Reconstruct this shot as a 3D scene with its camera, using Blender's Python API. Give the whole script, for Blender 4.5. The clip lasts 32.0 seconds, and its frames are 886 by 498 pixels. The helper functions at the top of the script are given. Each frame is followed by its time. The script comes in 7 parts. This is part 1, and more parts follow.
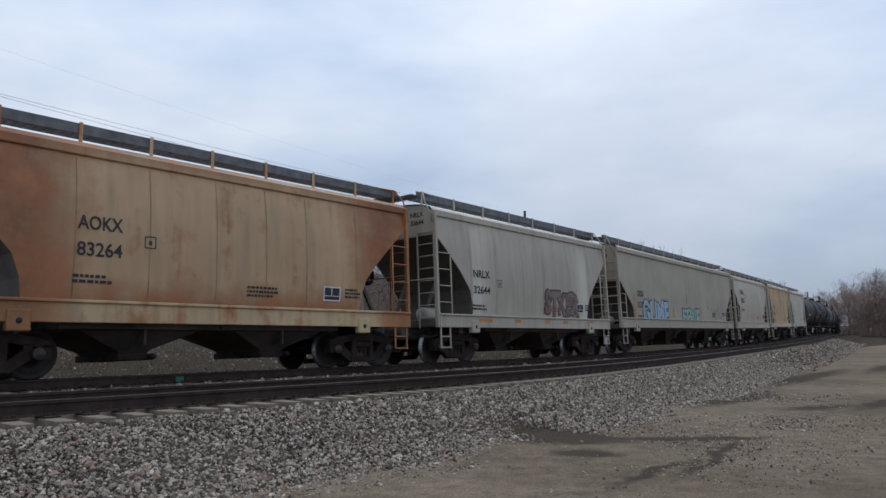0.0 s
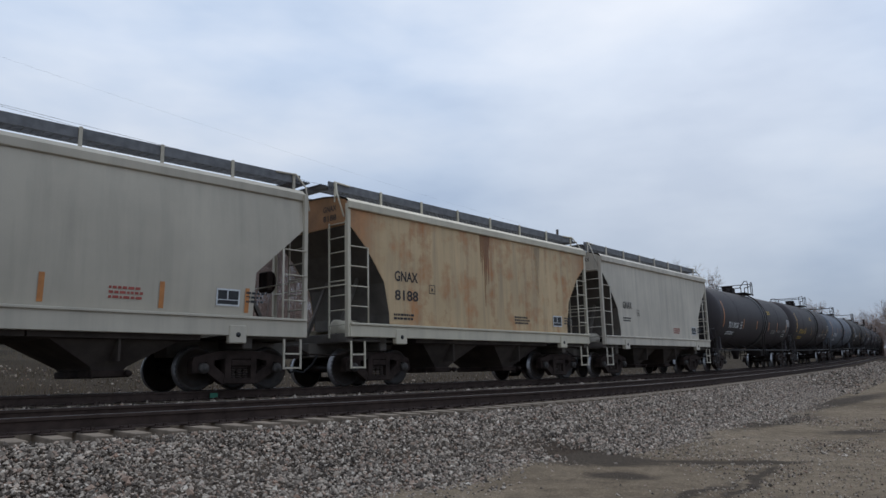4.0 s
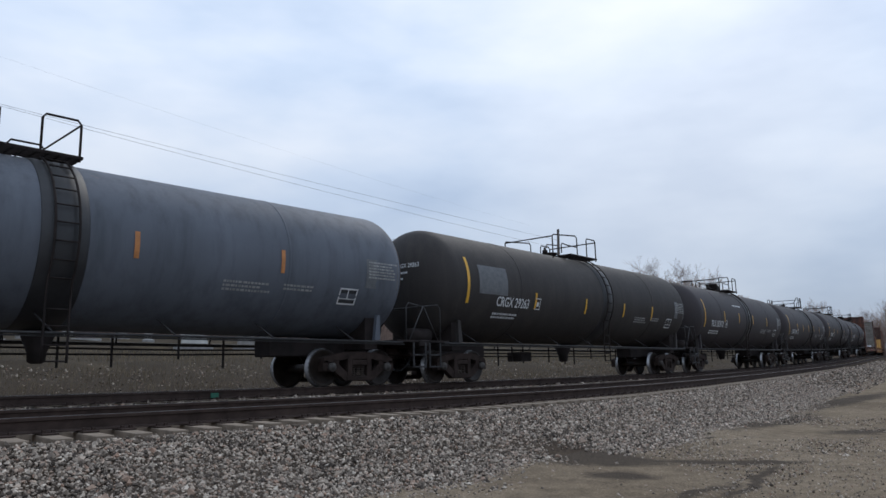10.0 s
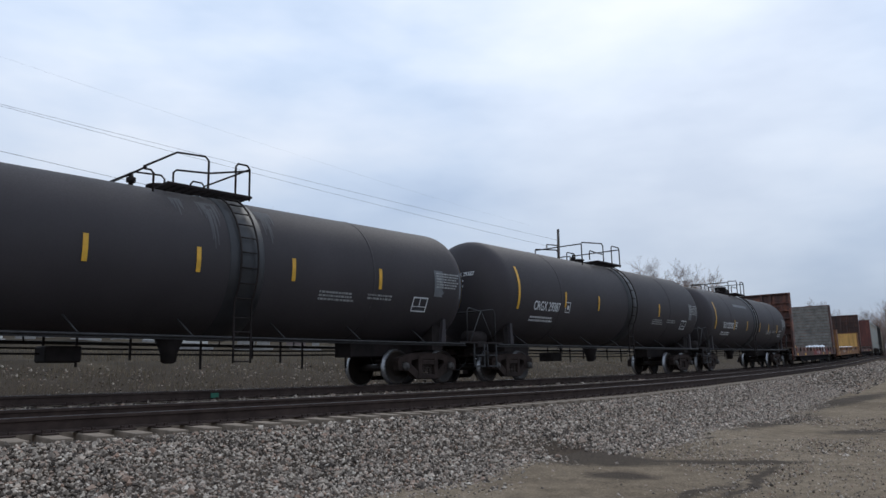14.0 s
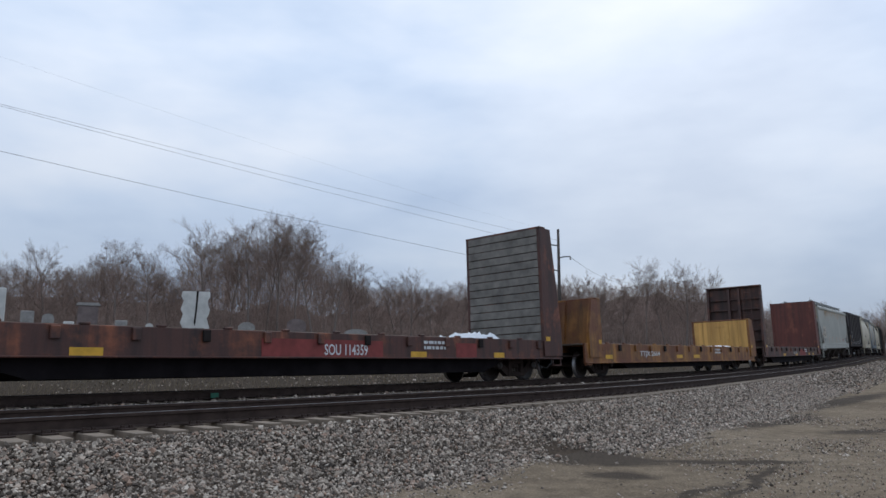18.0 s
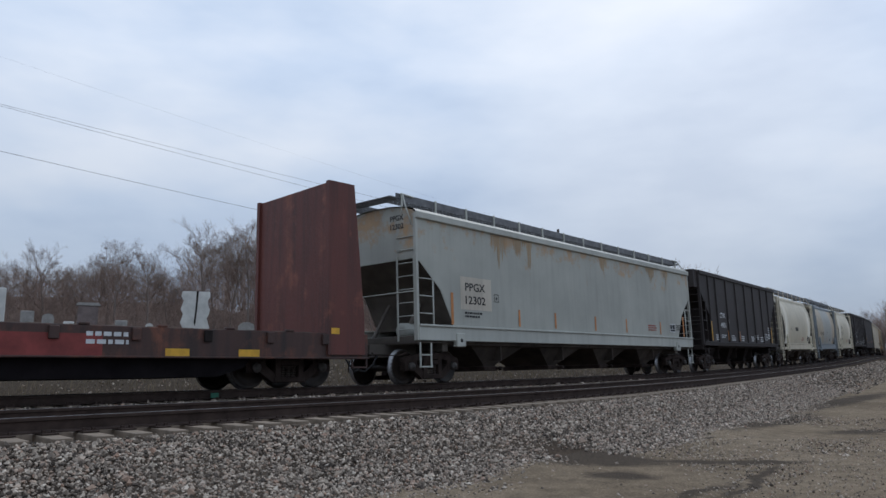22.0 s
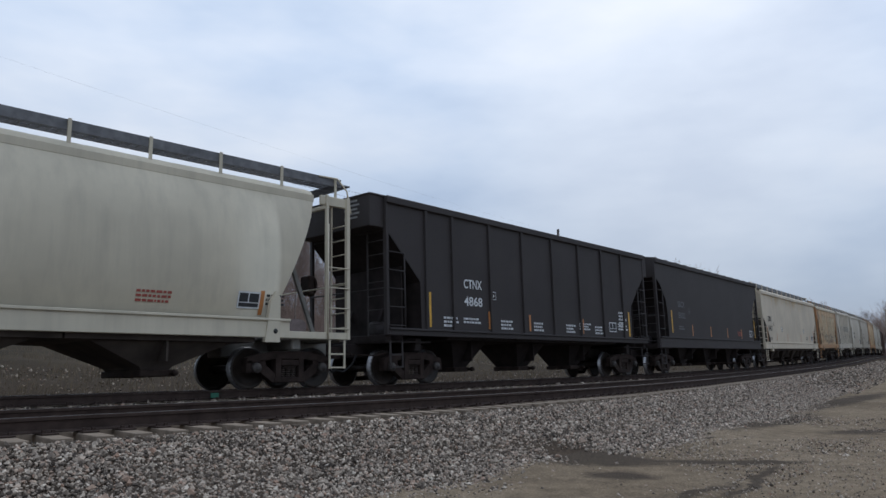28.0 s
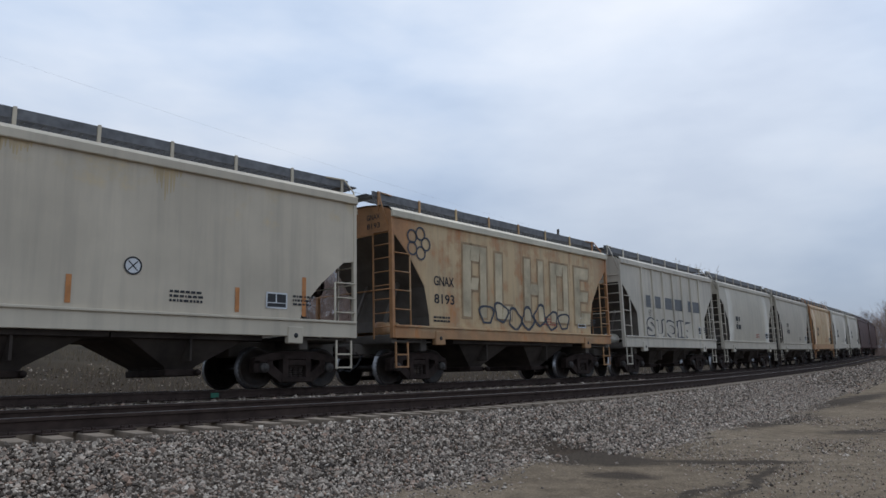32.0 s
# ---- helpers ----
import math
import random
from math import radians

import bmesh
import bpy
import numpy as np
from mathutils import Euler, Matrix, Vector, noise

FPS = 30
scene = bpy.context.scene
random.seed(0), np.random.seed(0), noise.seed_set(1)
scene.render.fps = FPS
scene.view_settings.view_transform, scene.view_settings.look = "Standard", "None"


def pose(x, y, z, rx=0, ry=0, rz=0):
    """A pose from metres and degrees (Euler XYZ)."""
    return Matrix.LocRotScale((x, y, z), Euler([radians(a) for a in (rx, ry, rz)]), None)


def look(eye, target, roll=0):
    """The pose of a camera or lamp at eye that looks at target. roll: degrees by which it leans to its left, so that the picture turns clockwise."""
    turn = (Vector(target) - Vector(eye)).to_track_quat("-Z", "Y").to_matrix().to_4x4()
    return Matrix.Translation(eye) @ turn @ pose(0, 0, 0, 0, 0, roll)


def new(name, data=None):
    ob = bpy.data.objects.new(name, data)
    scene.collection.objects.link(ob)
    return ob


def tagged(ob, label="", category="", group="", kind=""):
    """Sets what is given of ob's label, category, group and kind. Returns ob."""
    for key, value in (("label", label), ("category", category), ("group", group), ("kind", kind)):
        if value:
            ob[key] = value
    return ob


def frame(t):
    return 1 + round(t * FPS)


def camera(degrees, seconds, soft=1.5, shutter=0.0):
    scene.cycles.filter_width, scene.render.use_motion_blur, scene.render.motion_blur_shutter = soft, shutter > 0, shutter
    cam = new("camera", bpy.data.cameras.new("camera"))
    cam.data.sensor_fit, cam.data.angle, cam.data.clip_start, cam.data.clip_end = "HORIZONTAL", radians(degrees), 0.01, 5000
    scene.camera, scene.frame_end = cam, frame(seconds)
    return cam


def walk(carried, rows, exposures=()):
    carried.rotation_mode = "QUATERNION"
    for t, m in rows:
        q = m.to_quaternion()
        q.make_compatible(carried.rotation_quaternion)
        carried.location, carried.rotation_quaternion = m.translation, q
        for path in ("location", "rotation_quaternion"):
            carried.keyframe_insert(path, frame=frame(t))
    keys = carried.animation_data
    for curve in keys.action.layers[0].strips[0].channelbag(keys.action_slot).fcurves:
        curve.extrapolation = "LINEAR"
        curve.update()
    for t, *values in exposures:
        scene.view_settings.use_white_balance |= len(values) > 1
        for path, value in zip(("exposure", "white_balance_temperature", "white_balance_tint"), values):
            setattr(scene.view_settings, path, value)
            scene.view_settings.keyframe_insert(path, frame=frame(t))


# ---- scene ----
cam = camera(61.83, 32.0)
EYE = 0.649
walk(cam, [(t, pose(0, 0, EYE, 90 + p, r, y)) for t, y, p, r in (
    (0.0, -2.499, 7.078, 0.410), (0.5, -3.085, 7.543, 0.040), (1.0, -2.570, 6.733, -0.120), (1.5, -2.032, 7.643, -0.018),
    (2.0, -1.477, 8.571, -0.074), (2.5, -0.795, 8.738, -0.129), (3.0, -0.400, 8.692, -0.113), (3.5, -0.169, 8.625, -0.078),
    (4.0, -0.062, 8.512, -0.065), (4.5, -0.010, 8.500, -0.046), (6.5, 0.0, 8.500, -0.046), (18.0, 0.0, 8.500, -0.046),
    (32.0, 0.0, 8.500, -0.046))], exposures=[
    (0.0, 0.00), (1.0, -0.06), (2.0, -0.11), (4.0, -0.09), (6.5, 0.01), (7.0, 0.04), (9.0, 0.09), (12.0, 0.10), (17.0, 0.09), (18.0, 0.07), (19.0, 0.02), (20.0, -0.05), (21.0, -0.03), (22.0, -0.02), (23.0, 0.00), (24.0, 0.01), (27.0, -0.06), (28.0, 0.00), (29.0, 0.09), (30.0, 0.12), (31.0, 0.03), (32.0, -0.05)])

# ---- light: a bright overcast sky ----
world = bpy.data.worlds.new("world")
scene.world = world
world.use_nodes = True
wn, wl = world.node_tree.nodes, world.node_tree.links
wn.clear()
w_out = wn.new("ShaderNodeOutputWorld")
w_bg = wn.new("ShaderNodeBackground")
w_sky = wn.new("ShaderNodeTexSky")
w_sky.sky_type, w_sky.sun_disc = "NISHITA", False
w_sky.sun_elevation, w_sky.sun_rotation = radians(38), radians(25)
w_scale = wn.new("ShaderNodeMix")
w_scale.data_type, w_scale.blend_type = "RGBA", "MULTIPLY"
w_scale.inputs["Factor"].default_value = 1.0
w_scale.inputs["B"].default_value = (0.09, 0.09, 0.09, 1)
w_co = wn.new("ShaderNodeTexCoord")
w_map = wn.new("ShaderNodeMapping")
w_map.inputs["Scale"].default_value = (1.0, 1.0, 2.6)
w_map.inputs["Location"].default_value = (0.35, 0.2, 0.1)
w_noise = wn.new("ShaderNodeTexNoise")
w_noise.inputs["Scale"].default_value, w_noise.inputs["Detail"].default_value = 2.1, 5
w_noise.inputs["Roughness"].default_value = 0.5
w_ramp = wn.new("ShaderNodeValToRGB")
w_ramp.color_ramp.elements[0].position, w_ramp.color_ramp.elements[0].color = 0.36, (0.462, 0.59, 0.81, 1)
w_ramp.color_ramp.elements[1].position, w_ramp.color_ramp.elements[1].color = 0.66, (0.835, 0.915, 1.05, 1)
w_mid = w_ramp.color_ramp.elements.new(0.5)
w_mid.color = (0.63, 0.752, 0.95, 1)
w_sep = wn.new("ShaderNodeSeparateXYZ")
w_alt = wn.new("ShaderNodeMapRange")
w_alt.inputs["From Min"].default_value, w_alt.inputs["From Max"].default_value = 0.0, 0.38
w_alt.inputs["To Min"].default_value, w_alt.inputs["To Max"].default_value = 0.60, 1.0
w_dim = wn.new("ShaderNodeMix")
w_dim.data_type, w_dim.blend_type = "RGBA", "MULTIPLY"
w_dim.inputs["Factor"].default_value = 1.0
w_mix = wn.new("ShaderNodeMix")
w_mix.data_type = "RGBA"
w_mix.inputs["Factor"].default_value = 0.92
wl.new(w_sky.outputs["Color"], w_scale.inputs["A"])
wl.new(w_co.outputs["Generated"], w_map.inputs["Vector"])
wl.new(w_map.outputs["Vector"], w_noise.inputs["Vector"])
wl.new(w_noise.outputs["Fac"], w_ramp.inputs["Fac"])
wl.new(w_co.outputs["Generated"], w_sep.inputs["Vector"])
wl.new(w_sep.outputs["Z"], w_alt.inputs["Value"])
wl.new(w_ramp.outputs["Color"], w_dim.inputs["A"])
wl.new(w_alt.outputs["Result"], w_dim.inputs["B"])
wl.new(w_scale.outputs["Result"], w_mix.inputs["A"])
# the sun's brightness spreads through the thin cloud in front of it
w_dot = wn.new("ShaderNodeVectorMath")
w_dot.operation = "DOT_PRODUCT"
w_dot.inputs[1].default_value = (0.285, 0.90, 0.33)
w_lobe = wn.new("ShaderNodeMapRange")
w_lobe.interpolation_type = "SMOOTHERSTEP"
w_lobe.inputs["From Min"].default_value, w_lobe.inputs["From Max"].default_value = 0.95, 1.0
w_lobe.inputs["To Max"].default_value = 0.22
w_glow = wn.new("ShaderNodeMix")
w_glow.data_type, w_glow.blend_type = "RGBA", "MIX"
w_glow.inputs["B"].default_value = (1.15, 1.15, 1.15, 1)
wl.new(w_co.outputs["Generated"], w_dot.inputs[0])
wl.new(w_dot.outputs["Value"], w_lobe.inputs["Value"])
wl.new(w_lobe.outputs["Result"], w_glow.inputs["Factor"])
wl.new(w_dim.outputs["Result"], w_glow.inputs["A"])
wl.new(w_glow.outputs["Result"], w_mix.inputs["B"])
wl.new(w_mix.outputs["Result"], w_bg.inputs["Color"])
wl.new(w_bg.outputs["Background"], w_out.inputs["Surface"])
w_bg.inputs["Strength"].default_value = 1.0

sun_data = bpy.data.lights.new("sun", "SUN")
sun_data.energy, sun_data.angle, sun_data.color = 0.6, radians(25), (1.0, 0.96, 0.9)
sun = new("sun", sun_data)
sun.matrix_world = look((20, 60, 60), (0, 0, 0))

# ---- the line of the railway: arc length s along it, n metres towards the camera's side ----
TH, K1, K2, S1, KF = 0.78081, -0.004492, 2.757e-5, 81.4, 0.0006
P0 = 15.6
CANT = 0.034
_s = np.arange(-140.0, 420.0, 0.25)


def _heading(s):
    near = TH + K1 * s
    mid = near + K2 * s * s
    far = TH + K1 * S1 + K2 * S1 * S1 - KF * (s - S1)
    return np.where(s < 0, near, np.where(s < S1, mid, far))


_ph = _heading(_s)
_i0 = int(np.argmin(np.abs(_s)))
_x = np.concatenate([[0], np.cumsum(np.sin((_ph[1:] + _ph[:-1]) / 2) * 0.25)])
_y = np.concatenate([[0], np.cumsum(np.cos((_ph[1:] + _ph[:-1]) / 2) * 0.25)])
_x += -P0 * math.cos(TH) - _x[_i0]
_y += P0 * math.sin(TH) - _y[_i0]
_slope = np.where(_s < -12, 0.0, np.where(_s < S1, -0.00073 + 2 * 0.000142 * (_s - 9.6), np.maximum(0.003, 0.0197 - 0.00028 * (_s - S1))))
_z = np.concatenate([[0], np.cumsum((_slope[1:] + _slope[:-1]) / 2 * 0.25)])
_z += 0.013 - _z[_i0]


def rail_frame(s):
    """x, y, z and heading of the line at arc length s."""
    return float(np.interp(s, _s, _x)), float(np.interp(s, _s, _y)), float(np.interp(s, _s, _z)), float(np.interp(s, _s, _ph))


def at_line(s, n, dz=0.0):
    """A point n metres off the line towards the camera's side, dz above the rail."""
    x, y, z, a = rail_frame(s)
    return Vector((x + n * math.cos(a), y - n * math.sin(a), z + dz))


def drift(s):
    """How far the second track swings towards the first one, far along the line where the two draw together."""
    return np.interp(s, (-60, 9, 13, 17, 21, 28, 36, 45, 60, 80, 240), (0.15, 0.15, 0.06, -0.22, -0.62, -1.35, -2.0, -2.45, -2.75, -2.9, -3.0))


def ground_profile(n):
    return np.interp(n, (-220, -90, -45, -28, -15, -10, -7.0, -4.2, -3.0, 6.9, 7.4, 9.5, 13, 40, 200),
                     (7.0, 4.2, 2.5, 1.75, 0.85, 0.55, 0.15, -0.5, -0.58, -0.5, -0.52, -0.84, -0.88, -0.80, -0.2))


def line_coords(x, y):
    """Nearest s and signed n for arrays of places."""
    x, y = np.asarray(x, float).ravel(), np.asarray(y, float).ravel()
    s_out, n_out = np.empty(len(x)), np.empty(len(x))
    xs, ys, ss, ps = _x[::4], _y[::4], _s[::4], _ph[::4]
    for a in range(0, len(x), 4000):
        d = (x[a:a + 4000, None] - xs) ** 2 + (y[a:a + 4000, None] - ys) ** 2
        i = d.argmin(1)
        dx, dy = x[a:a + 4000] - xs[i], y[a:a + 4000] - ys[i]
        s_out[a:a + 4000] = ss[i] + dx * np.sin(ps[i]) + dy * np.cos(ps[i])
        n_out[a:a + 4000] = dx * np.cos(ps[i]) - dy * np.sin(ps[i])
    return s_out, n_out


def wooded_rise(x, y, z):
    """Heights z with the wooded hillside that closes the view behind the cemetery."""
    x, y = np.asarray(x, float).ravel(), np.asarray(y, float).ravel()
    r, az = np.hypot(x, y), np.degrees(np.arctan2(x, y))
    s, n = line_coords(x, y)
    foot = np.interp(az, (-50, -31, -8, 9.4, 29.4), (100, 104, 114, 132, 158))
    k = np.clip((r - foot) / 45.0, 0, 1)
    k = k * k * (3 - 2 * k) * np.clip((az + 75) / 20.0, 0, 1) * np.clip((34 - az) / 4.0, 0, 1) * np.clip((-n - 12) / 16.0, 0, 1)
    crest = 10.6 + 4.6 * np.clip((az + 4) / 8.0, 0, 1) * np.clip((27 - az) / 6.0, 0.4, 1) + 1.1 * np.sin(az * 0.9) + 0.7 * np.sin(az * 2.3 + 1.0) + 0.4 * np.sin(az * 5.1)
    z = np.maximum(z, z * (1 - k) + crest * k)
    # a second wooded rise on the near side of the line, far along it
    k = np.clip((r - 140) / 40.0, 0, 1) * np.clip((n - 12) / 12.0, 0, 1) * np.clip((az - 29) / 4.0, 0, 1) * np.clip((75 - az) / 15.0, 0, 1)
    return np.maximum(z, z * (1 - k) + 14.0 * k)


def ground_z(x, y):
    s, n = line_coords(x, y)
    return wooded_rise(x, y, np.interp(s, _s, _z) + ground_profile(n - drift(s) * np.clip((n - 1.0) / 3.0, 0, 1)))


# ---- materials ----
def mat_new(name):
    m = bpy.data.materials.new(name)
    m.use_nodes = True
    nt = m.node_tree
    return m, nt.nodes, nt.links, nt.nodes["Principled BSDF"]


def n_coords(nd, ln, scale=(1, 1, 1), kind="Object"):
    co, mp = nd.new("ShaderNodeTexCoord"), nd.new("ShaderNodeMapping")
    mp.inputs["Scale"].default_value = scale
    ln.new(co.outputs[kind], mp.inputs["Vector"])
    return mp.outputs["Vector"]


def n_noise(nd, ln, vec, scale, detail=4, rough=0.55, distort=0.0):
    t = nd.new("ShaderNodeTexNoise")
    t.inputs["Scale"].default_value, t.inputs["Detail"].default_value = scale, detail
    t.inputs["Roughness"].default_value, t.inputs["Distortion"].default_value = rough, distort
    ln.new(vec, t.inputs["Vector"])
    return t.outputs["Fac"]


def n_ramp(nd, ln, fac, stops):
    r = nd.new("ShaderNodeValToRGB")
    e = r.color_ramp.elements
    while len(e) < len(stops):
        e.new(0.5)
    for el, (p, c) in zip(e, stops):
        el.position = p
        el.color = (*c, 1) if len(c) == 3 else c
    ln.new(fac, r.inputs["Fac"])
    return r.outputs["Color"]


def n_mix(nd, ln, fac, a, b, mode="MIX"):
    m = nd.new("ShaderNodeMix")
    m.data_type, m.blend_type = "RGBA", mode
    for key, v in (("Factor", fac), ("A", a), ("B", b)):
        if isinstance(v, (int, float)):
            m.inputs[key].default_value = v
        elif isinstance(v, tuple):
            m.inputs[key].default_value = (*v, 1)
        else:
            ln.new(v, m.inputs[key])
    return m.outputs["Result"]


def n_bump(nd, ln, height, strength, dist, bsdf):
    b = nd.new("ShaderNodeBump")
    b.inputs["Strength"].default_value, b.inputs["Distance"].default_value = strength, dist
    ln.new(height, b.inputs["Height"])
    ln.new(b.outputs["Normal"], bsdf.inputs["Normal"])


def shade(c, k):
    return tuple(min(1.0, v * k) for v in c)


def paint(name, base, rust=(0.23, 0.085, 0.03), amount=0.3, streak=1.0, rough=0.55, dirt=(0.12, 0.105, 0.09), grime=0.35, stains=(), gloss=0.5, edge=(0.36, 0.72)):
    """Weathered paint on steel: patches of fading, rain streaks that run down, rust that breaks through."""
    m, nd, ln, bs = mat_new(name)
    v = n_coords(nd, ln)
    vs = n_coords(nd, ln, (1.5, 1.5, 0.10))
    fade = n_noise(nd, ln, v, 0.55, 4)
    c = n_ramp(nd, ln, fade, ((0.3, shade(base, 0.86)), (0.7, shade(base, 1.12))))
    run = n_noise(nd, ln, vs, 2.2, 5, 0.6)
    grime_f = n_ramp(nd, ln, run, ((0.45, (0, 0, 0)), (0.75, (grime * streak,) * 3)))
    c = n_mix(nd, ln, grime_f, c, dirt)
    spots = n_noise(nd, ln, vs, 0.9, 6, 0.62, 0.4)
    blot = n_noise(nd, ln, v, 1.3, 6, 0.65)
    both = nd.new("ShaderNodeMath")
    both.operation = "MULTIPLY"
    ln.new(spots, both.inputs[0]), ln.new(blot, both.inputs[1])
    lo = 0.42 - 0.24 * amount
    rust_f = n_ramp(nd, ln, both.outputs[0], ((lo, (0, 0, 0)), (lo + 0.12, (min(1.0, 0.35 + amount),) * 3)))
    sep = nd.new("ShaderNodeSeparateXYZ")
    ln.new(v, sep.inputs["Vector"])
    for ax, e0, e1, s in stains:
        # rust that gathers towards one edge of the sheet, in ragged patches
        r = nd.new("ShaderNodeMapRange")
        r.inputs["From Min"].default_value, r.inputs["From Max"].default_value = e0, e1
        ln.new(sep.outputs[ax], r.inputs["Value"])
        mu, ad = nd.new("ShaderNodeMath"), nd.new("ShaderNodeMath")
        mu.operation, ad.operation = "MULTIPLY_ADD", "MULTIPLY"
        ln.new(r.outputs["Result"], mu.inputs[0])
        mu.inputs[1].default_value = 0.35
        ln.new(blot, mu.inputs[2])
        ln.new(mu.outputs[0], ad.inputs[0]), ln.new(r.outputs["Result"], ad.inputs[1])
        f = n_ramp(nd, ln, ad.outputs[0], ((edge[0], (0, 0, 0)), (edge[1], (s,) * 3)))
        rust_f = n_mix(nd, ln, 1.0, rust_f, f, "LIGHTEN")
    c = n_mix(nd, ln, rust_f, c, n_ramp(nd, ln, blot, ((0.35, shade(rust, 0.7)), (0.7, shade(rust, 1.5)))))
    ln.new(c, bs.inputs["Base Color"])
    fine = n_noise(nd, ln, v, 28, 3)
    ln.new(n_ramp(nd, ln, fine, ((0.3, (rough - 0.08,) * 3), (0.7, (rough + 0.12,) * 3))), bs.inputs["Roughness"])
    bs.inputs["Specular IOR Level"].default_value = gloss
    n_bump(nd, ln, blot, 0.25, 0.01, bs)
    return m


def plain(name, base, rough=0.6, metal=0.0, vary=0.25, scale=3.0, bump=0.15, gloss=0.5):
    m, nd, ln, bs = mat_new(name)
    v = n_coords(nd, ln)
    a = n_noise(nd, ln, v, scale, 5, 0.6)
    ln.new(n_ramp(nd, ln, a, ((0.3, shade(base, 1 - vary)), (0.7, shade(base, 1 + vary)))), bs.inputs["Base Color"])
    bs.inputs["Roughness"].default_value, bs.inputs["Metallic"].default_value = rough, metal
    bs.inputs["Specular IOR Level"].default_value = gloss
    if bump:
        n_bump(nd, ln, n_noise(nd, ln, v, scale * 9, 3), bump, 0.006, bs)
    return m


def rock(name, stops, rough=0.9):
    """Broken stone: every piece its own grey or brown."""
    m, nd, ln, bs = mat_new(name)
    g = nd.new("ShaderNodeNewGeometry")
    c = n_ramp(nd, ln, g.outputs["Random Per Island"], stops)
    v = n_coords(nd, ln)
    f = n_noise(nd, ln, v, 22, 4, 0.7)
    c = n_mix(nd, ln, 1.0, c, n_ramp(nd, ln, f, ((0.3, (0.68,) * 3), (0.7, (1.04,) * 3))), "MULTIPLY")
    ln.new(c, bs.inputs["Base Color"])
    bs.inputs["Roughness"].default_value = rough
    n_bump(nd, ln, f, 0.5, 0.004, bs)
    return m


def ground_material():
    """Grey-brown packed dirt with grit, ruts and damp oily patches; dry grass on the far bank."""
    m, nd, ln, bs = mat_new("packed_dirt")
    v = n_coords(nd, ln)
    wide = n_noise(nd, ln, v, 0.22, 6, 0.6)
    c = n_ramp(nd, ln, wide, ((0.32, (0.162, 0.122, 0.082)), (0.5, (0.222, 0.170, 0.117)), (0.7, (0.285, 0.224, 0.158))))
    grit = n_noise(nd, ln, v, 38, 4, 0.75)
    c = n_mix(nd, ln, 1.0, c, n_ramp(nd, ln, grit, ((0.34, (0.6,) * 3), (0.5, (0.95,) * 3), (0.72, (1.55,) * 3))), "MULTIPLY")
    mottle = n_noise(nd, ln, v, 3.2, 6, 0.7)
    c = n_mix(nd, ln, 1.0, c, n_ramp(nd, ln, mottle, ((0.3, (0.62,) * 3), (0.5, (0.93,) * 3), (0.7, (1.22,) * 3))), "MULTIPLY")
    chip = nd.new("ShaderNodeTexVoronoi")
    chip.inputs["Scale"].default_value = 26.0
    ln.new(v, chip.inputs["Vector"])
    c = n_mix(nd, ln, n_ramp(nd, ln, chip.outputs["Distance"], ((0.0, (0.75,) * 3), (0.24, (0.0,) * 3))), c, n_ramp(nd, ln, chip.outputs["Color"], ((0.3, (0.12, 0.092, 0.068)), (0.6, (0.26, 0.205, 0.155)), (0.8, (0.56, 0.48, 0.39)))))
    wet_noise = n_noise(nd, ln, v, 0.9, 6, 0.68, 0.6)
    sep = nd.new("ShaderNodeSeparateXYZ")
    ln.new(v, sep.inputs["Vector"])
    total = None
    warp = nd.new("ShaderNodeTexNoise")
    warp.inputs["Scale"].default_value, warp.inputs["Detail"].default_value = 1.4, 4
    ln.new(v, warp.inputs["Vector"])
    bend = nd.new("ShaderNodeVectorMath")
    bend.operation = "MULTIPLY_ADD"
    bend.inputs[1].default_value = (0.7, 0.7, 0.0)
    ln.new(warp.outputs["Color"], bend.inputs[0]), ln.new(v, bend.inputs[2])
    pv = bend.outputs[0]
    for px, py, rx, ry, turn in PATCHES:
        mp = nd.new("ShaderNodeMapping")
        mp.vector_type = "TEXTURE"
        mp.inputs["Location"].default_value = (px + 0.35, py + 0.35, 0)
        mp.inputs["Rotation"].default_value = (0, 0, turn)
        mp.inputs["Scale"].default_value = (rx, ry, 40)
        ln.new(pv, mp.inputs["Vector"])
        ln_v = nd.new("ShaderNodeVectorMath")
        ln_v.operation = "LENGTH"
        ln.new(mp.outputs["Vector"], ln_v.inputs[0])
        r = nd.new("ShaderNodeMapRange")
        r.inputs["From Min"].default_value, r.inputs["From Max"].default_value = 1.5, 0.35
        ln.new(ln_v.outputs["Value"], r.inputs["Value"])
        if total is None:
            total = r.outputs["Result"]
        else:
            mx = nd.new("ShaderNodeMath")
            mx.operation = "MAXIMUM"
            ln.new(total, mx.inputs[0]), ln.new(r.outputs["Result"], mx.inputs[1])
            total = mx.outputs[0]
    wet = nd.new("ShaderNodeMath")
    wet.operation = "MULTIPLY"
    ln.new(total, wet.inputs[0]), ln.new(wet_noise, wet.inputs[1])
    wet_f = n_ramp(nd, ln, wet.outputs[0], ((0.07, (0, 0, 0)), (0.36, (0.9,) * 3)))
    c = n_mix(nd, ln, wet_f, c, n_ramp(nd, ln, grit, ((0.4, (0.040, 0.031, 0.024)), (0.7, (0.10, 0.078, 0.06)))))
    # grass and litter beyond the line
    hi = nd.new("ShaderNodeMapRange")
    hi.inputs["From Min"].default_value, hi.inputs["From Max"].default_value = -0.1, 0.9
    ln.new(sep.outputs["Z"], hi.inputs["Value"])
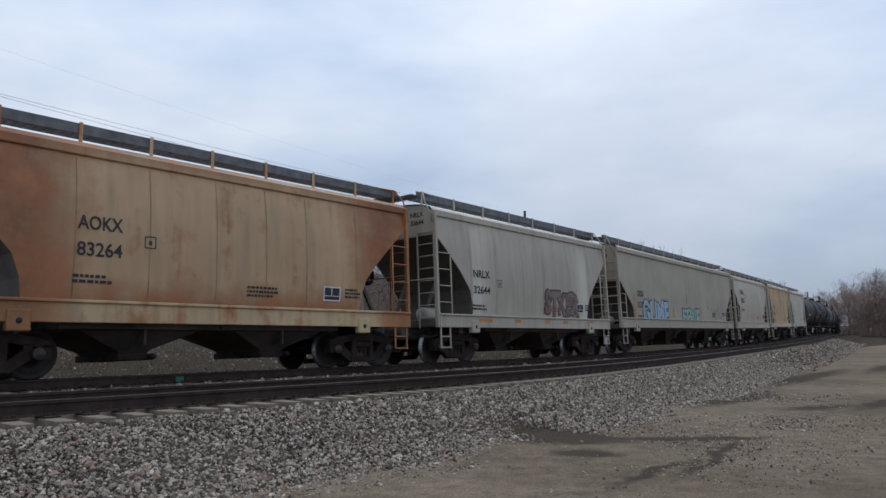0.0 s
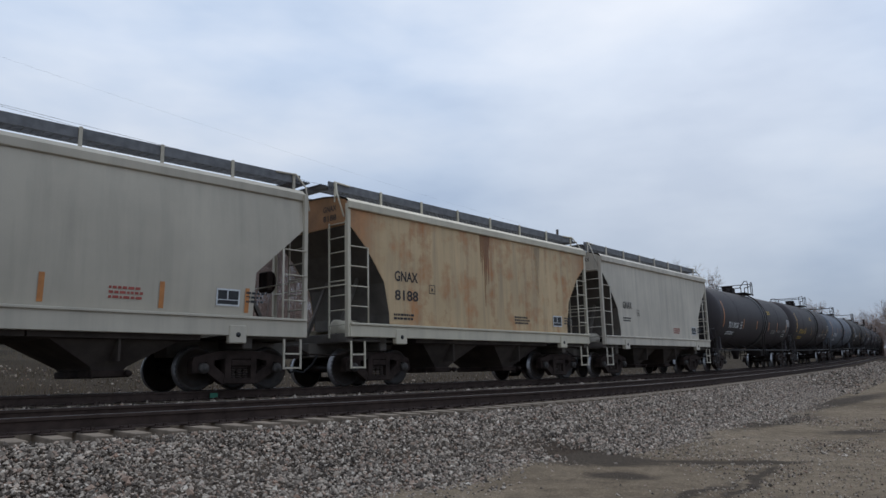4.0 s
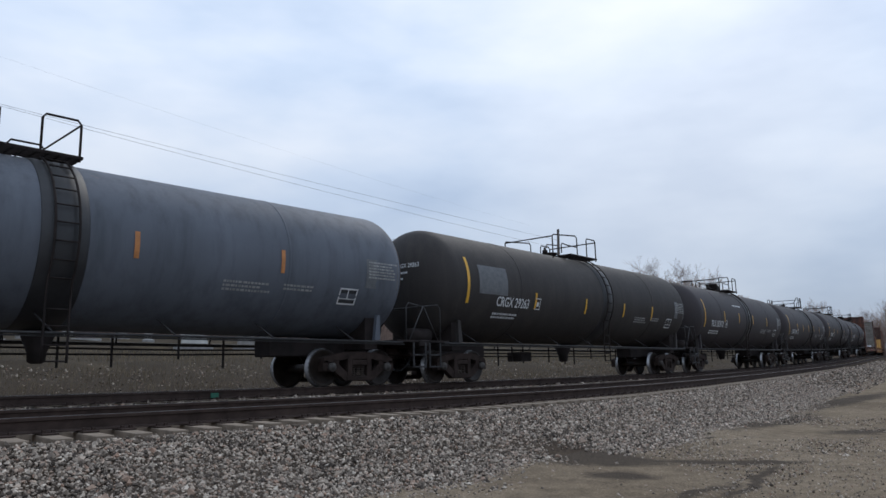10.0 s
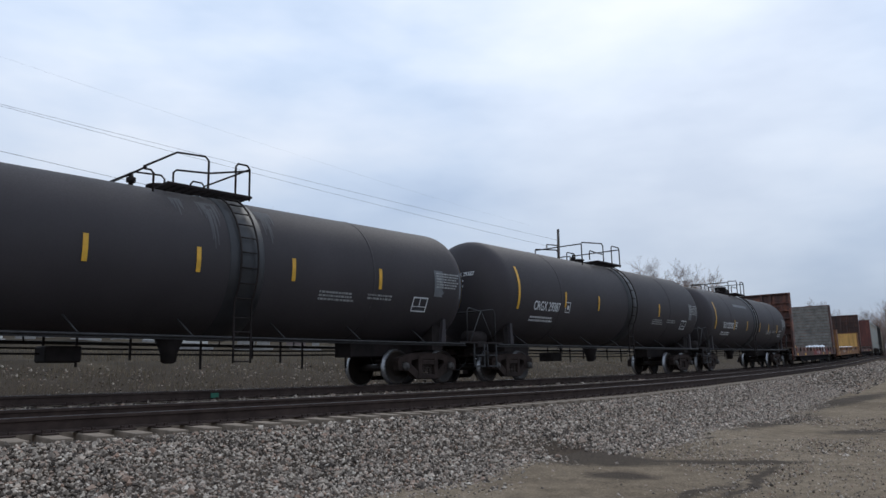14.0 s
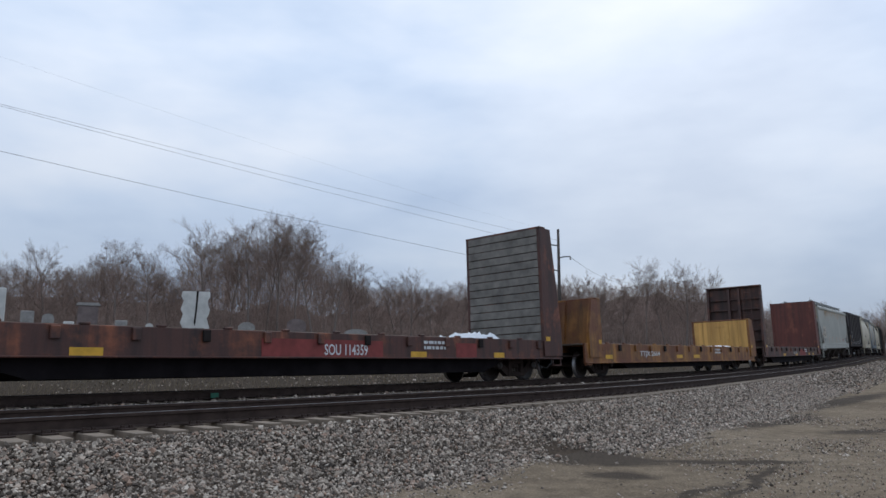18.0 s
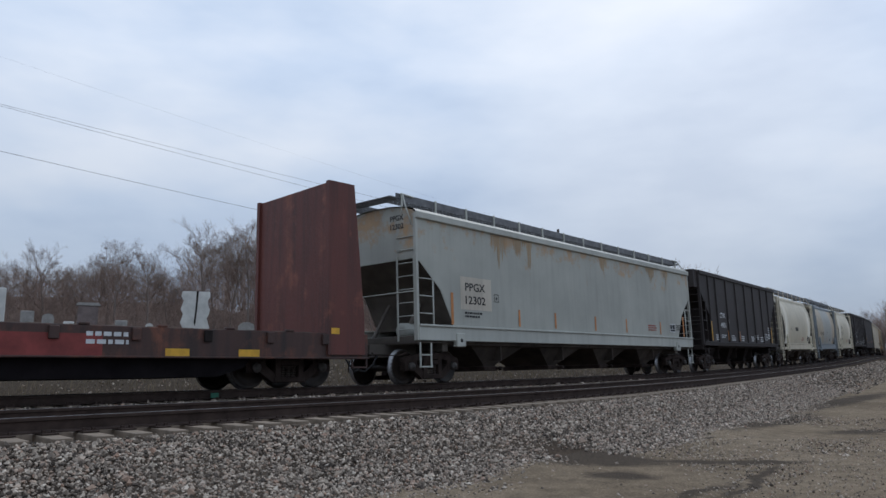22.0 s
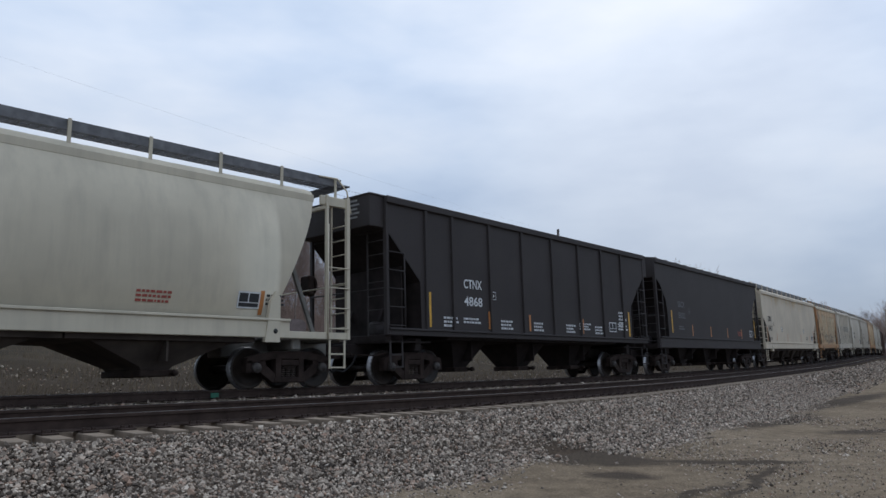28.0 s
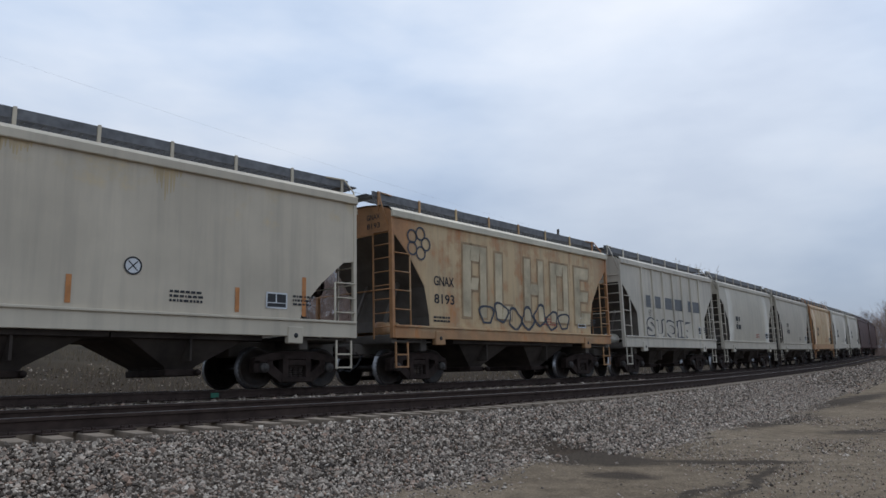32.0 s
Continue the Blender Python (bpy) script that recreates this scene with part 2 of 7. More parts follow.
    far = nd.new("ShaderNodeMath")
    far.operation = "GREATER_THAN"
    far.inputs[1].default_value = 0.0
    side = nd.new("ShaderNodeVectorMath")
    side.operation = "DOT_PRODUCT"
    side.inputs[1].default_value = (-0.71, 0.704, 0)
    ln.new(v, side.inputs[0])
    off = nd.new("ShaderNodeMath")
    off.operation = "SUBTRACT"
    off.inputs[1].default_value = 18.0
    ln.new(side.outputs["Value"], off.inputs[0])
    ln.new(off.outputs[0], far.inputs[0])
    gf = nd.new("ShaderNodeMath")
    gf.operation = "MULTIPLY"
    ln.new(far.outputs[0], gf.inputs[0]), ln.new(hi.outputs["Result"], gf.inputs[1])
    straw = n_ramp(nd, ln, n_noise(nd, ln, v, 0.6, 7, 0.7), ((0.35, (0.036, 0.028, 0.019)), (0.55, (0.062, 0.048, 0.032)), (0.75, (0.13, 0.103, 0.064))))
    bank = n_ramp(nd, ln, grit, ((0.36, (0.034, 0.025, 0.018)), (0.56, (0.070, 0.053, 0.038)), (0.68, (0.21, 0.17, 0.125))))
    c = n_mix(nd, ln, far.outputs[0], c, bank)
    c = n_mix(nd, ln, gf.outputs[0], c, straw)
    wood = nd.new("ShaderNodeMapRange")
    wood.inputs["From Min"].default_value, wood.inputs["From Max"].default_value = 38.0, 52.0
    ln.new(off.outputs[0], wood.inputs["Value"])
    litter = n_mix(nd, ln, 1.0, n_ramp(nd, ln, wide, ((0.35, (0.095, 0.070, 0.058)), (0.65, (0.155, 0.115, 0.096)))), n_ramp(nd, ln, n_noise(nd, ln, n_coords(nd, ln, (1, 1, 0.25)), 1.6, 6, 0.75), ((0.32, (0.5,) * 3), (0.5, (0.95,) * 3), (0.7, (1.5,) * 3))), "MULTIPLY")
    c = n_mix(nd, ln, wood.outputs["Result"], c, litter)
    ln.new(c, bs.inputs["Base Color"])
    bs.inputs["Roughness"].default_value = 1.0
    bs.inputs["Specular IOR Level"].default_value = 0.1
    n_bump(nd, ln, grit, 0.6, 0.02, bs)
    return m


# ---- mesh building ----
class Shape:
    """Gathers vertices and faces of one part."""

    def __init__(self):
        self.v, self.f, self.smooth = [], [], []

    def add(self, verts, faces, smooth=False):
        o = len(self.v)
        self.v += [tuple(p) for p in verts]
        self.f += [tuple(i + o for i in f) for f in faces]
        self.smooth += [smooth] * len(faces)
        return self

    def box(self, x0, x1, y0, y1, z0, z1, b=0.0):
        """A box with its edges broken by b."""
        if b <= 0 or min(x1 - x0, y1 - y0, z1 - z0) < 2.5 * b:
            p = [(x, y, z) for x in (x0, x1) for y in (y0, y1) for z in (z0, z1)]
            return self.add(p, [(0, 1, 3, 2), (4, 6, 7, 5), (0, 4, 5, 1), (2, 3, 7, 6), (0, 2, 6, 4), (1, 5, 7, 3)])
        v, idx = [], {}
        for i, x in enumerate((x0, x1)):
            for j, y in enumerate((y0, y1)):
                for k, z in enumerate((z0, z1)):
                    sx, sy, sz = (b if i == 0 else -b), (b if j == 0 else -b), (b if k == 0 else -b)
                    for a, p in enumerate(((x, y + sy, z + sz), (x + sx, y, z + sz), (x + sx, y + sy, z))):
                        idx[i, j, k, a] = len(v)
                        v.append(p)
        f = []
        for e in (0, 1):
            f.append([idx[e, j, k, 0] for j, k in ((0, 0), (0, 1), (1, 1), (1, 0))][::1 if e == 0 else -1])
            f.append([idx[i, e, k, 1] for i, k in ((0, 0), (1, 0), (1, 1), (0, 1))][::1 if e == 0 else -1])
            f.append([idx[i, j, e, 2] for i, j in ((0, 0), (0, 1), (1, 1), (1, 0))][::1 if e == 0 else -1])
        for a in (0, 1):
            for c in (0, 1):
                f.append([idx[0, a, c, 1], idx[0, a, c, 2], idx[1, a, c, 2], idx[1, a, c, 1]])
                f.append([idx[a, 0, c, 0], idx[a, 0, c, 2], idx[a, 1, c, 2], idx[a, 1, c, 0]])
                f.append([idx[a, c, 0, 0], idx[a, c, 0, 1], idx[a, c, 1, 1], idx[a, c, 1, 0]])
        for i in (0, 1):
            for j in (0, 1):
                for k in (0, 1):
                    f.append([idx[i, j, k, 0], idx[i, j, k, 1], idx[i, j, k, 2]])
        return self.add(v, f)

    def tube(self, pts, r, n=6, r_end=None):
        """A bar of round section along points."""
        pts = [Vector(p) for p in pts]
        v, f = [], []
        up0 = None
        for i, p in enumerate(pts):
            d = (pts[min(i + 1, len(pts) - 1)] - pts[max(i - 1, 0)]).normalized()
            if up0 is None:
                up0 = d.orthogonal().normalized()
            a = (up0 - d * up0.dot(d)).normalized()
            up0 = a
            c = d.cross(a)
            rr = r if r_end is None else r + (r_end - r) * i / (len(pts) - 1)
            v += [p + (a * math.cos(2 * math.pi * k / n) + c * math.sin(2 * math.pi * k / n)) * rr for k in range(n)]
        for i in range(len(pts) - 1):
            f += [(i * n + k, i * n + (k + 1) % n, (i + 1) * n + (k + 1) % n, (i + 1) * n + k) for k in range(n)]
        f.append(tuple(reversed(range(n))))
        f.append(tuple(range(len(v) - n, len(v))))
        return self.add(v, f, n > 4)

    def lathe(self, profile, axis="y", n=24, at=(0, 0, 0), smooth=True):
        """Turns (distance along the axis, radius) about an axis."""
        v, f = [], []
        for d, r in profile:
            for k in range(n):
                a = 2 * math.pi * k / n
                c, s = r * math.cos(a), r * math.sin(a)
                p = {"x": (d, c, s), "y": (c, d, s), "z": (c, s, d)}[axis]
                v.append((p[0] + at[0], p[1] + at[1], p[2] + at[2]))
        for i in range(len(profile) - 1):
            f += [(i * n + k, i * n + (k + 1) % n, (i + 1) * n + (k + 1) % n, (i + 1) * n + k) for k in range(n)]
        f.append(tuple(reversed(range(n))))
        f.append(tuple(range(len(v) - n, len(v))))
        return self.add(v, f, smooth)

    def prism(self, poly, y0, y1):
        """A polygon in x and z, given thickness in y."""
        n = len(poly)
        v = [(x, y0, z) for x, z in poly] + [(x, y1, z) for x, z in poly]
        f = [tuple(range(n)), tuple(reversed(range(n, 2 * n)))] + [(i, n + i, n + (i + 1) % n, (i + 1) % n) for i in range(n)]
        return self.add(v, f)

    def mesh(self, name):
        me = bpy.data.meshes.new(name)
        me.from_pydata(self.v, [], self.f)
        me.polygons.foreach_set("use_smooth", self.smooth)
        bm = bmesh.new()
        bm.from_mesh(me)
        bmesh.ops.recalc_face_normals(bm, faces=bm.faces)
        bm.to_mesh(me)
        bm.free()
        return me


def part(name, shape, material, parent, label="", m=None):
    """Links a shape or a ready mesh as one mesh object under its thing."""
    me = shape.mesh(name) if isinstance(shape, Shape) else shape
    if material is not None and not me.materials:
        me.materials.append(material)
    ob = new(name, me)
    ob.parent = parent
    if m is not None:
        ob.matrix_basis = m
    if label:
        ob["label"] = label
    return ob


def letters(text, size, bold=0.0):
    """A flat mesh of writing in x and y, with the left foot of the first letter at the origin."""
    cu = bpy.data.curves.new("writing", "FONT")
    cu.body, cu.size, cu.offset, cu.resolution_u = text, size, bold, 3
    tmp = bpy.data.objects.new("writing", cu)
    me = bpy.data.meshes.new_from_object(tmp)
    bpy.data.objects.remove(tmp)
    bpy.data.curves.remove(cu)
    return me


def bars(width, rows, height, gap, seed):
    """Rows of short bars for small writing that cannot be read; a Shape in x and y."""
    rnd = random.Random(seed)
    sh = Shape()
    for r in range(rows):
        x, y = 0.0, -r * (height + gap)
        while x < width * rnd.uniform(0.75, 1.0):
            w = rnd.uniform(0.6, 2.4) * height
            sh.add([(x, y, 0), (x + w, y, 0), (x + w, y + height, 0), (x, y + height, 0)], [(0, 1, 2, 3)])
            x += w + 0.5 * height
    return sh


def on_side(me, x, z, surface, lift=0.012):
    """Lays a flat mesh of x and y on a car's side towards the camera: surface(x, z) gives y there."""
    me = me.mesh("writing") if isinstance(me, Shape) else me
    for v in me.vertices:
        px, pz = x + v.co.x, z + v.co.y
        v.co = (px, surface(px, pz) - lift, pz)
    me.update()
    return me


# ---- trucks: built once, shared by every car ----
def wheelset_mesh():
    sh = Shape()
    sh.lathe([(-0.98, 0.055), (-0.80, 0.075), (-0.78, 0.10), (0.78, 0.10), (0.80, 0.075), (0.98, 0.055)], "y", 12)
    for d in (-1, 1):
        pr = [(0.70, 0.12), (0.715, 0.30), (0.69, 0.37), (0.675, 0.485), (0.705, 0.482), (0.715, 0.462), (0.815, 0.455), (0.82, 0.44), (0.815, 0.385), (0.775, 0.34), (0.765, 0.20), (0.81, 0.15), (0.81, 0.10)]
        sh.lathe([(d * a, r) for a, r in pr], "y", 28)
    return sh.mesh("wheelset")


def sideframe_mesh():
    """Cast truck side: heavy arched top member, sloping tension members, windows between, jaws over both bearings."""
    sh = Shape()
    sh.prism([(-1.13, 0.56), (-1.10, 0.68), (-0.86, 0.75), (-0.45, 0.83), (0.45, 0.83), (0.86, 0.75), (1.10, 0.68), (1.13, 0.56), (0.86, 0.58), (0.40, 0.66), (-0.40, 0.66), (-0.86, 0.58)], -0.10, 0.10)
    for d in (-1, 1):
        sh.prism([(d * 1.13, 0.36), (d * 1.13, 0.60), (d * 0.98, 0.62), (d * 0.98, 0.36)], -0.10, 0.10)
        sh.prism([(d * 0.80, 0.38), (d * 0.80, 0.62), (d * 0.64, 0.64), (d * 0.66, 0.40)], -0.10, 0.10)
        sh.prism([(d * 0.80, 0.38), (d * 0.42, 0.12), (d * 0.26, 0.20), (d * 0.34, 0.30), (d * 0.66, 0.54)], -0.09, 0.09)
        sh.prism([(d * 0.24, 0.22), (d * 0.24, 0.70), (d * 0.38, 0.70), (d * 0.38, 0.22)], -0.11, 0.11)
    sh.box(-0.42, 0.42, -0.11, 0.11, 0.12, 0.25, 0.025)
    sh.box(-0.24, 0.24, -0.12, 0.06, 0.50, 0.64, 0.02)
    return sh.mesh("side_frame")


def spring_mesh():
    sh = Shape()
    for j in range(5):
        sh.lathe([(0.25 + j * 0.05, 0.060), (0.27 + j * 0.05, 0.072), (0.29 + j * 0.05, 0.060)], "z", 10)
    return sh.mesh("coil_spring")


def cap_mesh():
    sh = Shape()
    sh.lathe([(-0.06, 0.10), (0.10, 0.115), (0.13, 0.105), (0.135, 0.06), (0.16, 0.05), (0.165, 0.02)], "y", 14)
    return sh.mesh("bearing_cap")


def bolster_mesh():
    sh = Shape()
    sh.box(-0.22, 0.22, -0.95, 0.95, 0.46, 0.70, 0.03)
    sh.box(-0.14, 0.14, -1.06, 1.06, 0.44, 0.56, 0.02)
    sh.lathe([(0.68, 0.20), (0.80, 0.20)], "z", 16)
    for d in (-1, 1):
        sh.box(d * 0.45 - 0.05, d * 0.45 + 0.05, -0.85, 0.85, 0.36, 0.46, 0.015)
    return sh.mesh("bolster")


WHEELSETS = []  # (object, car index, x of the axle along the car)


def add_truck(car, index, x, cap_mat):
    tr = part("truck", bolster_me, M["truck"], car, "grimy cast steel truck", pose(x, 0, 0))
    for d in (-1, 1):
        part("side_frame", side_me, M["truck"], tr, "", pose(0, d * 1.0, 0))
        for k in (-0.15, 0.0, 0.15) if d < 0 else ():
            part("coil_spring", spring_me, M["spring"], tr, "", pose(k, d * 1.0, 0))
        for a in (-0.89, 0.89):
            part("bearing_cap", cap_neg_me if d < 0 else cap_me, cap_mat, tr, "", pose(a, d * 1.05, 0.457))
    for a in (-0.89, 0.89):
        w = part("wheelset", wheel_me, None, tr, "steel wheels with worn bright treads", pose(a, 0, 0.457))
        WHEELSETS.append((w, index, x + a, a))


def add_coupler(car, x, d, mat):
    sh = Shape()
    sh.box(min(x, x - d * 0.9), max(x, x - d * 0.9), -0.16, 0.16, 0.72, 0.98, 0.02)
    sh.box(min(x, x + d * 0.34), max(x, x + d * 0.34), -0.09, 0.09, 0.76, 0.94, 0.02)
    sh.prism([(x + d * 0.30, 0.70), (x + d * 0.58, 0.70), (x + d * 0.58, 1.0), (x + d * 0.30, 1.0)], -0.16, 0.10)
    part("coupler", sh, mat, car, "rusty knuckle coupler")
    hose = Shape()
    hose.tube([(x - d * 0.1, -0.35, 0.80), (x + d * 0.10, -0.38, 0.55), (x + d * 0.32, -0.30, 0.36), (x + d * 0.55, -0.2, 0.42)], 0.026, 6)
    part("air_hose", hose, M["rubber"], car, "black rubber air hose")
    bar = Shape()
    bar.tube([(x - d * 0.05, -1.45, 0.80), (x + d * 0.12, -1.35, 0.74), (x + d * 0.16, -0.3, 0.80), (x + d * 0.25, -0.1, 0.95)], 0.018, 5)
    part("uncoupling_lever", bar, mat, car)


def ladder(car, x, y, z0, z1, width, rungs, mat, along="x", name="ladder"):
    sh = Shape()
    for k in range(rungs):
        z = z0 + (z1 - z0) * (k + 0.5) / rungs
        if along == "x":
            sh.tube([(x, y, z), (x + width, y, z)], 0.016, 5)
        else:
            sh.tube([(x, y, z), (x, y + width, z)], 0.016, 5)
    for e in (0, 1):
        if along == "x":
            sh.box(x + e * width - 0.025, x + e * width + 0.025, y - 0.012, y + 0.012, z0, z1)
        else:
            sh.box(x - 0.012, x + 0.012, y + e * width - 0.025, y + e * width + 0.025, z0, z1)
    return part(name, sh, mat, car)


def steps(car, x, width, mat):
    """A sill step below the corner of a car."""
    sh = Shape()
    for e in (0, 1):
        sh.box(x + e * width - 0.022, x + e * width + 0.022, -1.53, -1.50, 0.42, 1.08)
    for z in (0.43, 0.74):
        sh.box(x, x + width, -1.56, -1.47, z, z + 0.035)
    part("sill_step", sh, mat, car)


def label_panel(car, x, z, w, h, surface, frame_mat, back_mat):
    """A small black stencil panel with a white frame."""
    sh = Shape()
    sh.add([(0, 0, 0), (w, 0, 0), (w, h, 0), (0, h, 0)], [(0, 1, 2, 3)])
    part("stencil_panel", on_side(sh, x, z, surface, 0.010), back_mat, car)
    fr = Shape()
    b = 0.035
    for a in ((0, 0, w, b), (0, h - b, w, h), (0, 0, b, h), (w - b, 0, w, h), (w * 0.45, h * 0.35, w * 0.5, h), (0, h * 0.33, w, h * 0.38)):
        fr.add([(a[0], a[1], 0), (a[2], a[1], 0), (a[2], a[3], 0), (a[0], a[3], 0)], [(0, 1, 2, 3)])
    part("stencil_frame", on_side(fr, x, z, surface, 0.014), frame_mat, car)


def stripe(car, x, z0, z1, w, surface, mat, name="reflective_stripe"):
    sh = Shape()
    n = 8
    for i in range(n):
        a, b = (z1 - z0) * i / n, (z1 - z0) * (i + 1) / n
        sh.add([(0, a, 0), (w, a, 0), (w, b, 0), (0, b, 0)], [(0, 1, 2, 3)])
    part(name, on_side(sh, x, z0, surface, 0.012), mat, car)


def fit_letters(text, width, height):
    """Writing drawn to a width and to a height of its capitals."""
    me = letters(text, 1.0, 0.016)
    xs = [v.co.x for v in me.vertices]
    ys = [v.co.y for v in me.vertices]
    kx, ky = width / (max(xs) - min(xs)), height / (max(ys) - min(ys))
    x0, y0 = min(xs), min(ys)
    for v in me.vertices:
        v.co = ((v.co.x - x0) * kx, (v.co.y - y0) * ky, 0)
    return me


def write(car, text, x, z, width, surface, mat, height=0.28, name="lettering"):
    part(name, on_side(fit_letters(text, width, height), x, z, surface, 0.012), mat, car)


def write_bars(car, x, z, w, rows, h, surface, mat, seed, name="small_writing"):
    ob = part(name, on_side(bars(w, rows, h, h * 0.8, seed), x, z, surface, 0.012), mat, car)
    ob["kind"] = "stuff"


def car_root(index, label, category):
    ob = new(category.replace(" ", "_"))
    ob.empty_display_size = 0.5
    return tagged(ob, label, category, "cars of the freight train")


# ---- covered hopper ----
BOX_END = ((0, 3.95), (0.6, 3.4), (1.2, 2.6), (1.37, 1.8), (1.38, 1.5))


def covered_hopper(index, length, label, mat, eave=4.48, bulge=0.0, bays=2, profile=BOX_END, inset=0.0, dark=None, bay_mat=None, walkway=True,
                   marks=(), mark_x=-4.1, mark_z=2.66, mark_w=0.9, mark_h=0.27, mark_step=0.50, ink=None, orange=(), roof_mat=None, sill_mat=None,
                   ribs=(), sill_z=1.10, arch=0.30, pads=True, panel_x=None, seams=(), over=0.62, pocket=0.10, seam_mat=None, taper=0.74, breadth=0.85):
    """Body with sloped ends, arched roof with hatches and a grated walk, side sills, ladders at the corners, hopper bays, two trucks.
    profile: (distance from the body's end, height) of the sloping lower edge; inset: how far the body stands back from the end frame."""
    car = car_root(index, label, "hopper car")
    # default dark: shade of the end recesses put into the colour
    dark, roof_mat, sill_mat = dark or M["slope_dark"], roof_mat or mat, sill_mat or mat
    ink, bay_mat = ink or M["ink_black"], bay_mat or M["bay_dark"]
    a = length / 2 - over
    ab = a - inset
    zs, ze, w0 = profile[-1][1], eave, 1.50

    def half(z):
        k = min(1.0, max(0.0, (z - zs) / (ze - zs)))
        return w0 - bulge * abs(2 * k - 0.86) ** 2.4 if bulge else w0

    wr = half(ze)
    pd, pz = [q[0] for q in profile], [q[1] for q in profile]

    def bottom(x):
        return float(np.interp(ab - abs(x), pd, pz))

    cuts = []
    for (d0, _), (d1, _) in zip(profile, profile[1:]):
        m = 3 if d1 - d0 > 0.3 else 1
        cuts += [d0 + (d1 - d0) * k / m for k in range(m)]
    cuts.append(pd[-1])
    xs = sorted(set([round(e * (ab - d), 4) for d in cuts for e in (-1, 1)] + [(-1 + 2 * i / 8) * (ab - pd[-1]) for i in range(9)]))
    ns, nr = 10, 8
    body = Shape()
    m = ns + 1
    for sd in (-1, 1):
        v = []
        for x in xs:
            zb = bottom(x)
            for k in range(m):
                z = zb + (ze - zb) * k / ns
                v.append((x, sd * half(z), z))
        body.add(v, [(i * m + k, (i + 1) * m + k, (i + 1) * m + k + 1, i * m + k + 1) for i in range(len(xs) - 1) for k in range(ns)], bulge > 0)
    part("body", body, mat, car)
    for e in (-1, 1):
        en = Shape()
        zb = pz[0]
        left = [(e * ab, -half(zb + (ze - zb) * k / 6) + 0.012, zb + (ze - zb) * k / 6) for k in range(7)]
        top = [(e * ab, (wr - 0.012) * math.cos(math.pi * (1 - k / nr)), ze + arch * math.sin(math.pi * k / nr)) for k in range(1, nr)]
        right = [(x, -y, z) for x, y, z in reversed(left)]
        en.add(left + top + right, [tuple(range(len(left + top + right)))])
        part("end_panel", en, mat, car)
        sl = Shape()
        v = []
        for d, z in profile:
            y = half(z) - 0.02
            v += [(e * (ab - d - 0.012), -y, z - 0.012), (e * (ab - d - 0.012), y, z - 0.012)]
        sl.add(v, [(2 * k, 2 * k + 1, 2 * k + 3, 2 * k + 2) for k in range(len(profile) - 1)])
        part("slope_sheet", sl, dark, car, "dusty sloping end sheet under the body, its shade put into the colour")
    roof = Shape()
    v = []
    for x in (-ab - 0.03, ab + 0.03):
        for k in range(nr + 1):
            t = math.pi * (1 - k / nr)
            v.append((x, (wr + 0.06) * math.cos(t), ze + 0.02 + (arch + 0.01) * math.sin(t)))
    roof.add(v, [(k, k + 1, nr + 2 + k, nr + 1 + k) for k in range(nr)], True)
    for d in (-1, 1):
        roof.box(-ab - 0.05, ab + 0.05, d * (wr + 0.03) - 0.05, d * (wr + 0.03) + 0.05, ze - 0.14, ze + 0.05, 0.018)
    part("roof", roof, roof_mat, car)
    for d in (-1, 1):
        sl = Shape()
        sl.box(-ab + 0.9 if inset else -a, ab - 0.9 if inset else a, d * 1.50 - 0.045, d * 1.50 + 0.045, sill_z, zs, 0.012)
        sl.box(-ab + 0.9 if inset else -a, ab - 0.9 if inset else a, d * 1.50 - 0.09, d * 1.50 + 0.05, zs - 0.04, zs + 0.02, 0.012)
        part("side_sill", sl, sill_mat, car)
        ch = Shape()
        ch.box(-a, a, d * 1.46 - 0.04, d * 1.46 + 0.04, sill_z, sill_z + 0.16, 0.01)
        part("lower_sill", ch, sill_mat, car)
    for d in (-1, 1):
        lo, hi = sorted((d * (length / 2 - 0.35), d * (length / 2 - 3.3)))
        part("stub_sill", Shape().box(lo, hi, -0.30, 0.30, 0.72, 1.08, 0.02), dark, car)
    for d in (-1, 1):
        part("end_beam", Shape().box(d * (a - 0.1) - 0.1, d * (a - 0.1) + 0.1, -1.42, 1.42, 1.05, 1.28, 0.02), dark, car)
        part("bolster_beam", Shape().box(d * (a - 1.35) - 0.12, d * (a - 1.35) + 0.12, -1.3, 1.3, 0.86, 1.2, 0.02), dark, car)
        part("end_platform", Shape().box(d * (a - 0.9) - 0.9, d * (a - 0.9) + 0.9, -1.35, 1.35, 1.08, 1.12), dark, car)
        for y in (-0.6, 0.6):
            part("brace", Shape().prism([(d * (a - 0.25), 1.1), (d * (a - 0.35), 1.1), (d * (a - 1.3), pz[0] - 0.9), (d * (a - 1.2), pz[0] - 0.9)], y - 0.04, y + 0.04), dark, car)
    rs = Shape()
    rs.lathe([(-a + 0.35, 0.10), (-a + 0.38, 0.22), (-a + 1.05, 0.22), (-a + 1.08, 0.10)], "x", 14, (0, -0.55, 1.45))
    part("air_reservoir", rs, sill_mat, car)
    # hopper bays
    span = (length - 2 * 3.1) / bays
    for b in range(bays):
        c = -length / 2 + 3.1 + span * (b + 0.5)
        hp = Shape()
        t, u = span * 0.5, 0.28
        zl, tl = sill_z - pocket, min(t - 0.02, max(t * taper, u + 0.2))
        rings = [(t, 1.40, zs), (t - 0.02, 1.38, zl), (tl, breadth + 0.40, zl - 0.02), (u + 0.06, breadth + 0.05, 0.50), (u, breadth, 0.42)]
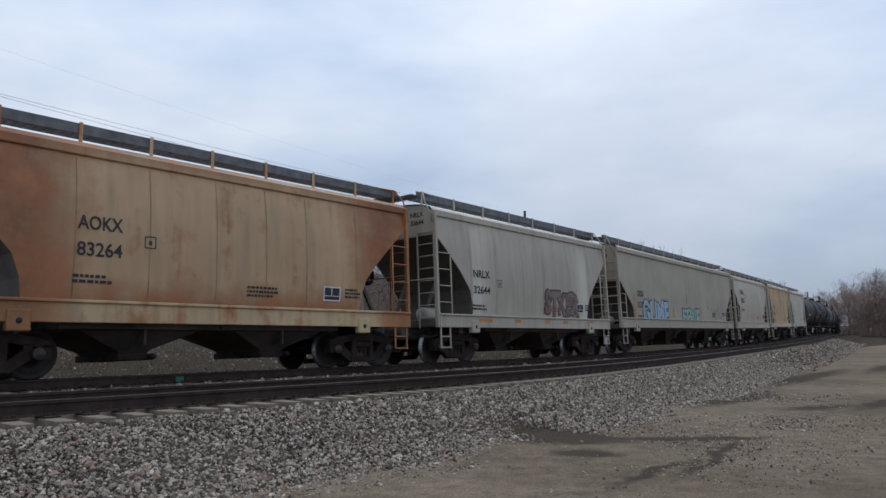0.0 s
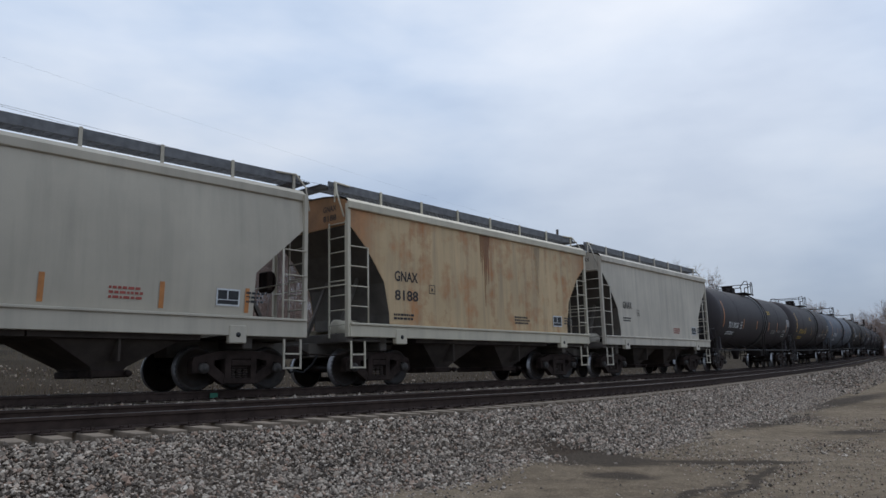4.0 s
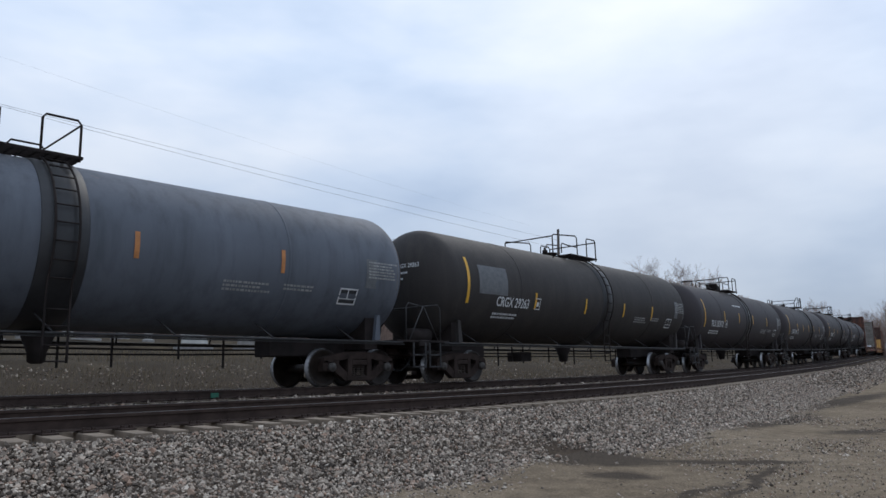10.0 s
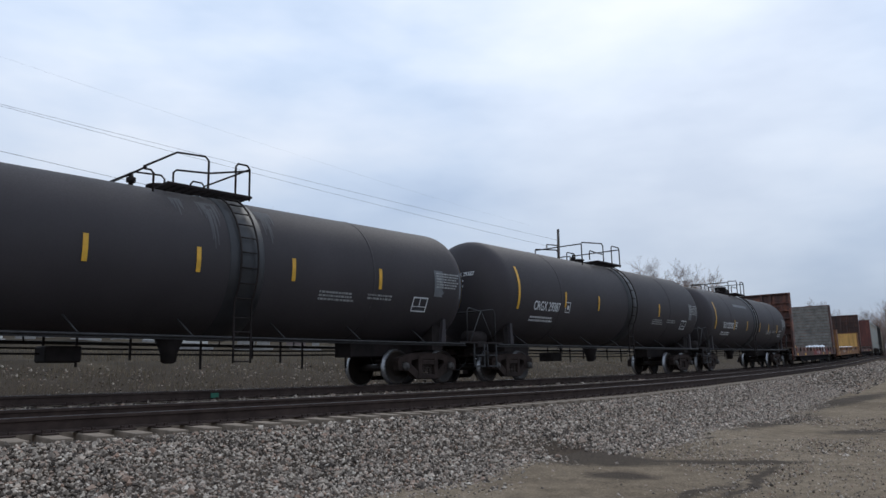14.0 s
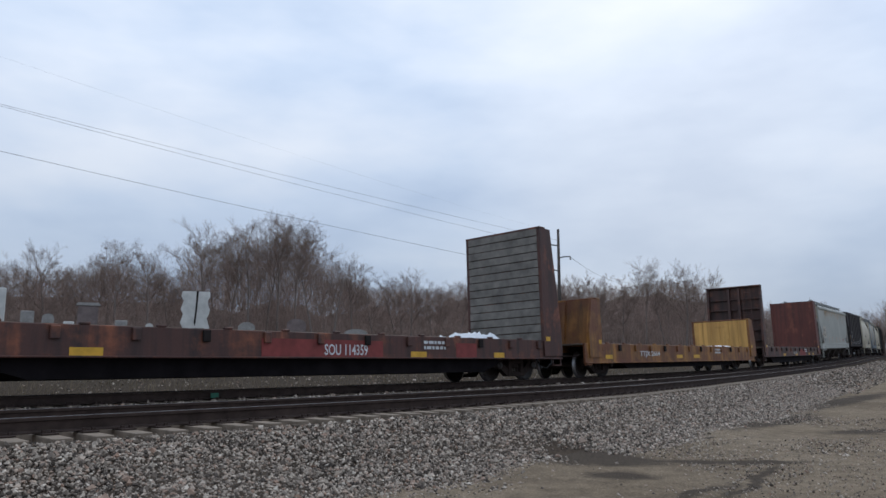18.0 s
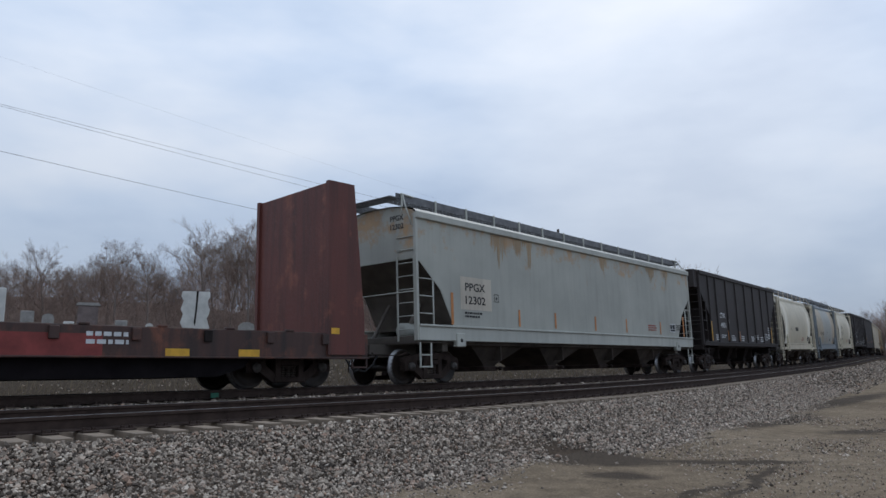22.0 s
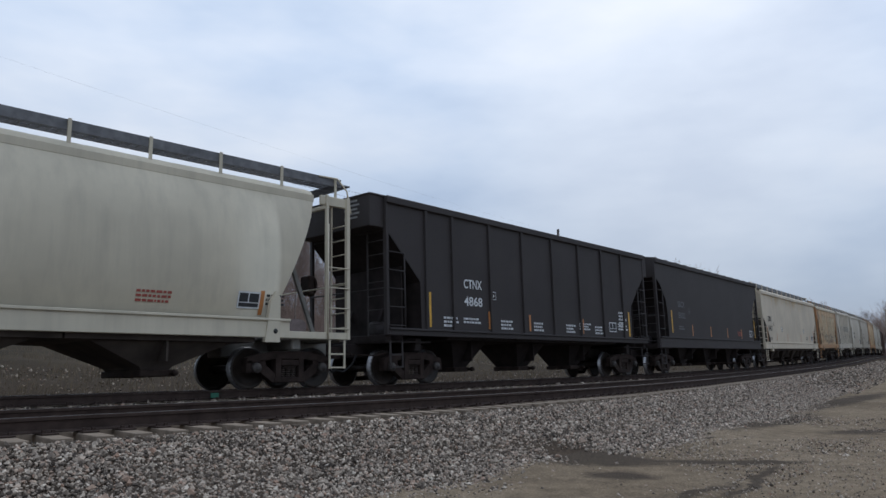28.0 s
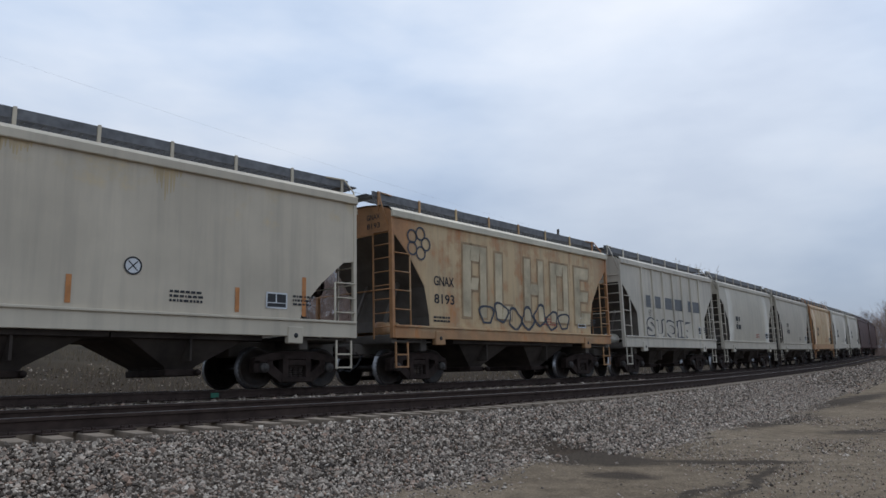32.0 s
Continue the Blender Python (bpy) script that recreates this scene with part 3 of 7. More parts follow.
        v = [(c + e * q, f * w, z) for q, w, z in rings for e, f in ((-1, -1), (1, -1), (1, 1), (-1, 1))]
        hp.add(v, [(4 * g + k, 4 * g + (k + 1) % 4, 4 * g + 4 + (k + 1) % 4, 4 * g + 4 + k) for g in range(4) for k in range(4)] + [(0, 3, 2, 1), (16, 17, 18, 19)])
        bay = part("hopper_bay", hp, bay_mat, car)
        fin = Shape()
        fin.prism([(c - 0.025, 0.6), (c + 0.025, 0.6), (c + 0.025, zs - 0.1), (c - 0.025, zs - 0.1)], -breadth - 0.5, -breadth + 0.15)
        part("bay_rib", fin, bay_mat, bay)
        gate = Shape()
        gate.box(c - 0.34, c + 0.34, -breadth - 0.1, breadth + 0.1, 0.30, 0.44, 0.02)
        gate.tube([(c + 0.3, -breadth - 0.25, 0.37), (c + 0.3, breadth + 0.25, 0.37)], 0.04, 8)
        gate.lathe([(-breadth - 0.31, 0.05), (-breadth - 0.21, 0.075)], "y", 8, (c + 0.3, 0, 0.37))
        part("outlet_gate", gate, M["truck"], bay)
    nh = max(4, int(length / 2.2))
    for k in range(nh):
        c = -ab + 0.9 + (2 * ab - 1.8) * k / (nh - 1)
        h = Shape()
        h.box(c - 0.42, c + 0.42, -0.34, 0.34, ze + arch - 0.03, ze + arch + 0.09, 0.03)
        part("hatch", h, roof_mat, car)
    zt = ze + 0.46
    if walkway:
        for d in (-1, 1):
            g = Shape()
            for k in range(5):
                y = d * (0.42 + 0.13 * k)
                g.box(-a - 0.2, a + 0.2, y - 0.012, y + 0.012, zt, zt + 0.035)
            nb = int(length / 0.18)
            for k in range(nb):
                x = -a - 0.2 + (2 * a + 0.4) * k / (nb - 1)
                g.box(x - 0.006, x + 0.006, min(d * 0.42, d * 0.94), max(d * 0.42, d * 0.94), zt + 0.002, zt + 0.030)
            g.box(-a - 0.2, a + 0.2, d * 0.955 - 0.015, d * 0.955 + 0.015, zt - 0.05, zt + 0.16)
            part("running_board", g, M["grating"], car, "steel grating roof walk")
            nk = max(6, int(length / 1.6))
            for k in range(nk + 1):
                x = -a + 2 * a * k / nk
                s_ = Shape()
                s_.box(x - 0.035, x + 0.035, d * 0.99 - 0.02, d * 0.99 + 0.02, ze + 0.10, zt + 0.18, 0.008)
                part("walk_bracket", s_, sill_mat, car)
        for e in (-1, 1):
            c = Shape()
            for k in range(7):
                x = e * (a + 0.02 + 0.07 * k)
                c.box(x - 0.018, x + 0.018, -1.0, 1.0, zt, zt + 0.035)
            c.tube([(e * (a + 0.46), -0.98, zt + 0.02), (e * (a + 0.46), 0.98, zt + 0.02)], 0.02, 5)
            part("end_walk", c, M["grating"], car)
            gr = Shape()
            gr.tube([(e * (a - 0.5), -0.98, zt + 0.14), (e * (a + 0.02), -1.05, zt + 0.14), (e * (a + 0.16), -1.25, zt - 0.2), (e * (a + 0.12), -1.45, ze - 0.35)], 0.022, 6)
            part("grab_iron", gr, sill_mat, car)
    # end frames: posts, ladders, railings, steps
    for e in (-1, 1):
        for d in (-1, 1):
            ps = Shape()
            ps.box(e * a - 0.05, e * a + 0.05, d * 1.47 - 0.05, d * 1.47 + 0.05, sill_z, ze, 0.01)
            part("corner_post", ps, sill_mat, car)
        x0 = -a if e < 0 else a - 0.62
        st = Shape()
        st.tube([(e * (a - 0.62), -1.52, sill_z), (e * (a - 0.62), -1.52, pz[0] - 0.55)], 0.025, 6)
        part("ladder_post", st, sill_mat, car)
        top_z = sill_z + 1.75 if inset else pz[0] - 0.5
        nr_ = max(4, int((top_z - sill_z) / 0.42))
        for k in range(nr_):
            z = sill_z + 0.25 + (top_z - sill_z - 0.3) * k / (nr_ - 1)
            rg_ = Shape()
            rg_.tube([(x0, -1.53, z), (x0 + 0.62, -1.53, z)], 0.017, 5)
            part("rung", rg_, sill_mat, car)
        if inset:
            for x in (e * (a - 0.62),):
                ps = Shape()
                ps.box(x - 0.04, x + 0.04, -1.50, -1.42, sill_z, ze, 0.01)
                part("corner_post", ps, sill_mat, car)
            bx = Shape()
            bx.box(min(e * a, e * ab), max(e * a, e * ab), -1.46, -1.38, ze - 0.25, ze - 0.02, 0.01)
            bx.box(min(e * a, e * ab), max(e * a, e * ab), 1.38, 1.46, ze - 0.25, ze - 0.02, 0.01)
            bx.box(e * a - 0.04, e * a + 0.04, -1.46, 1.46, ze - 0.1, ze, 0.01)
            part("end_frame", bx, sill_mat, car)
        el = Shape()
        for y in (-0.80, -1.42):
            el.box(e * (a + 0.03) - 0.012, e * (a + 0.03) + 0.012, y - 0.025, y + 0.025, sill_z, pz[0] + 0.1 if not inset else ze)
        part("end_ladder_rail", el, sill_mat, car)
        for k in range(8):
            z = sill_z + 0.3 + 0.36 * k
            rg_ = Shape()
            rg_.tube([(e * (a + 0.03), -0.80, z), (e * (a + 0.03), -1.42, z)], 0.016, 5)
            part("rung", rg_, sill_mat, car)
        rail = Shape()
        rail.tube([(e * (a + 0.05), -1.45, 2.45), (e * (a + 0.05), 1.45, 2.45)], 0.018, 5)
        part("handrail", rail, sill_mat, car)
        steps(car, x0 + 0.05, 0.44, sill_mat)
        add_coupler(car, e * (length / 2 - 0.5), e, M["truck"])
        if inset:
            # tall bolster plate that ties the curved body to the sill
            x = e * (ab - pd[-1] - 0.05)
            bp = Shape()
            bp.prism([(x - e * 0.26, sill_z - 0.10), (x + e * 0.12, sill_z - 0.10), (x + e * 0.12, zs + 0.48), (x + e * 0.02, zs + 0.62), (x - e * 0.12, zs + 0.40)], -1.58, -1.47)
            plate_ = part("bolster_plate", bp, sill_mat, car)
            part("pad_hole", Shape().lathe([(-1.586, 0.055), (-1.575, 0.055)], "y", 12, (x, 0, sill_z + 0.14)), M["rubber"], plate_)
        elif pads:
            jp = Shape()
            x = e * (a - 1.75)
            jp.box(x - 0.2, x + 0.2, -1.58, -1.42, sill_z - 0.16, sill_z + 0.22, 0.02)
            pad = part("jacking_pad", jp, sill_mat, car)
            ho = Shape()
            ho.lathe([(-1.586, 0.055), (-1.575, 0.055)], "y", 12, (x, 0, sill_z + 0.02))
            part("pad_hole", ho, M["rubber"], pad)
    br = Shape()
    br.lathe([(a + 0.22, 0.24), (a + 0.23, 0.28), (a + 0.26, 0.28), (a + 0.27, 0.24)], "x", 18, (0, 0.35, 2.6))
    br.box(a + 0.05, a + 0.22, 0.15, 0.55, 2.35, 2.85, 0.03)
    part("brake_wheel", br, M["truck"], car)

    def side(x, z):
        return -half(z)

    for x in ribs:
        rb = Shape()
        rb.box(x - 0.05, x + 0.05, -w0 - 0.07, -w0 + 0.02, bottom(x) + 0.02, ze - 0.14, 0.012)
        part("side_rib", rb, mat, car)
    for x in seams:
        sm = Shape()
        n = 10
        for k in range(n):
            z0, z1 = (ze - 0.2 - zs) * k / n, (ze - 0.2 - zs) * (k + 1) / n
            sm.add([(0, z0, 0), (0.014, z0, 0), (0.014, z1, 0), (0, z1, 0)], [(0, 1, 2, 3)])
        part("weld_seam", on_side(sm, x, zs, side, 0.008), seam_mat or M["seam_rust"], car)
    for k, text in enumerate(marks):
        write(car, text, mark_x, mark_z - k * mark_step, mark_w, side, ink, mark_h)
    if marks:
        write_bars(car, mark_x - 0.05, mark_z - len(marks) * mark_step + 0.10, mark_w * 0.9, 2, 0.055, side, ink, index)
        for k, text in enumerate(marks):
            end = fit_letters(text, 0.5, 0.15)
            for q in end.vertices:
                q.co = (-ab - 0.012, -0.55 - q.co.x, ze - 0.12 - 0.24 * k + q.co.y)
            part("end_lettering", end, ink, car)
    plate = Shape()
    for q in ((0, 0, 0.24, 0.018), (0, 0.222, 0.24, 0.24), (0, 0, 0.018, 0.24), (0.222, 0, 0.24, 0.24), (0.09, 0.07, 0.15, 0.15)):
        plate.add([(q[0], q[1], 0), (q[2], q[1], 0), (q[2], q[3], 0), (q[0], q[3], 0)], [(0, 1, 2, 3)])
    part("plate_mark", on_side(plate, mark_x + mark_w + 0.45, mark_z - 0.25, side, 0.012), ink, car)
    px = panel_x if panel_x is not None else ab - pd[-1] - 0.9
    label_panel(car, px, zs + 0.22, 0.55, 0.36, side, M["ink_white"], M["ink_black"])
    write_bars(car, px + 0.7, zs + 0.5, 0.5, 3, 0.05, side, ink, index + 50)
    write_bars(car, px - 2.2, zs + 0.42, 0.8, 3, 0.05, side, M["ink_red"] if index % 2 else ink, index + 51)
    for x in orange:
        stripe(car, x, zs + 0.10, zs + 0.62, 0.10, side, M["reflector"])
    for e in (-1, 1):
        add_truck(car, index, e * (length / 2 - 2.0), M["cap"])
    return car, side


# ---- tank car ----
def tank_car(index, length, label, mat, off=0.0, marks="", ink=None, stripe_mat=None, mark_x=-5.0, mark_w=1.9, patch=None, dome="low", stripes=(), stripe_z=2.45, dia=3.2):
    car = car_root(index, label, "tank car")
    ink, stripe_mat = ink or M["ink_white"], stripe_mat or M["reflector_yellow"]
    zm = 2.90 - (3.2 - dia) * 0.25
    top = zm + dia / 2
    r = min(1.64, (top - 1.10) / 2)
    zc = top - r
    a, am = length / 2 - 0.47, length / 2 - 0.62
    tk = Shape()
    prof = []
    hd = 0.84
    for i in range(13):
        t = math.pi / 2 * i / 12
        prof.append((-a + hd - hd * math.cos(t) ** 0.87, max(0.03, r * math.sin(t) ** 0.87)))
    mids = [-a + hd + (2 * a - 2 * hd) * i / 6 for i in range(1, 6)]
    prof = prof + [(x, r) for x in mids] + [(-x, q) for x, q in reversed(prof)]
    tk.lathe(prof, "x", 56, (0, 0, zc))
    part("tank", tk, mat, car)

    def side(x, z):
        k = max(-1.0, min(1.0, (z - zc) / r))
        d = a - hd - abs(x)
        rr = r if d >= 0 else r * max(0.05, 1 - (-d / hd) ** 2.3) ** 0.435
        return -math.sqrt(max(0.01, rr * rr - (z - zc) ** 2))

    x = off + 0.85
    bd = Shape()
    bd.lathe([(x - 0.42, r + 0.002), (x - 0.40, r + 0.02), (x + 0.40, r + 0.02), (x + 0.42, r + 0.002)], "x", 56, (0, 0, zc))
    part("jacket_band", bd, M["band_dark"], car, "darker jacket band under the ladder")
    for x in (-a * 0.55, a * 0.55):
        bd = Shape()
        bd.lathe([(x - 0.03, r), (x - 0.02, r + 0.008), (x + 0.02, r + 0.008), (x + 0.03, r)], "x", 56, (0, 0, zc))
        part("seam", bd, mat, car)
    # stub sills, saddles, side rails
    for e in (-1, 1):
        lo, hi = sorted((e * (length / 2 - 0.45), e * (a - 3.6)))
        part("stub_sill", Shape().box(lo, hi, -0.33, 0.33, 0.74, 1.16, 0.02), M["under_dark"], car)
        part("end_beam", Shape().box(e * (a + 0.42) - 0.12, e * (a + 0.42) + 0.12, -1.42, 1.42, 0.98, 1.16, 0.02), M["under_dark"], car)
        lo, hi = sorted((e * (a - 0.5), e * (a + 0.29)))
        part("end_platform", Shape().box(lo, hi, -1.42, 1.42, 1.10, 1.15), M["under_dark"], car)
        part("saddle", Shape().prism([(e * (a - 1.35), 0.9), (e * (a - 0.95), 0.9), (e * (a - 0.95), 1.75), (e * (a - 1.35), 1.75)], -1.15, 1.15), M["under_dark"], car)
    for d in (-1, 1):
        rl = Shape()
        rl.tube([(-a + 0.3, d * 1.42, 1.08), (a - 0.3, d * 1.42, 1.08)], 0.028, 6)
        rl.box(-a + 0.2, a - 0.2, d * 1.36 - 0.03, d * 1.36 + 0.03, 1.02, 1.05)
        for k in range(7):
            x = -a + 1.9 + (2 * a - 3.8) * k / 6
            rl.tube([(x, d * 1.42, 1.08), (x - 0.18, side(x, 1.5) * -d, 1.45)], 0.020, 5)
        part("safety_rail", rl, M["rail_dark"], car, "long steel handrail beside the tank")
    rnd = random.Random(index)
    for y, z in ((0.62, 0.80), (0.95, 0.92)):
        part("brake_pipe", Shape().tube([(-a + 2.9, y, z), (-a * 0.3, y, z + rnd.uniform(-0.03, 0.03)), (a * 0.4, y, z), (a - 2.9, y, z + 0.03)], 0.022, 5), M["under_dark"], car)
    for k in range(11):
        x = -a + 3.0 + (2 * a - 6.0) * k / 10 + rnd.uniform(-0.45, 0.45)
        part("pipe_hanger", Shape().box(x - 0.02, x + 0.02, 0.60, 0.64, rnd.uniform(0.45, 0.72), 1.2), M["under_dark"], car)
    part("valve_box", Shape().box(-2.2, -1.5, 0.3, 0.9, 0.62, 0.95, 0.03), M["under_dark"], car)
    part("outlet", Shape().lathe([(0.58, 0.10), (0.62, 0.16), (0.80, 0.18), (1.2, 0.34)], "z", 12, (0.2, 0, 0)), M["under_dark"], car)
    # manway, platform and railing
    slant = index in (6, 11)
    mx = off - 0.55 if index == 6 else off + 0.05
    md = Shape()
    if dome == "tall":
        md.lathe([(top - 0.15, 0.30), (top + 0.36, 0.30), (top + 0.38, 0.33), (top + 0.43, 0.33), (top + 0.45, 0.2)], "z", 20, (mx, 0, 0))
        md.prism([(mx + 0.1, top - 0.05), (mx + 0.75, top - 0.05), (mx + 0.62, top + 0.30), (mx + 0.1, top + 0.36)], -0.28, 0.28)
    md.lathe([(top - 0.12, 0.26), (top + 0.10, 0.26), (top + 0.12, 0.31), (top + 0.17, 0.31), (top + 0.20, 0.12)], "z", 18, (off - 0.35 if dome != "tall" else off - 0.1, 0.1, 0))
    md.box(off - 0.2, off + 0.25, -0.3, 0.25, top - 0.08, top + 0.08, 0.03)
    part("manway", md, M["under_dark"], car, "manway cover and valves")
    va = Shape()
    va.lathe([(top - 0.12, 0.05), (top + 0.05, 0.05), (top + 0.06, 0.10), (top + 0.16, 0.10), (top + 0.18, 0.05), (top + 0.27, 0.04)], "z", 10, (off - 1.15, -0.2, 0))
    part("valve", va, M["under_dark"], car)
    for y0 in (-1.05, 0.45):
        pf = Shape()
        for k in range(5):
            pf.box(off - 0.75, off + 1.25, y0 + 0.14 * k, y0 + 0.14 * k + 0.03, top - 0.06, top - 0.01)
        for k in range(11):
            pf.box(off - 0.75 + 0.2 * k, off - 0.72 + 0.2 * k, y0, y0 + 0.6, top - 0.065, top - 0.015)
        part("platform", pf, M["under_dark"], car, "steel grating platform")
    for d in (-1, 1):
        yy = d * 1.02
        rl = Shape()
        if slant:
            rl.tube([(off - 1.00, yy * 0.9, top - 0.25), (off - 1.00, yy * 0.9, top + 0.14), (off - 1.06, yy * 0.9, top + 0.20), (off - 1.20, yy * 0.9, top + 0.20), (off - 1.22, yy * 0.9, top + 0.24), (off - 0.55, yy, top + 0.66), (off + 0.10, yy, top + 0.70), (off + 0.19, yy, top + 0.62), (off + 0.19, yy, top - 0.10)], 0.024, 6)
        else:
            rl.tube([(off - 1.95, yy, top - 0.30), (off - 1.95, yy, top + 0.50), (off - 1.88, yy, top + 0.56), (off - 0.30, yy, top + 0.70), (off - 0.20, yy, top + 0.62), (off - 0.20, yy, top - 0.10)], 0.024, 6)
        part("platform_railing", rl, M["under_dark"], car)
        x0 = off + 0.86 if slant else off + 0.52
        rl = Shape()
        rl.tube([(off + 1.22, yy, top - 0.12), (off + 1.22, yy, top + 0.62), (off + 1.15, yy, top + 0.70), (x0 + 0.06, yy, top + 0.70), (x0, yy, top + 0.62), (x0, yy, top - 0.08)], 0.024, 6)
        part("platform_railing", rl, M["under_dark"], car)
        rl = Shape()
        if slant:
            rl.tube([(off - 0.62, yy, top - 0.05), (off - 0.62, yy, top + 0.20), (off - 0.55, yy, top + 0.27), (off + 0.2, yy, top + 0.34), (off + 1.2, yy, top + 0.58)], 0.022, 6)
        else:
            rl.tube([(off - 1.35, yy, top - 0.05), (off - 1.35, yy, top + 0.24), (off - 1.28, yy, top + 0.31), (off - 0.9, yy, top + 0.28), (off - 0.2, yy, top + 0.28)], 0.022, 6)
        part("platform_railing", rl, M["under_dark"], car)
    for x, h in ((off - 1.20, 0.22) if slant else (off - 1.95, 0.50), (off + 1.22, 0.62)):
        rl = Shape()
        rl.tube([(x, -1.0, top + h), (x, 1.0, top + h)], 0.022, 6)
        part("platform_railing", rl, M["under_dark"], car)
    # ladder over the side
    lx = off + 0.64
    for e in (0.0, 0.42):
        ld = Shape()
        pts = []
        for k in range(12):
            t = radians(20 + 100 * k / 11)
            pts.append((lx + e, -(r + 0.09) * math.sin(t), zc + (r + 0.09) * math.cos(t)))
        pts += [(lx + e, -1.46, 1.6), (lx + e, -1.46, 0.95), (lx + e, -1.46, 0.55)]
        ld.tube(pts, 0.024, 5)
        part("ladder_rail", ld, M["under_dark"], car)
    for k in range(9):
        ld = Shape()
        t = radians(28 + 90 * k / 8)
        p_ = (-(r + 0.09) * math.sin(t), zc + (r + 0.09) * math.cos(t))
        ld.tube([(lx, *p_), (lx + 0.42, *p_)], 0.016, 5)
        part("rung", ld, M["under_dark"], car)
    for z in (0.58, 0.86, 1.2, 1.5):
        ld = Shape()
        ld.tube([(lx, -1.46, z), (lx + 0.42, -1.46, z)], 0.016, 5)
        part("rung", ld, M["under_dark"], car)
    for e in (-1, 1):
        er = Shape()
        er.tube([(e * (a - 0.15), -1.40, 1.1), (e * (a - 0.15), -1.40, 2.02), (e * (a - 0.06), -1.40, 2.12), (e * (a + 0.52), -1.30, 2.06), (e * (a + 0.55), 1.30, 2.06)], 0.022, 6)
        er.tube([(e * (a + 0.5), -1.38, 2.05), (e * (a - 0.05), -1.40, 1.12)], 0.018, 5)
        part("end_railing", er, M["rail_dark"], car)
        steps(car, e * (a + 0.22) - 0.22, 0.44, M["rail_dark"])
        gus = Shape()
        gus.prism([(e * (a - 1.2), 1.12), (e * (a - 1.02), 1.12), (e * (a - 1.02), 1.75), (e * (a - 1.12), 1.75)], -1.36, -1.26)
        part("bolster_gusset", gus, mat, car)
        add_coupler(car, e * (length / 2 - 0.5), e, M["truck"])
        add_truck(car, index, e * (length / 2 - 1.95), M["cap_blue"] if index in (11, 10) else M["cap"])
    brk = Shape()
    brk.lathe([(-a - 0.42, 0.20), (-a + 0.35, 0.20)], "x", 14, (0, -0.75, 1.32))
    part("brake_cylinder", brk, M["under_dark"], car)
    br = Shape()
    br.lathe([(a + 0.50, 0.27), (a + 0.53, 0.27)], "x", 18, (0, 0.45, 1.85))
    br.box(a + 0.25, a + 0.50, 0.28, 0.62, 1.4, 2.0, 0.03)
    part("brake_wheel", br, M["under_dark"], car)
    # marks
    if marks:
        write(car, marks, mark_x, zm - 0.68, mark_w, side, ink, 0.30)
        write_bars(car, mark_x - 0.05, zm - 0.92, mark_w * 0.9, 2, 0.055, side, ink, index)
        fr = Shape()
        for q in ((0, 0, 0.32, 0.03), (0, 0.33, 0.32, 0.36), (0, 0, 0.03, 0.36), (0.29, 0, 0.32, 0.36), (0.10, 0.10, 0.22, 0.24)):
            fr.add([(q[0], q[1], 0), (q[2], q[1], 0), (q[2], q[3], 0), (q[0], q[3], 0)], [(0, 1, 2, 3)])
        part("plate_mark", on_side(fr, mark_x + mark_w + 0.35, zm - 0.68, side), ink, car)
        for k in range(3):
            me = fit_letters(marks, 0.85, 0.13) if k == 0 else bars(0.7 - 0.15 * k, 1, 0.055, 0.05, index + k).mesh("writing")
            for v in me.vertices:
                py, zz = 0.1 - v.co.x, zc + 0.42 - 0.17 * k + v.co.y
                q = min(0.99, math.hypot(py, zz - zc) / r)
                v.co = (-a + hd - hd * max(0.0, 1 - q ** 2.3) ** 0.435 - 0.03, py, zz)
            part("end_lettering", me, ink, car)
    write_bars(car, am - 5.4, zm - 0.66, 1.2, 3, 0.045, side, M["ink_dim"], index + 30)
    write_bars(car, am - 3.9, zm - 0.64, 0.9, 2, 0.045, side, M["ink_dim"], index + 31)
    label_panel(car, am - 2.3, zm - 0.95, 0.55, 0.38, side, M["ink_white"], M["ink_black"])
    pl = Shape()
    for i in range(6):
        pl.add([(0, 0.12 * i, 0), (1.1, 0.12 * i, 0), (1.1, 0.12 * i + 0.12, 0), (0, 0.12 * i + 0.12, 0)], [(0, 1, 2, 3)])
    part("data_panel", on_side(pl, am - 1.55, zm - 0.52, side, 0.012), M["data_grey"], car, "grey stencilled data panel")
    write_bars(car, am - 1.47, zm + 0.10, 0.95, 6, 0.042, side, M["ink_white"] if index == 6 else M["ink_dim"], index + 70)
    for x in stripes:
        stripe(car, x, stripe_z - 0.22, stripe_z + 0.30, 0.10, side, stripe_mat)
    for x in (-am + 1.0, am - 0.25):
        stripe(car, x, zc - 0.62, zc + 0.72, 0.12, side, stripe_mat)
    if patch:
        x0, x1, z0, z1, pm = patch
        sh = Shape()
        nz = 10
        for i in range(nz):
            q0, q1 = (z1 - z0) * i / nz, (z1 - z0) * (i + 1) / nz
            sh.add([(0, q0, 0), (x1 - x0, q0, 0), (x1 - x0, q1, 0), (0, q1, 0)], [(0, 1, 2, 3)])
        part("paint_patch", on_side(sh, x0, z0, side, 0.008), pm, car, "repainted patch")
    return car, side


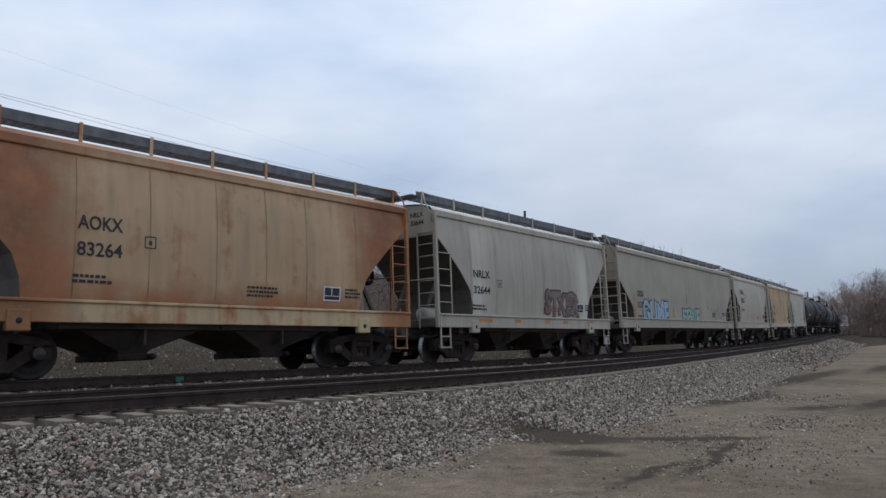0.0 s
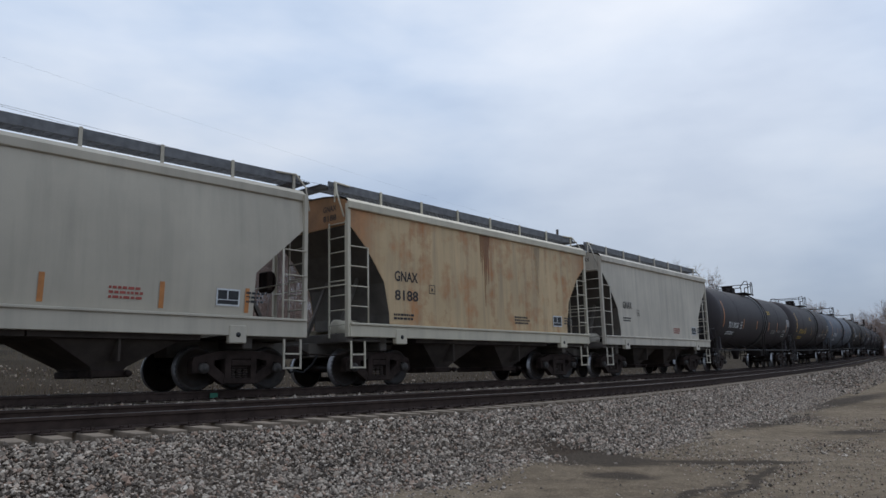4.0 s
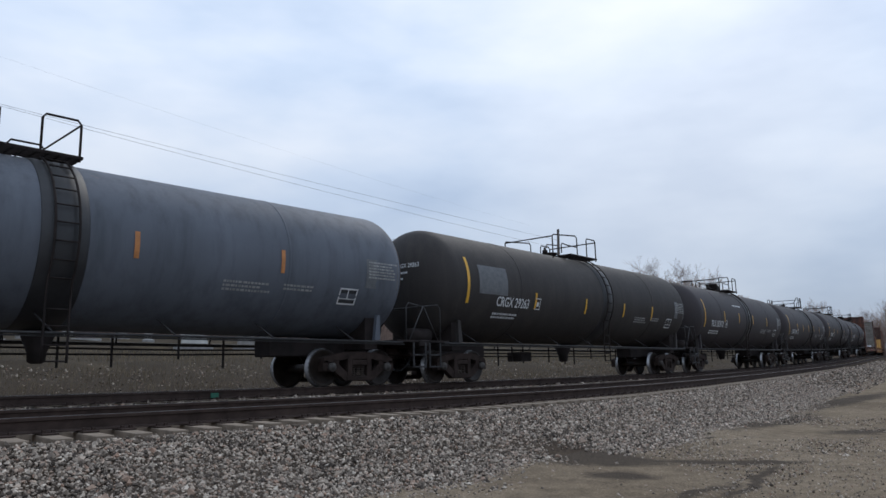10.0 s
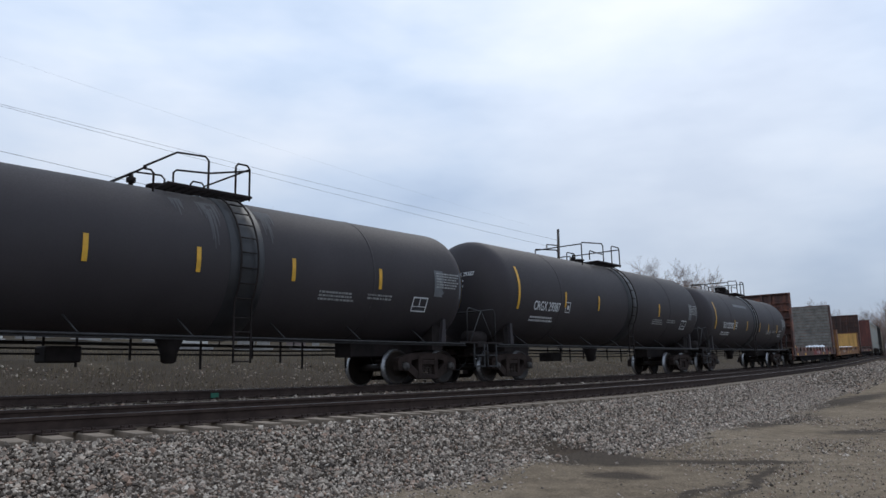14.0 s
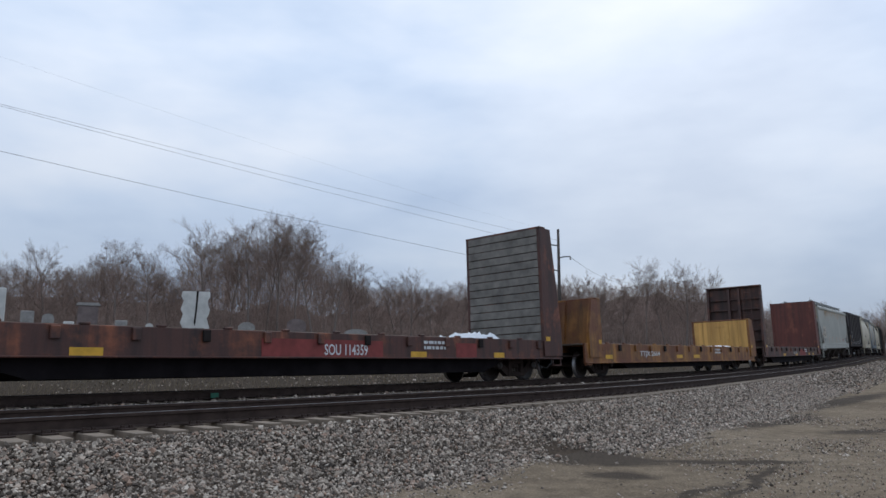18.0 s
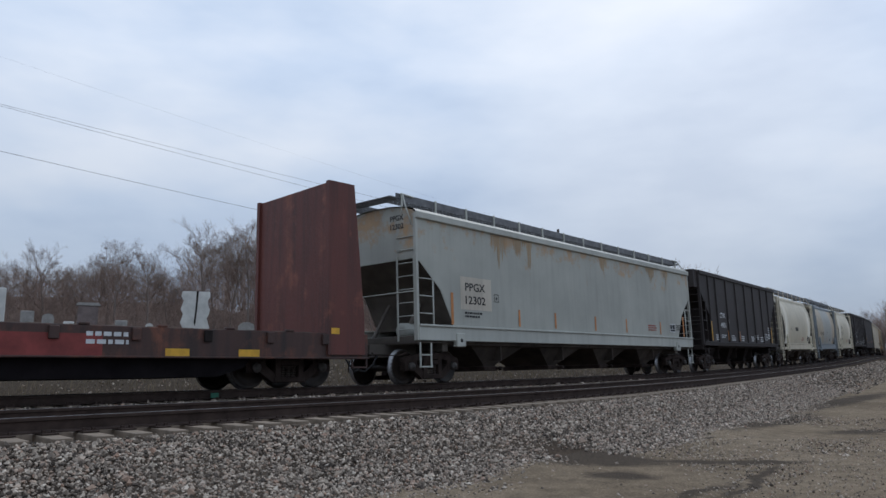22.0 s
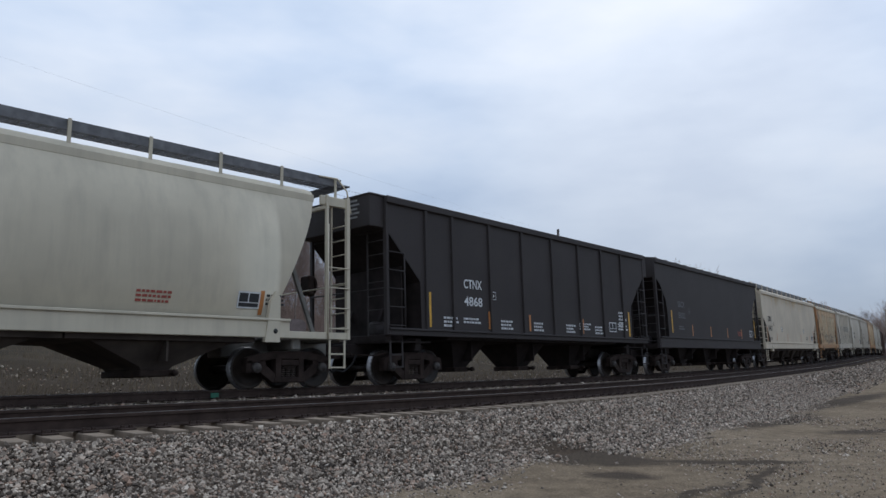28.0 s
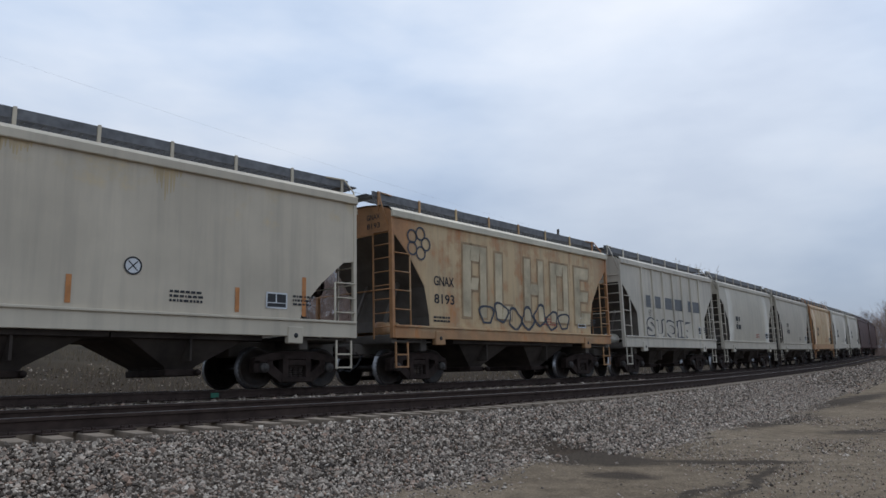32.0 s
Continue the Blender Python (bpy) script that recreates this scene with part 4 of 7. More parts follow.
# ---- bulkhead flat car ----
def flat_car(index, length, label, mat, bulk_h=(3.2, 3.2), wood=(None, None), deck_z=1.24, marks="", ink=None, sill_h=0.60, stakes=13, loads=(), patch=(), mark_x=0.0, mark_w=1.4, end=1.0, sheet_mat=(None, None), trim=0.0):
    car = car_root(index, label, "flat car")
    a = length / 2 - 0.75
    al = a - trim
    for d in (-1, 1):
        s_ = Shape()
        s_.box(-al, a, d * 1.50 - 0.04, d * 1.50 + 0.04, deck_z - sill_h, deck_z, 0.012)
        s_.box(-al, a, d * 1.50 - 0.10, d * 1.50 + 0.05, deck_z - sill_h, deck_z - sill_h + 0.04, 0.01)
        part("side_sill", s_, mat, car)
        for k in range(stakes):
            x = -a + 1.3 + (2 * a - 2.6) * k / (stakes - 1)
            st = Shape()
            st.box(x - 0.085, x + 0.085, d * 1.575 - 0.035, d * 1.575 + 0.03, deck_z - 0.27, deck_z - 0.03, 0.012)
            part("stake_pocket", st, M["under_dark"] if k % 3 == 1 else mat, car)
            wn_ = Shape()
            wn_.box(x + 0.42, x + 0.62, d * 1.50 - 0.05, d * 1.50 + 0.04, deck_z, deck_z + 0.05, 0.012)
            part("deck_rail", wn_, mat, car)
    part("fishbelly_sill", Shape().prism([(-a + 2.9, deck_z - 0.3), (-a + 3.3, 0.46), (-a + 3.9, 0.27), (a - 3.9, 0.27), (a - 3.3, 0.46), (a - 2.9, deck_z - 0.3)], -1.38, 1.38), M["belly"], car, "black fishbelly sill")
    part("centre_sill", Shape().box(-length / 2 + 0.4, length / 2 - 0.4, -0.33, 0.33, 0.72, deck_z - 0.1, 0.02), M["under_dark"], car)
    for k in range(9):
        x = -a + 2 * a * (k + 0.5) / 9
        part("cross_bearer", Shape().box(x - 0.06, x + 0.06, -1.4, 1.4, deck_z - 0.35, deck_z - 0.08), M["under_dark"], car)
    for k in range(int((a + al) / 0.24)):
        x = -al + 0.24 * k
        dk = Shape()
        dk.box(x + 0.004, x + 0.236, -1.42, 1.42, deck_z - 0.06, deck_z + 0.008 * ((k * 7) % 3), 0.006)
        part("deck_plank", dk, M["deck_wood"], car)
    ends = end if isinstance(end, tuple) else (end, end)
    bx_of = {e: e * (length / 2 - ends[(e + 1) // 2] - 0.55) + e * 0.12 for e in (-1, 1)}
    for e, h, wd in ((-1, bulk_h[0], wood[0]), (1, bulk_h[1], wood[1])):
        bx = e * (length / 2 - ends[(e + 1) // 2] - 0.55)
        low = deck_z < 1.22
        deep = sheet_mat[(e + 1) // 2] is p_redsheet
        planked = wd is M["bulk_wood"]
        outer, tw = bx + e * (0.80 if low else 0.92 if deep else 0.84 if planked else 0.45), 0.58 if low else 0.72 if deep else 0.54 if planked else 0.16
        for d in (-1, 1):
            pm = Shape()
            pm.prism([(bx - e * 0.06, deck_z - 0.5), (outer + e * 0.12, deck_z - 0.5), (outer + e * 0.10, deck_z + 0.4), (bx + e * tw, deck_z + h), (bx - e * 0.06, deck_z + h)], d * 1.54 - 0.06, d * 1.54 + 0.06)
            part("bulkhead_side", pm, p_redsheet if deep else mat, car)
        sheet = Shape()
        sheet.box(min(bx, bx + e * 0.05), max(bx, bx + e * 0.05), -1.52, 1.52, deck_z - 0.05, deck_z + h - 0.02, 0.01)
        part("bulkhead_sheet", sheet, sheet_mat[0 if e < 0 else 1] or mat, car)
        if low:
            # the braces stand behind a sloping outer sheet
            out = Shape()
            out.prism([(outer + e * 0.04, deck_z - 0.1), (outer + e * 0.07, deck_z - 0.1), (bx + e * (tw - 0.02), deck_z + h - 0.04), (bx + e * (tw - 0.05), deck_z + h - 0.04)], -1.47, 1.47)
            part("outer_sheet", out, p_rustsheet, car, "rusty orange-brown sloping sheet")
            for y in (-0.5, 0.5):
                part("sheet_stiffener", Shape().prism([(outer + e * 0.07, deck_z - 0.1), (outer + e * 0.13, deck_z - 0.1), (bx + e * (tw + 0.04), deck_z + h - 0.04), (bx + e * (tw - 0.02), deck_z + h - 0.04)], y - 0.05, y + 0.05), p_rustsheet, car)
        cap = Shape()
        cap.box(min(bx - e * 0.08, bx + e * 0.26), max(bx - e * 0.08, bx + e * 0.26), -1.61, 1.61, deck_z + h - 0.03, deck_z + h + 0.05, 0.015)
        if not deep:
            part("bulkhead_cap", cap, mat, car)
        for y in (-0.30, 0.30):
            ps = Shape()
            ps.prism([(bx + e * 0.05, deck_z - 0.3), (outer + e * 0.05, deck_z - 0.3), (bx + e * 0.20, deck_z + h - 0.05), (bx + e * 0.05, deck_z + h - 0.05)], y - 0.07, y + 0.07)
            part("bulkhead_post", ps, mat, car)
        n = max(3, int(h / 0.62))
        for k in range(n):
            z = deck_z + 0.35 + (h - 0.5) * k / n
            rb = Shape()
            rb.box(min(bx + e * 0.05, bx + e * 0.20), max(bx + e * 0.05, bx + e * 0.20), -1.48, 1.48, z, z + 0.09, 0.012)
            part("bulkhead_rib", rb, mat, car)
        if e < 0 and h > 2:
            ladder(car, outer + 0.02 * e - 0.1, -1.05, deck_z, deck_z + h - 0.2, 0.44, 8, mat, "y", "bulkhead_ladder")
        if wd:
            upright = wd is M["yellow_wood"]
            nb = 6 if upright else int(h / 0.26)
            for k in range(nb):
                pk = Shape()
                j = 0.006 * ((k * 5) % 4)
                x_lo, x_hi = sorted((bx - e * (0.07 + j), bx - e * 0.005))
                if upright:
                    pk.box(x_lo, x_hi, -1.48 + 2.96 / nb * k, -1.48 + 2.96 / nb * (k + 1) - 0.012, deck_z + 0.02, deck_z + h - 0.03, 0.006)
                else:
                    pk.box(x_lo, x_hi, -1.48, 1.48, deck_z + 0.02 + h / nb * k, deck_z + h / nb * (k + 1) - 0.007, 0.004)
                part("bulkhead_plank", pk, wd, car)
        steps(car, e * ((a if e > 0 else al) - 0.25) - 0.22, 0.44, mat)
        add_coupler(car, e * (length / 2 - 0.5), e, M["truck"])
        add_truck(car, index, e * (length / 2 - 2.7), M["cap"])

    def side(x, z):
        return -1.54

    if marks:
        write(car, marks, mark_x, deck_z - 0.52, mark_w, side, ink or M["ink_white"], 0.26)
    for x, w, m in patch:
        sh = Shape()
        hp_ = 0.40 if w > 0.85 and m is red_patch else 0.15
        sh.add([(0, 0, 0), (w, 0, 0), (w, hp_, 0), (0, hp_, 0)], [(0, 1, 2, 3)])
        part("sill_patch", on_side(sh, x, deck_z - 0.56, side, 0.008), m, car)
    for e in (-1, 1):
        sh = Shape()
        sh.add([(0, 0, 0), (0.24, 0, 0), (0.24, 0.14, 0), (0, 0.14, 0)], [(0, 1, 2, 3)])
        part("reflective_square", on_side(sh, bx_of[e] - 0.1, deck_z - 0.02, lambda x, z: -1.60, 0.01), M["reflector_yellow"], car)
    write_bars(car, 3.5, deck_z - 0.2, 0.9, 2, 0.08, side, M["ink_white"], index)
    return car, side


# ---- palette ----
PATCHES = ((2.3, 11.45, 1.15, 0.62, 0.0), (4.1, 11.5, 1.5, 0.24, 0.03), (4.0, 9.85, 1.7, 0.09, 0.99), (6.65, 17.7, 0.7, 0.7, 0.2), (8.7, 19.0, 2.4, 0.45, 0.89), (2.85, 8.69, 1.2, 0.10, 0.86), (1.87, 11.19, 0.8, 0.4, 0.57), (6.18, 16.69, 0.93, 0.35, 0.67),
           (8.21, 18.29, 2.83, 0.35, 0.82), (14.15, 26.73, 8.3, 0.55, 0.87), (8.96, 16.13, 1.18, 0.4, 0.58), (-0.61, 8.88, 0.8, 0.28, 0.54), (2.28, 9.94, 0.4, 0.35, 0.3),
           (-1.13, 8.37, 0.5, 0.2, 0.79), (14.1, 29.5, 4.5, 0.74, 0.82), (24, 36, 6, 0.8, 0.85), (11.5, 17.5, 2.5, 0.3, 0.75), (17, 24, 4, 0.4, 0.8))
M = {}
M["truck"] = plain("truck_steel", (0.036, 0.025, 0.021), 0.85, 0.0, 0.5, 3, gloss=0.15)
M["under_dark"] = plain("grimy_black_steel", (0.026, 0.020, 0.0185), 0.8, 0.0, 0.45, 2, gloss=0.2)
# fishbelly sills: an even near-black, darker than the other underframe steel
M["belly"] = plain("deep_black_steel", (0.0115, 0.0095, 0.0105), 0.9, 0.0, 0.4, 2, gloss=0.08)
# slope sheets and end beams: soot, plus the recess's shade put into the colour
M["slope_dark"] = plain("sooty_shaded_paint", (0.105, 0.09, 0.075), 0.8, 0.0, 0.35, 1.2)
# hopper bays: dust, and the shade under the car put into the colour
M["bay_dark"] = plain("dusty_shaded_hopper_steel", (0.060, 0.048, 0.040), 0.85, 0.0, 0.5, 1.2, gloss=0.2)
# light dusty slope paint, greyed by shade under the body put into the colour
M["slope_grey"] = plain("dusty_shaded_slope_paint", (0.20, 0.19, 0.17), 0.8, 0.0, 0.4, 1.4)
M["spring"] = plain("spring_steel", (0.045, 0.034, 0.028), 0.8, 0.0, 0.3, 6, gloss=0.2)
M["rubber"] = plain("rubber", (0.02, 0.02, 0.02), 0.7)
M["cap"] = plain("bearing_cap_grey", (0.06, 0.052, 0.046), 0.7, 0.0, 0.4, 8)
M["cap_blue"] = plain("bearing_cap_blue", (0.09, 0.15, 0.19), 0.6, 0.1, 0.3, 8)
M["rail_grey"] = plain("worn_grey_bar", (0.10, 0.105, 0.11), 0.6, 0.2, 0.3, 5)
M["rail_dark"] = plain("sooty_handrail", (0.042, 0.040, 0.040), 0.6, 0.1, 0.3, 5, gloss=0.3)
M["grating"] = plain("galvanised_grating", (0.14, 0.14, 0.145), 0.6, 0.3, 0.35, 4)
M["ink_black"] = plain("stencil_black", (0.03, 0.03, 0.032), 0.7, 0, 0.3, 6, 0)
M["ink_white"] = plain("stencil_white", (0.62, 0.63, 0.63), 0.7, 0, 0.2, 6, 0)
M["ink_dim"] = plain("worn_stencil", (0.30, 0.30, 0.29), 0.7, 0, 0.35, 6, 0)
M["ink_yellow"] = plain("stencil_yellow", (0.55, 0.36, 0.05), 0.7, 0, 0.25, 6, 0)
M["reflector"] = plain("orange_reflector", (0.50, 0.20, 0.06), 0.5, 0, 0.25, 4, 0)
M["reflector_yellow"] = plain("yellow_reflector", (0.66, 0.36, 0.03), 0.45, 0, 0.2, 4, 0)
M["data_grey"] = plain("data_panel_grey", (0.13, 0.135, 0.14), 0.7, 0, 0.2, 6, 0)
M["seam_rust"] = plain("rusty_seam", (0.30, 0.19, 0.105), 0.8, 0, 0.5, 3, 0)
M["ink_red"] = plain("stencil_red", (0.35, 0.08, 0.06), 0.7, 0, 0.2, 6, 0)
M["band_dark"] = plain("dark_band_paint", (0.024, 0.024, 0.026), 0.5, 0, 0.4, 2)
M["deck_wood"] = plain("weathered_deck_wood", (0.13, 0.10, 0.075), 0.9, 0, 0.4, 2.5)
M["bulk_wood"] = plain("grey_weathered_planks", (0.185, 0.17, 0.15), 0.9, 0, 0.35, 2.5)
M["yellow_wood"] = paint("yellow_painted_planks", (0.68, 0.385, 0.115), (0.22, 0.095, 0.03), 0.45, 1.2, rough=0.75, dirt=(0.24, 0.12, 0.04), grime=0.6)


def wheel_material():
    m, nd, ln, bs = mat_new("wheel_steel")
    v = n_coords(nd, ln)
    sep = nd.new("ShaderNodeSeparateXYZ")
    ln.new(v, sep.inputs["Vector"])
    dust = n_ramp(nd, ln, n_noise(nd, ln, v, 4, 5), ((0.3, (0.014, 0.011, 0.0095)), (0.7, (0.036, 0.026, 0.020))))
    # the tread and the rim's edge are worn bright by the rail
    flat = nd.new("ShaderNodeVectorMath")
    flat.operation = "MULTIPLY"
    flat.inputs[1].default_value = (1, 0, 1)
    ln.new(v, flat.inputs[0])
    rad = nd.new("ShaderNodeVectorMath")
    rad.operation = "LENGTH"
    ln.new(flat.outputs[0], rad.inputs[0])
    worn = nd.new("ShaderNodeMapRange")
    worn.inputs["From Min"].default_value, worn.inputs["From Max"].default_value = 0.452, 0.457
    ln.new(rad.outputs["Value"], worn.inputs["Value"])
    ln.new(n_mix(nd, ln, worn.outputs["Result"], dust, (0.42, 0.42, 0.43)), bs.inputs["Base Color"])
    ln.new(worn.outputs["Result"], bs.inputs["Metallic"])
    bs.inputs["Roughness"].default_value = 0.45
    bs.inputs["Specular IOR Level"].default_value = 0.2
    return m


M["wheel"] = wheel_material()
M["ballast_base"] = plain("ballast_fines", (0.080, 0.062, 0.048), 1.0, 0, 0.45, 18, 0.6, gloss=0.0)
M["stone"] = rock("ballast_stone", ((0.0, (0.050, 0.038, 0.030)), (0.22, (0.15, 0.117, 0.09)), (0.45, (0.31, 0.252, 0.20)), (0.7, (0.54, 0.455, 0.365)), (0.84, (0.34, 0.215, 0.15)), (1.0, (0.80, 0.70, 0.58))))
M["tie"] = plain("weathered_tie", (0.25, 0.195, 0.145), 0.9, 0, 0.4, 3)
M["rail_side"] = plain("rusty_rail", (0.052, 0.036, 0.030), 0.85, 0.0, 0.35, 5, gloss=0.15)
M["rail_top"] = plain("worn_rail_head", (0.16, 0.15, 0.15), 0.5, 0.5, 0.3, 6, gloss=0.3)
M["bark"] = plain("grey_bark", (0.20, 0.16, 0.138), 0.95, 0, 0.3, 4)
M["twig"] = plain("bare_twigs", (0.245, 0.182, 0.152), 0.95, 0, 0.35, 0.3, 0, gloss=0.05)
M["brush"] = plain("winter_brush", (0.240, 0.172, 0.142), 0.95, 0, 0.4, 0.12, 0, gloss=0.05)
M["pole"] = plain("weathered_pole", (0.09, 0.075, 0.065), 0.9)
M["wire"] = plain("cable", (0.05, 0.05, 0.055), 0.6)
M["granite"] = plain("grey_granite", (0.30, 0.285, 0.265), 0.75, 0, 0.3, 3)
M["granite_brown"] = plain("brown_granite", (0.17, 0.13, 0.12), 0.6, 0, 0.3, 3)
M["marble"] = plain("white_marble", (0.60, 0.59, 0.55), 0.7, 0, 0.18, 2)
M["straw"] = plain("dry_grass", (0.20, 0.155, 0.10), 0.95, 0, 0.35, 0.8, 0)
M["snow"] = plain("white_sheet", (0.8, 0.81, 0.82), 0.8, 0, 0.08, 3)
M["green"] = plain("green_tag", (0.02, 0.13, 0.08), 0.6, 0, 0.1, 8, 0)

# ---- ground ----
def axis(lo, hi, step, reach):
    a = list(np.arange(lo, hi + step / 2, step))
    d = step
    while a[-1] < reach:
        d *= 1.35
        a.append(a[-1] + d)
    d = step
    while a[0] > -reach:
        d *= 1.35
        a.insert(0, a[0] - d)
    return np.array(a)


gx, gy = axis(-30, 70, 0.6, 3500), axis(-6, 90, 0.6, 3500)
XX, YY = np.meshgrid(gx, gy)
gs, gn = line_coords(XX, YY)
gz = np.interp(gs, _s, _z) + ground_profile(gn - drift(gs) * np.clip((gn - 1.0) / 3.0, 0, 1))
rng = np.random.default_rng(5)
for i in range(len(gz)):
    if abs(gn[i]) < 120:
        k = 0.05 * noise.noise((XX.flat[i] * 0.35, YY.flat[i] * 0.35, 0)) + 0.02 * noise.noise((XX.flat[i] * 1.3, YY.flat[i] * 1.3, 4))
        gz[i] += k * (4.0 if gn[i] < -6 else 1.0 if gn[i] > 9 else 0.3)
far_r = np.hypot(XX.ravel(), YY.ravel())
gz = np.where(far_r > 400, np.minimum(gz, 8.0), gz)
gz = wooded_rise(XX, YY, gz)
nx, ny = len(gx), len(gy)
ii = np.arange(nx * ny).reshape(ny, nx)
faces = np.stack([ii[:-1, :-1], ii[:-1, 1:], ii[1:, 1:], ii[1:, :-1]], -1).reshape(-1, 4)
me = bpy.data.meshes.new("ground")
me.from_pydata(np.stack([XX.ravel(), YY.ravel(), gz], 1).tolist(), [], faces.tolist())
me.polygons.foreach_set("use_smooth", [True] * len(me.polygons))
me.materials.append(ground_material())
tagged(new("ground", me), "packed grey-brown dirt with grit and damp dark patches", "ground", kind="structure")


def strip(name, profile, s0, s1, step, mat, parent=None, jitter=0.0, swing=None):
    """A band along the line: profile of (n, height above rail)."""
    ss = np.arange(s0, s1 + step / 2, step)
    v, f, m = [], [], len(profile)
    for i, s in enumerate(ss):
        x, y, z, a = rail_frame(s)
        for n, h in profile:
            jn = jitter * noise.noise((s * 0.9, n, 1.0))
            if swing is not None:
                jn += float(drift(s)) * min(1.0, max(0.0, (n - swing) / 3.0))
            v.append((x + (n + jn) * math.cos(a), y - (n + jn) * math.sin(a), z + h + jitter * 0.6 * noise.noise((s * 1.1, n * 1.3, 7.0))))
    for i in range(len(ss) - 1):
        f += [(i * m + j, i * m + j + 1, (i + 1) * m + j + 1, (i + 1) * m + j) for j in range(m - 1)]
    me = bpy.data.meshes.new(name)
    me.from_pydata(v, [], f)
    me.materials.append(mat)
    ob = new(name, me)
    ob.parent = parent
    return ob


CA, CB = 0.2, 5.62      # centres of the two tracks, metres towards the camera's side
bed = strip("ballast_bed", [(-3.6, -0.62), (-2.2, -0.30), (-1.3, -0.24), (1.7, -0.20), (2.6, -0.26), (3.4, -0.27), (4.2, -0.22), (5.9, -0.29), (6.35, -0.40), (6.84, -0.40), (7.03, -0.225), (7.38, -0.33), (8.3, -0.60), (9.3, -0.84), (10.1, -0.92)], -60, 240, 0.8, M["ballast_base"], None, 0.06, 1.5)
tagged(bed, "grey crushed stone ballast under both tracks", "ballast", kind="structure")


def stones(name, count, n_range, s_range, size, height, label, seed, bias=1.0, fall=1.0):
    """Loose broken stones joined in one mesh."""
    r = np.random.default_rng(seed)
    base = np.array([(1, .1, -.1), (-1, 0, .15), (.1, 1, 0), (-.15, -1, .1), (.2, -.1, 1), (-.1, .2, -1)], float)
    tri = np.array([(0, 2, 4), (2, 1, 4), (1, 3, 4), (3, 0, 4), (2, 0, 5), (1, 2, 5), (3, 1, 5), (0, 3, 5)])
    s = s_range[0] + (s_range[1] - s_range[0]) * r.random(count) ** bias
    n = n_range[0] + (n_range[1] - n_range[0]) * r.random(count) ** fall
    shift = n + drift(s) * np.clip((n - 1.5) / 3.0, 0, 1)
    x = np.interp(s, _s, _x) + shift * np.cos(np.interp(s, _s, _ph))
    y = np.interp(s, _s, _y) - shift * np.sin(np.interp(s, _s, _ph))
    # few stones lie open in the muddy hollows
    keep = np.ones(count, bool)
    for px, py, rx, ry, turn in PATCHES[:3]:
        u = (x - px) * np.cos(turn) + (y - py) * np.sin(turn)
        w = (y - py) * np.cos(turn) - (x - px) * np.sin(turn)
        keep &= (u / rx) ** 2 + (w / ry) ** 2 > r.uniform(0.2, 1.6, count)
    s, n, x, y = s[keep], n[keep], x[keep], y[keep]
    count = len(s)
    z = np.interp(s, _s, _z) + height(n)
    rad = size * np.exp(r.normal(0, 0.33, count))
    v = base[None] * (1 + r.normal(0, 0.24, (count, 6, 3)))
    v *= (rad[:, None] * np.stack([np.ones(count), r.uniform(0.6, 1, count), r.uniform(0.55, 0.95, count)], 1))[:, None, :]
    a, b = r.uniform(0, 2 * np.pi, count), r.normal(0, 0.5, count)
    ca, sa, cb, sb = np.cos(a)[:, None], np.sin(a)[:, None], np.cos(b)[:, None], np.sin(b)[:, None]
    vx, vz = v[..., 0] * cb - v[..., 2] * sb, v[..., 0] * sb + v[..., 2] * cb
    px, py = vx * ca - v[..., 1] * sa, vx * sa + v[..., 1] * ca
    v = np.stack([px + x[:, None], py + y[:, None], vz + (z + rad * 0.40)[:, None]], -1).reshape(-1, 3)
    f = (tri[None] + (np.arange(count) * 6)[:, None, None]).reshape(-1, 3)
    me = bpy.data.meshes.new(name)
    me.vertices.add(len(v)), me.loops.add(f.size), me.polygons.add(len(f))
    me.vertices.foreach_set("co", v.ravel())
    me.loops.foreach_set("vertex_index", f.ravel())
    me.polygons.foreach_set("loop_start", np.arange(0, f.size, 3))
    me.update(calc_edges=True)
    me.shade_flat()
    me.materials.append(M["stone"])
    return tagged(new(name, me), label, "gravel", kind="stuff")


def shoulder(n):
    return np.interp(n, (-4.5, -3.6, -2.2, 1.7, 2.6, 4.2, 6.85, 7.03, 7.38, 8.3, 9.3, 10.1, 14), (-0.5, -0.62, -0.30, -0.20, -0.26, -0.22, -0.32, -0.225, -0.32, -0.60, -0.83, -0.87, -0.88))


stones("ballast_stones", 124000, (7.03, 9.4), (-4.5, 38), 0.0188, shoulder, "loose grey and brown crushed ballast stones on the shoulder", 1, 1.6)
stones("ballast_stones", 24000, (8.9, 11.9), (-3, 26), 0.015, shoulder, "scattered small gravel at the foot of the shoulder", 2, 1.5, 2.0)
stones("ballast_stones", 7000, (10.0, 13.2), (-2, 16), 0.012, shoulder, "pale grit strewn over the packed dirt", 8, 1.1)
stones("ballast_stones", 6000, (1.5, 4.7), (-6, 30), 0.034, shoulder, "pale ballast stones heaped between the tracks", 3, 1.3)
stones("ballast_stones", 5000, (-4.4, -1.2), (-6, 40), 0.036, shoulder, "ballast stones behind the far rail", 4, 1.2)
stones("ballast_stones", 5000, (-9.5, -4.2), (-8, 45), 0.03, lambda n: ground_profile(n), "stray pale stones on the bank behind the line", 5, 1.2)
stones("ballast_stones", 8000, (6.9, 9.8), (34, 90), 0.042, shoulder, "distant ballast stones on the shoulder", 6, 1.0)


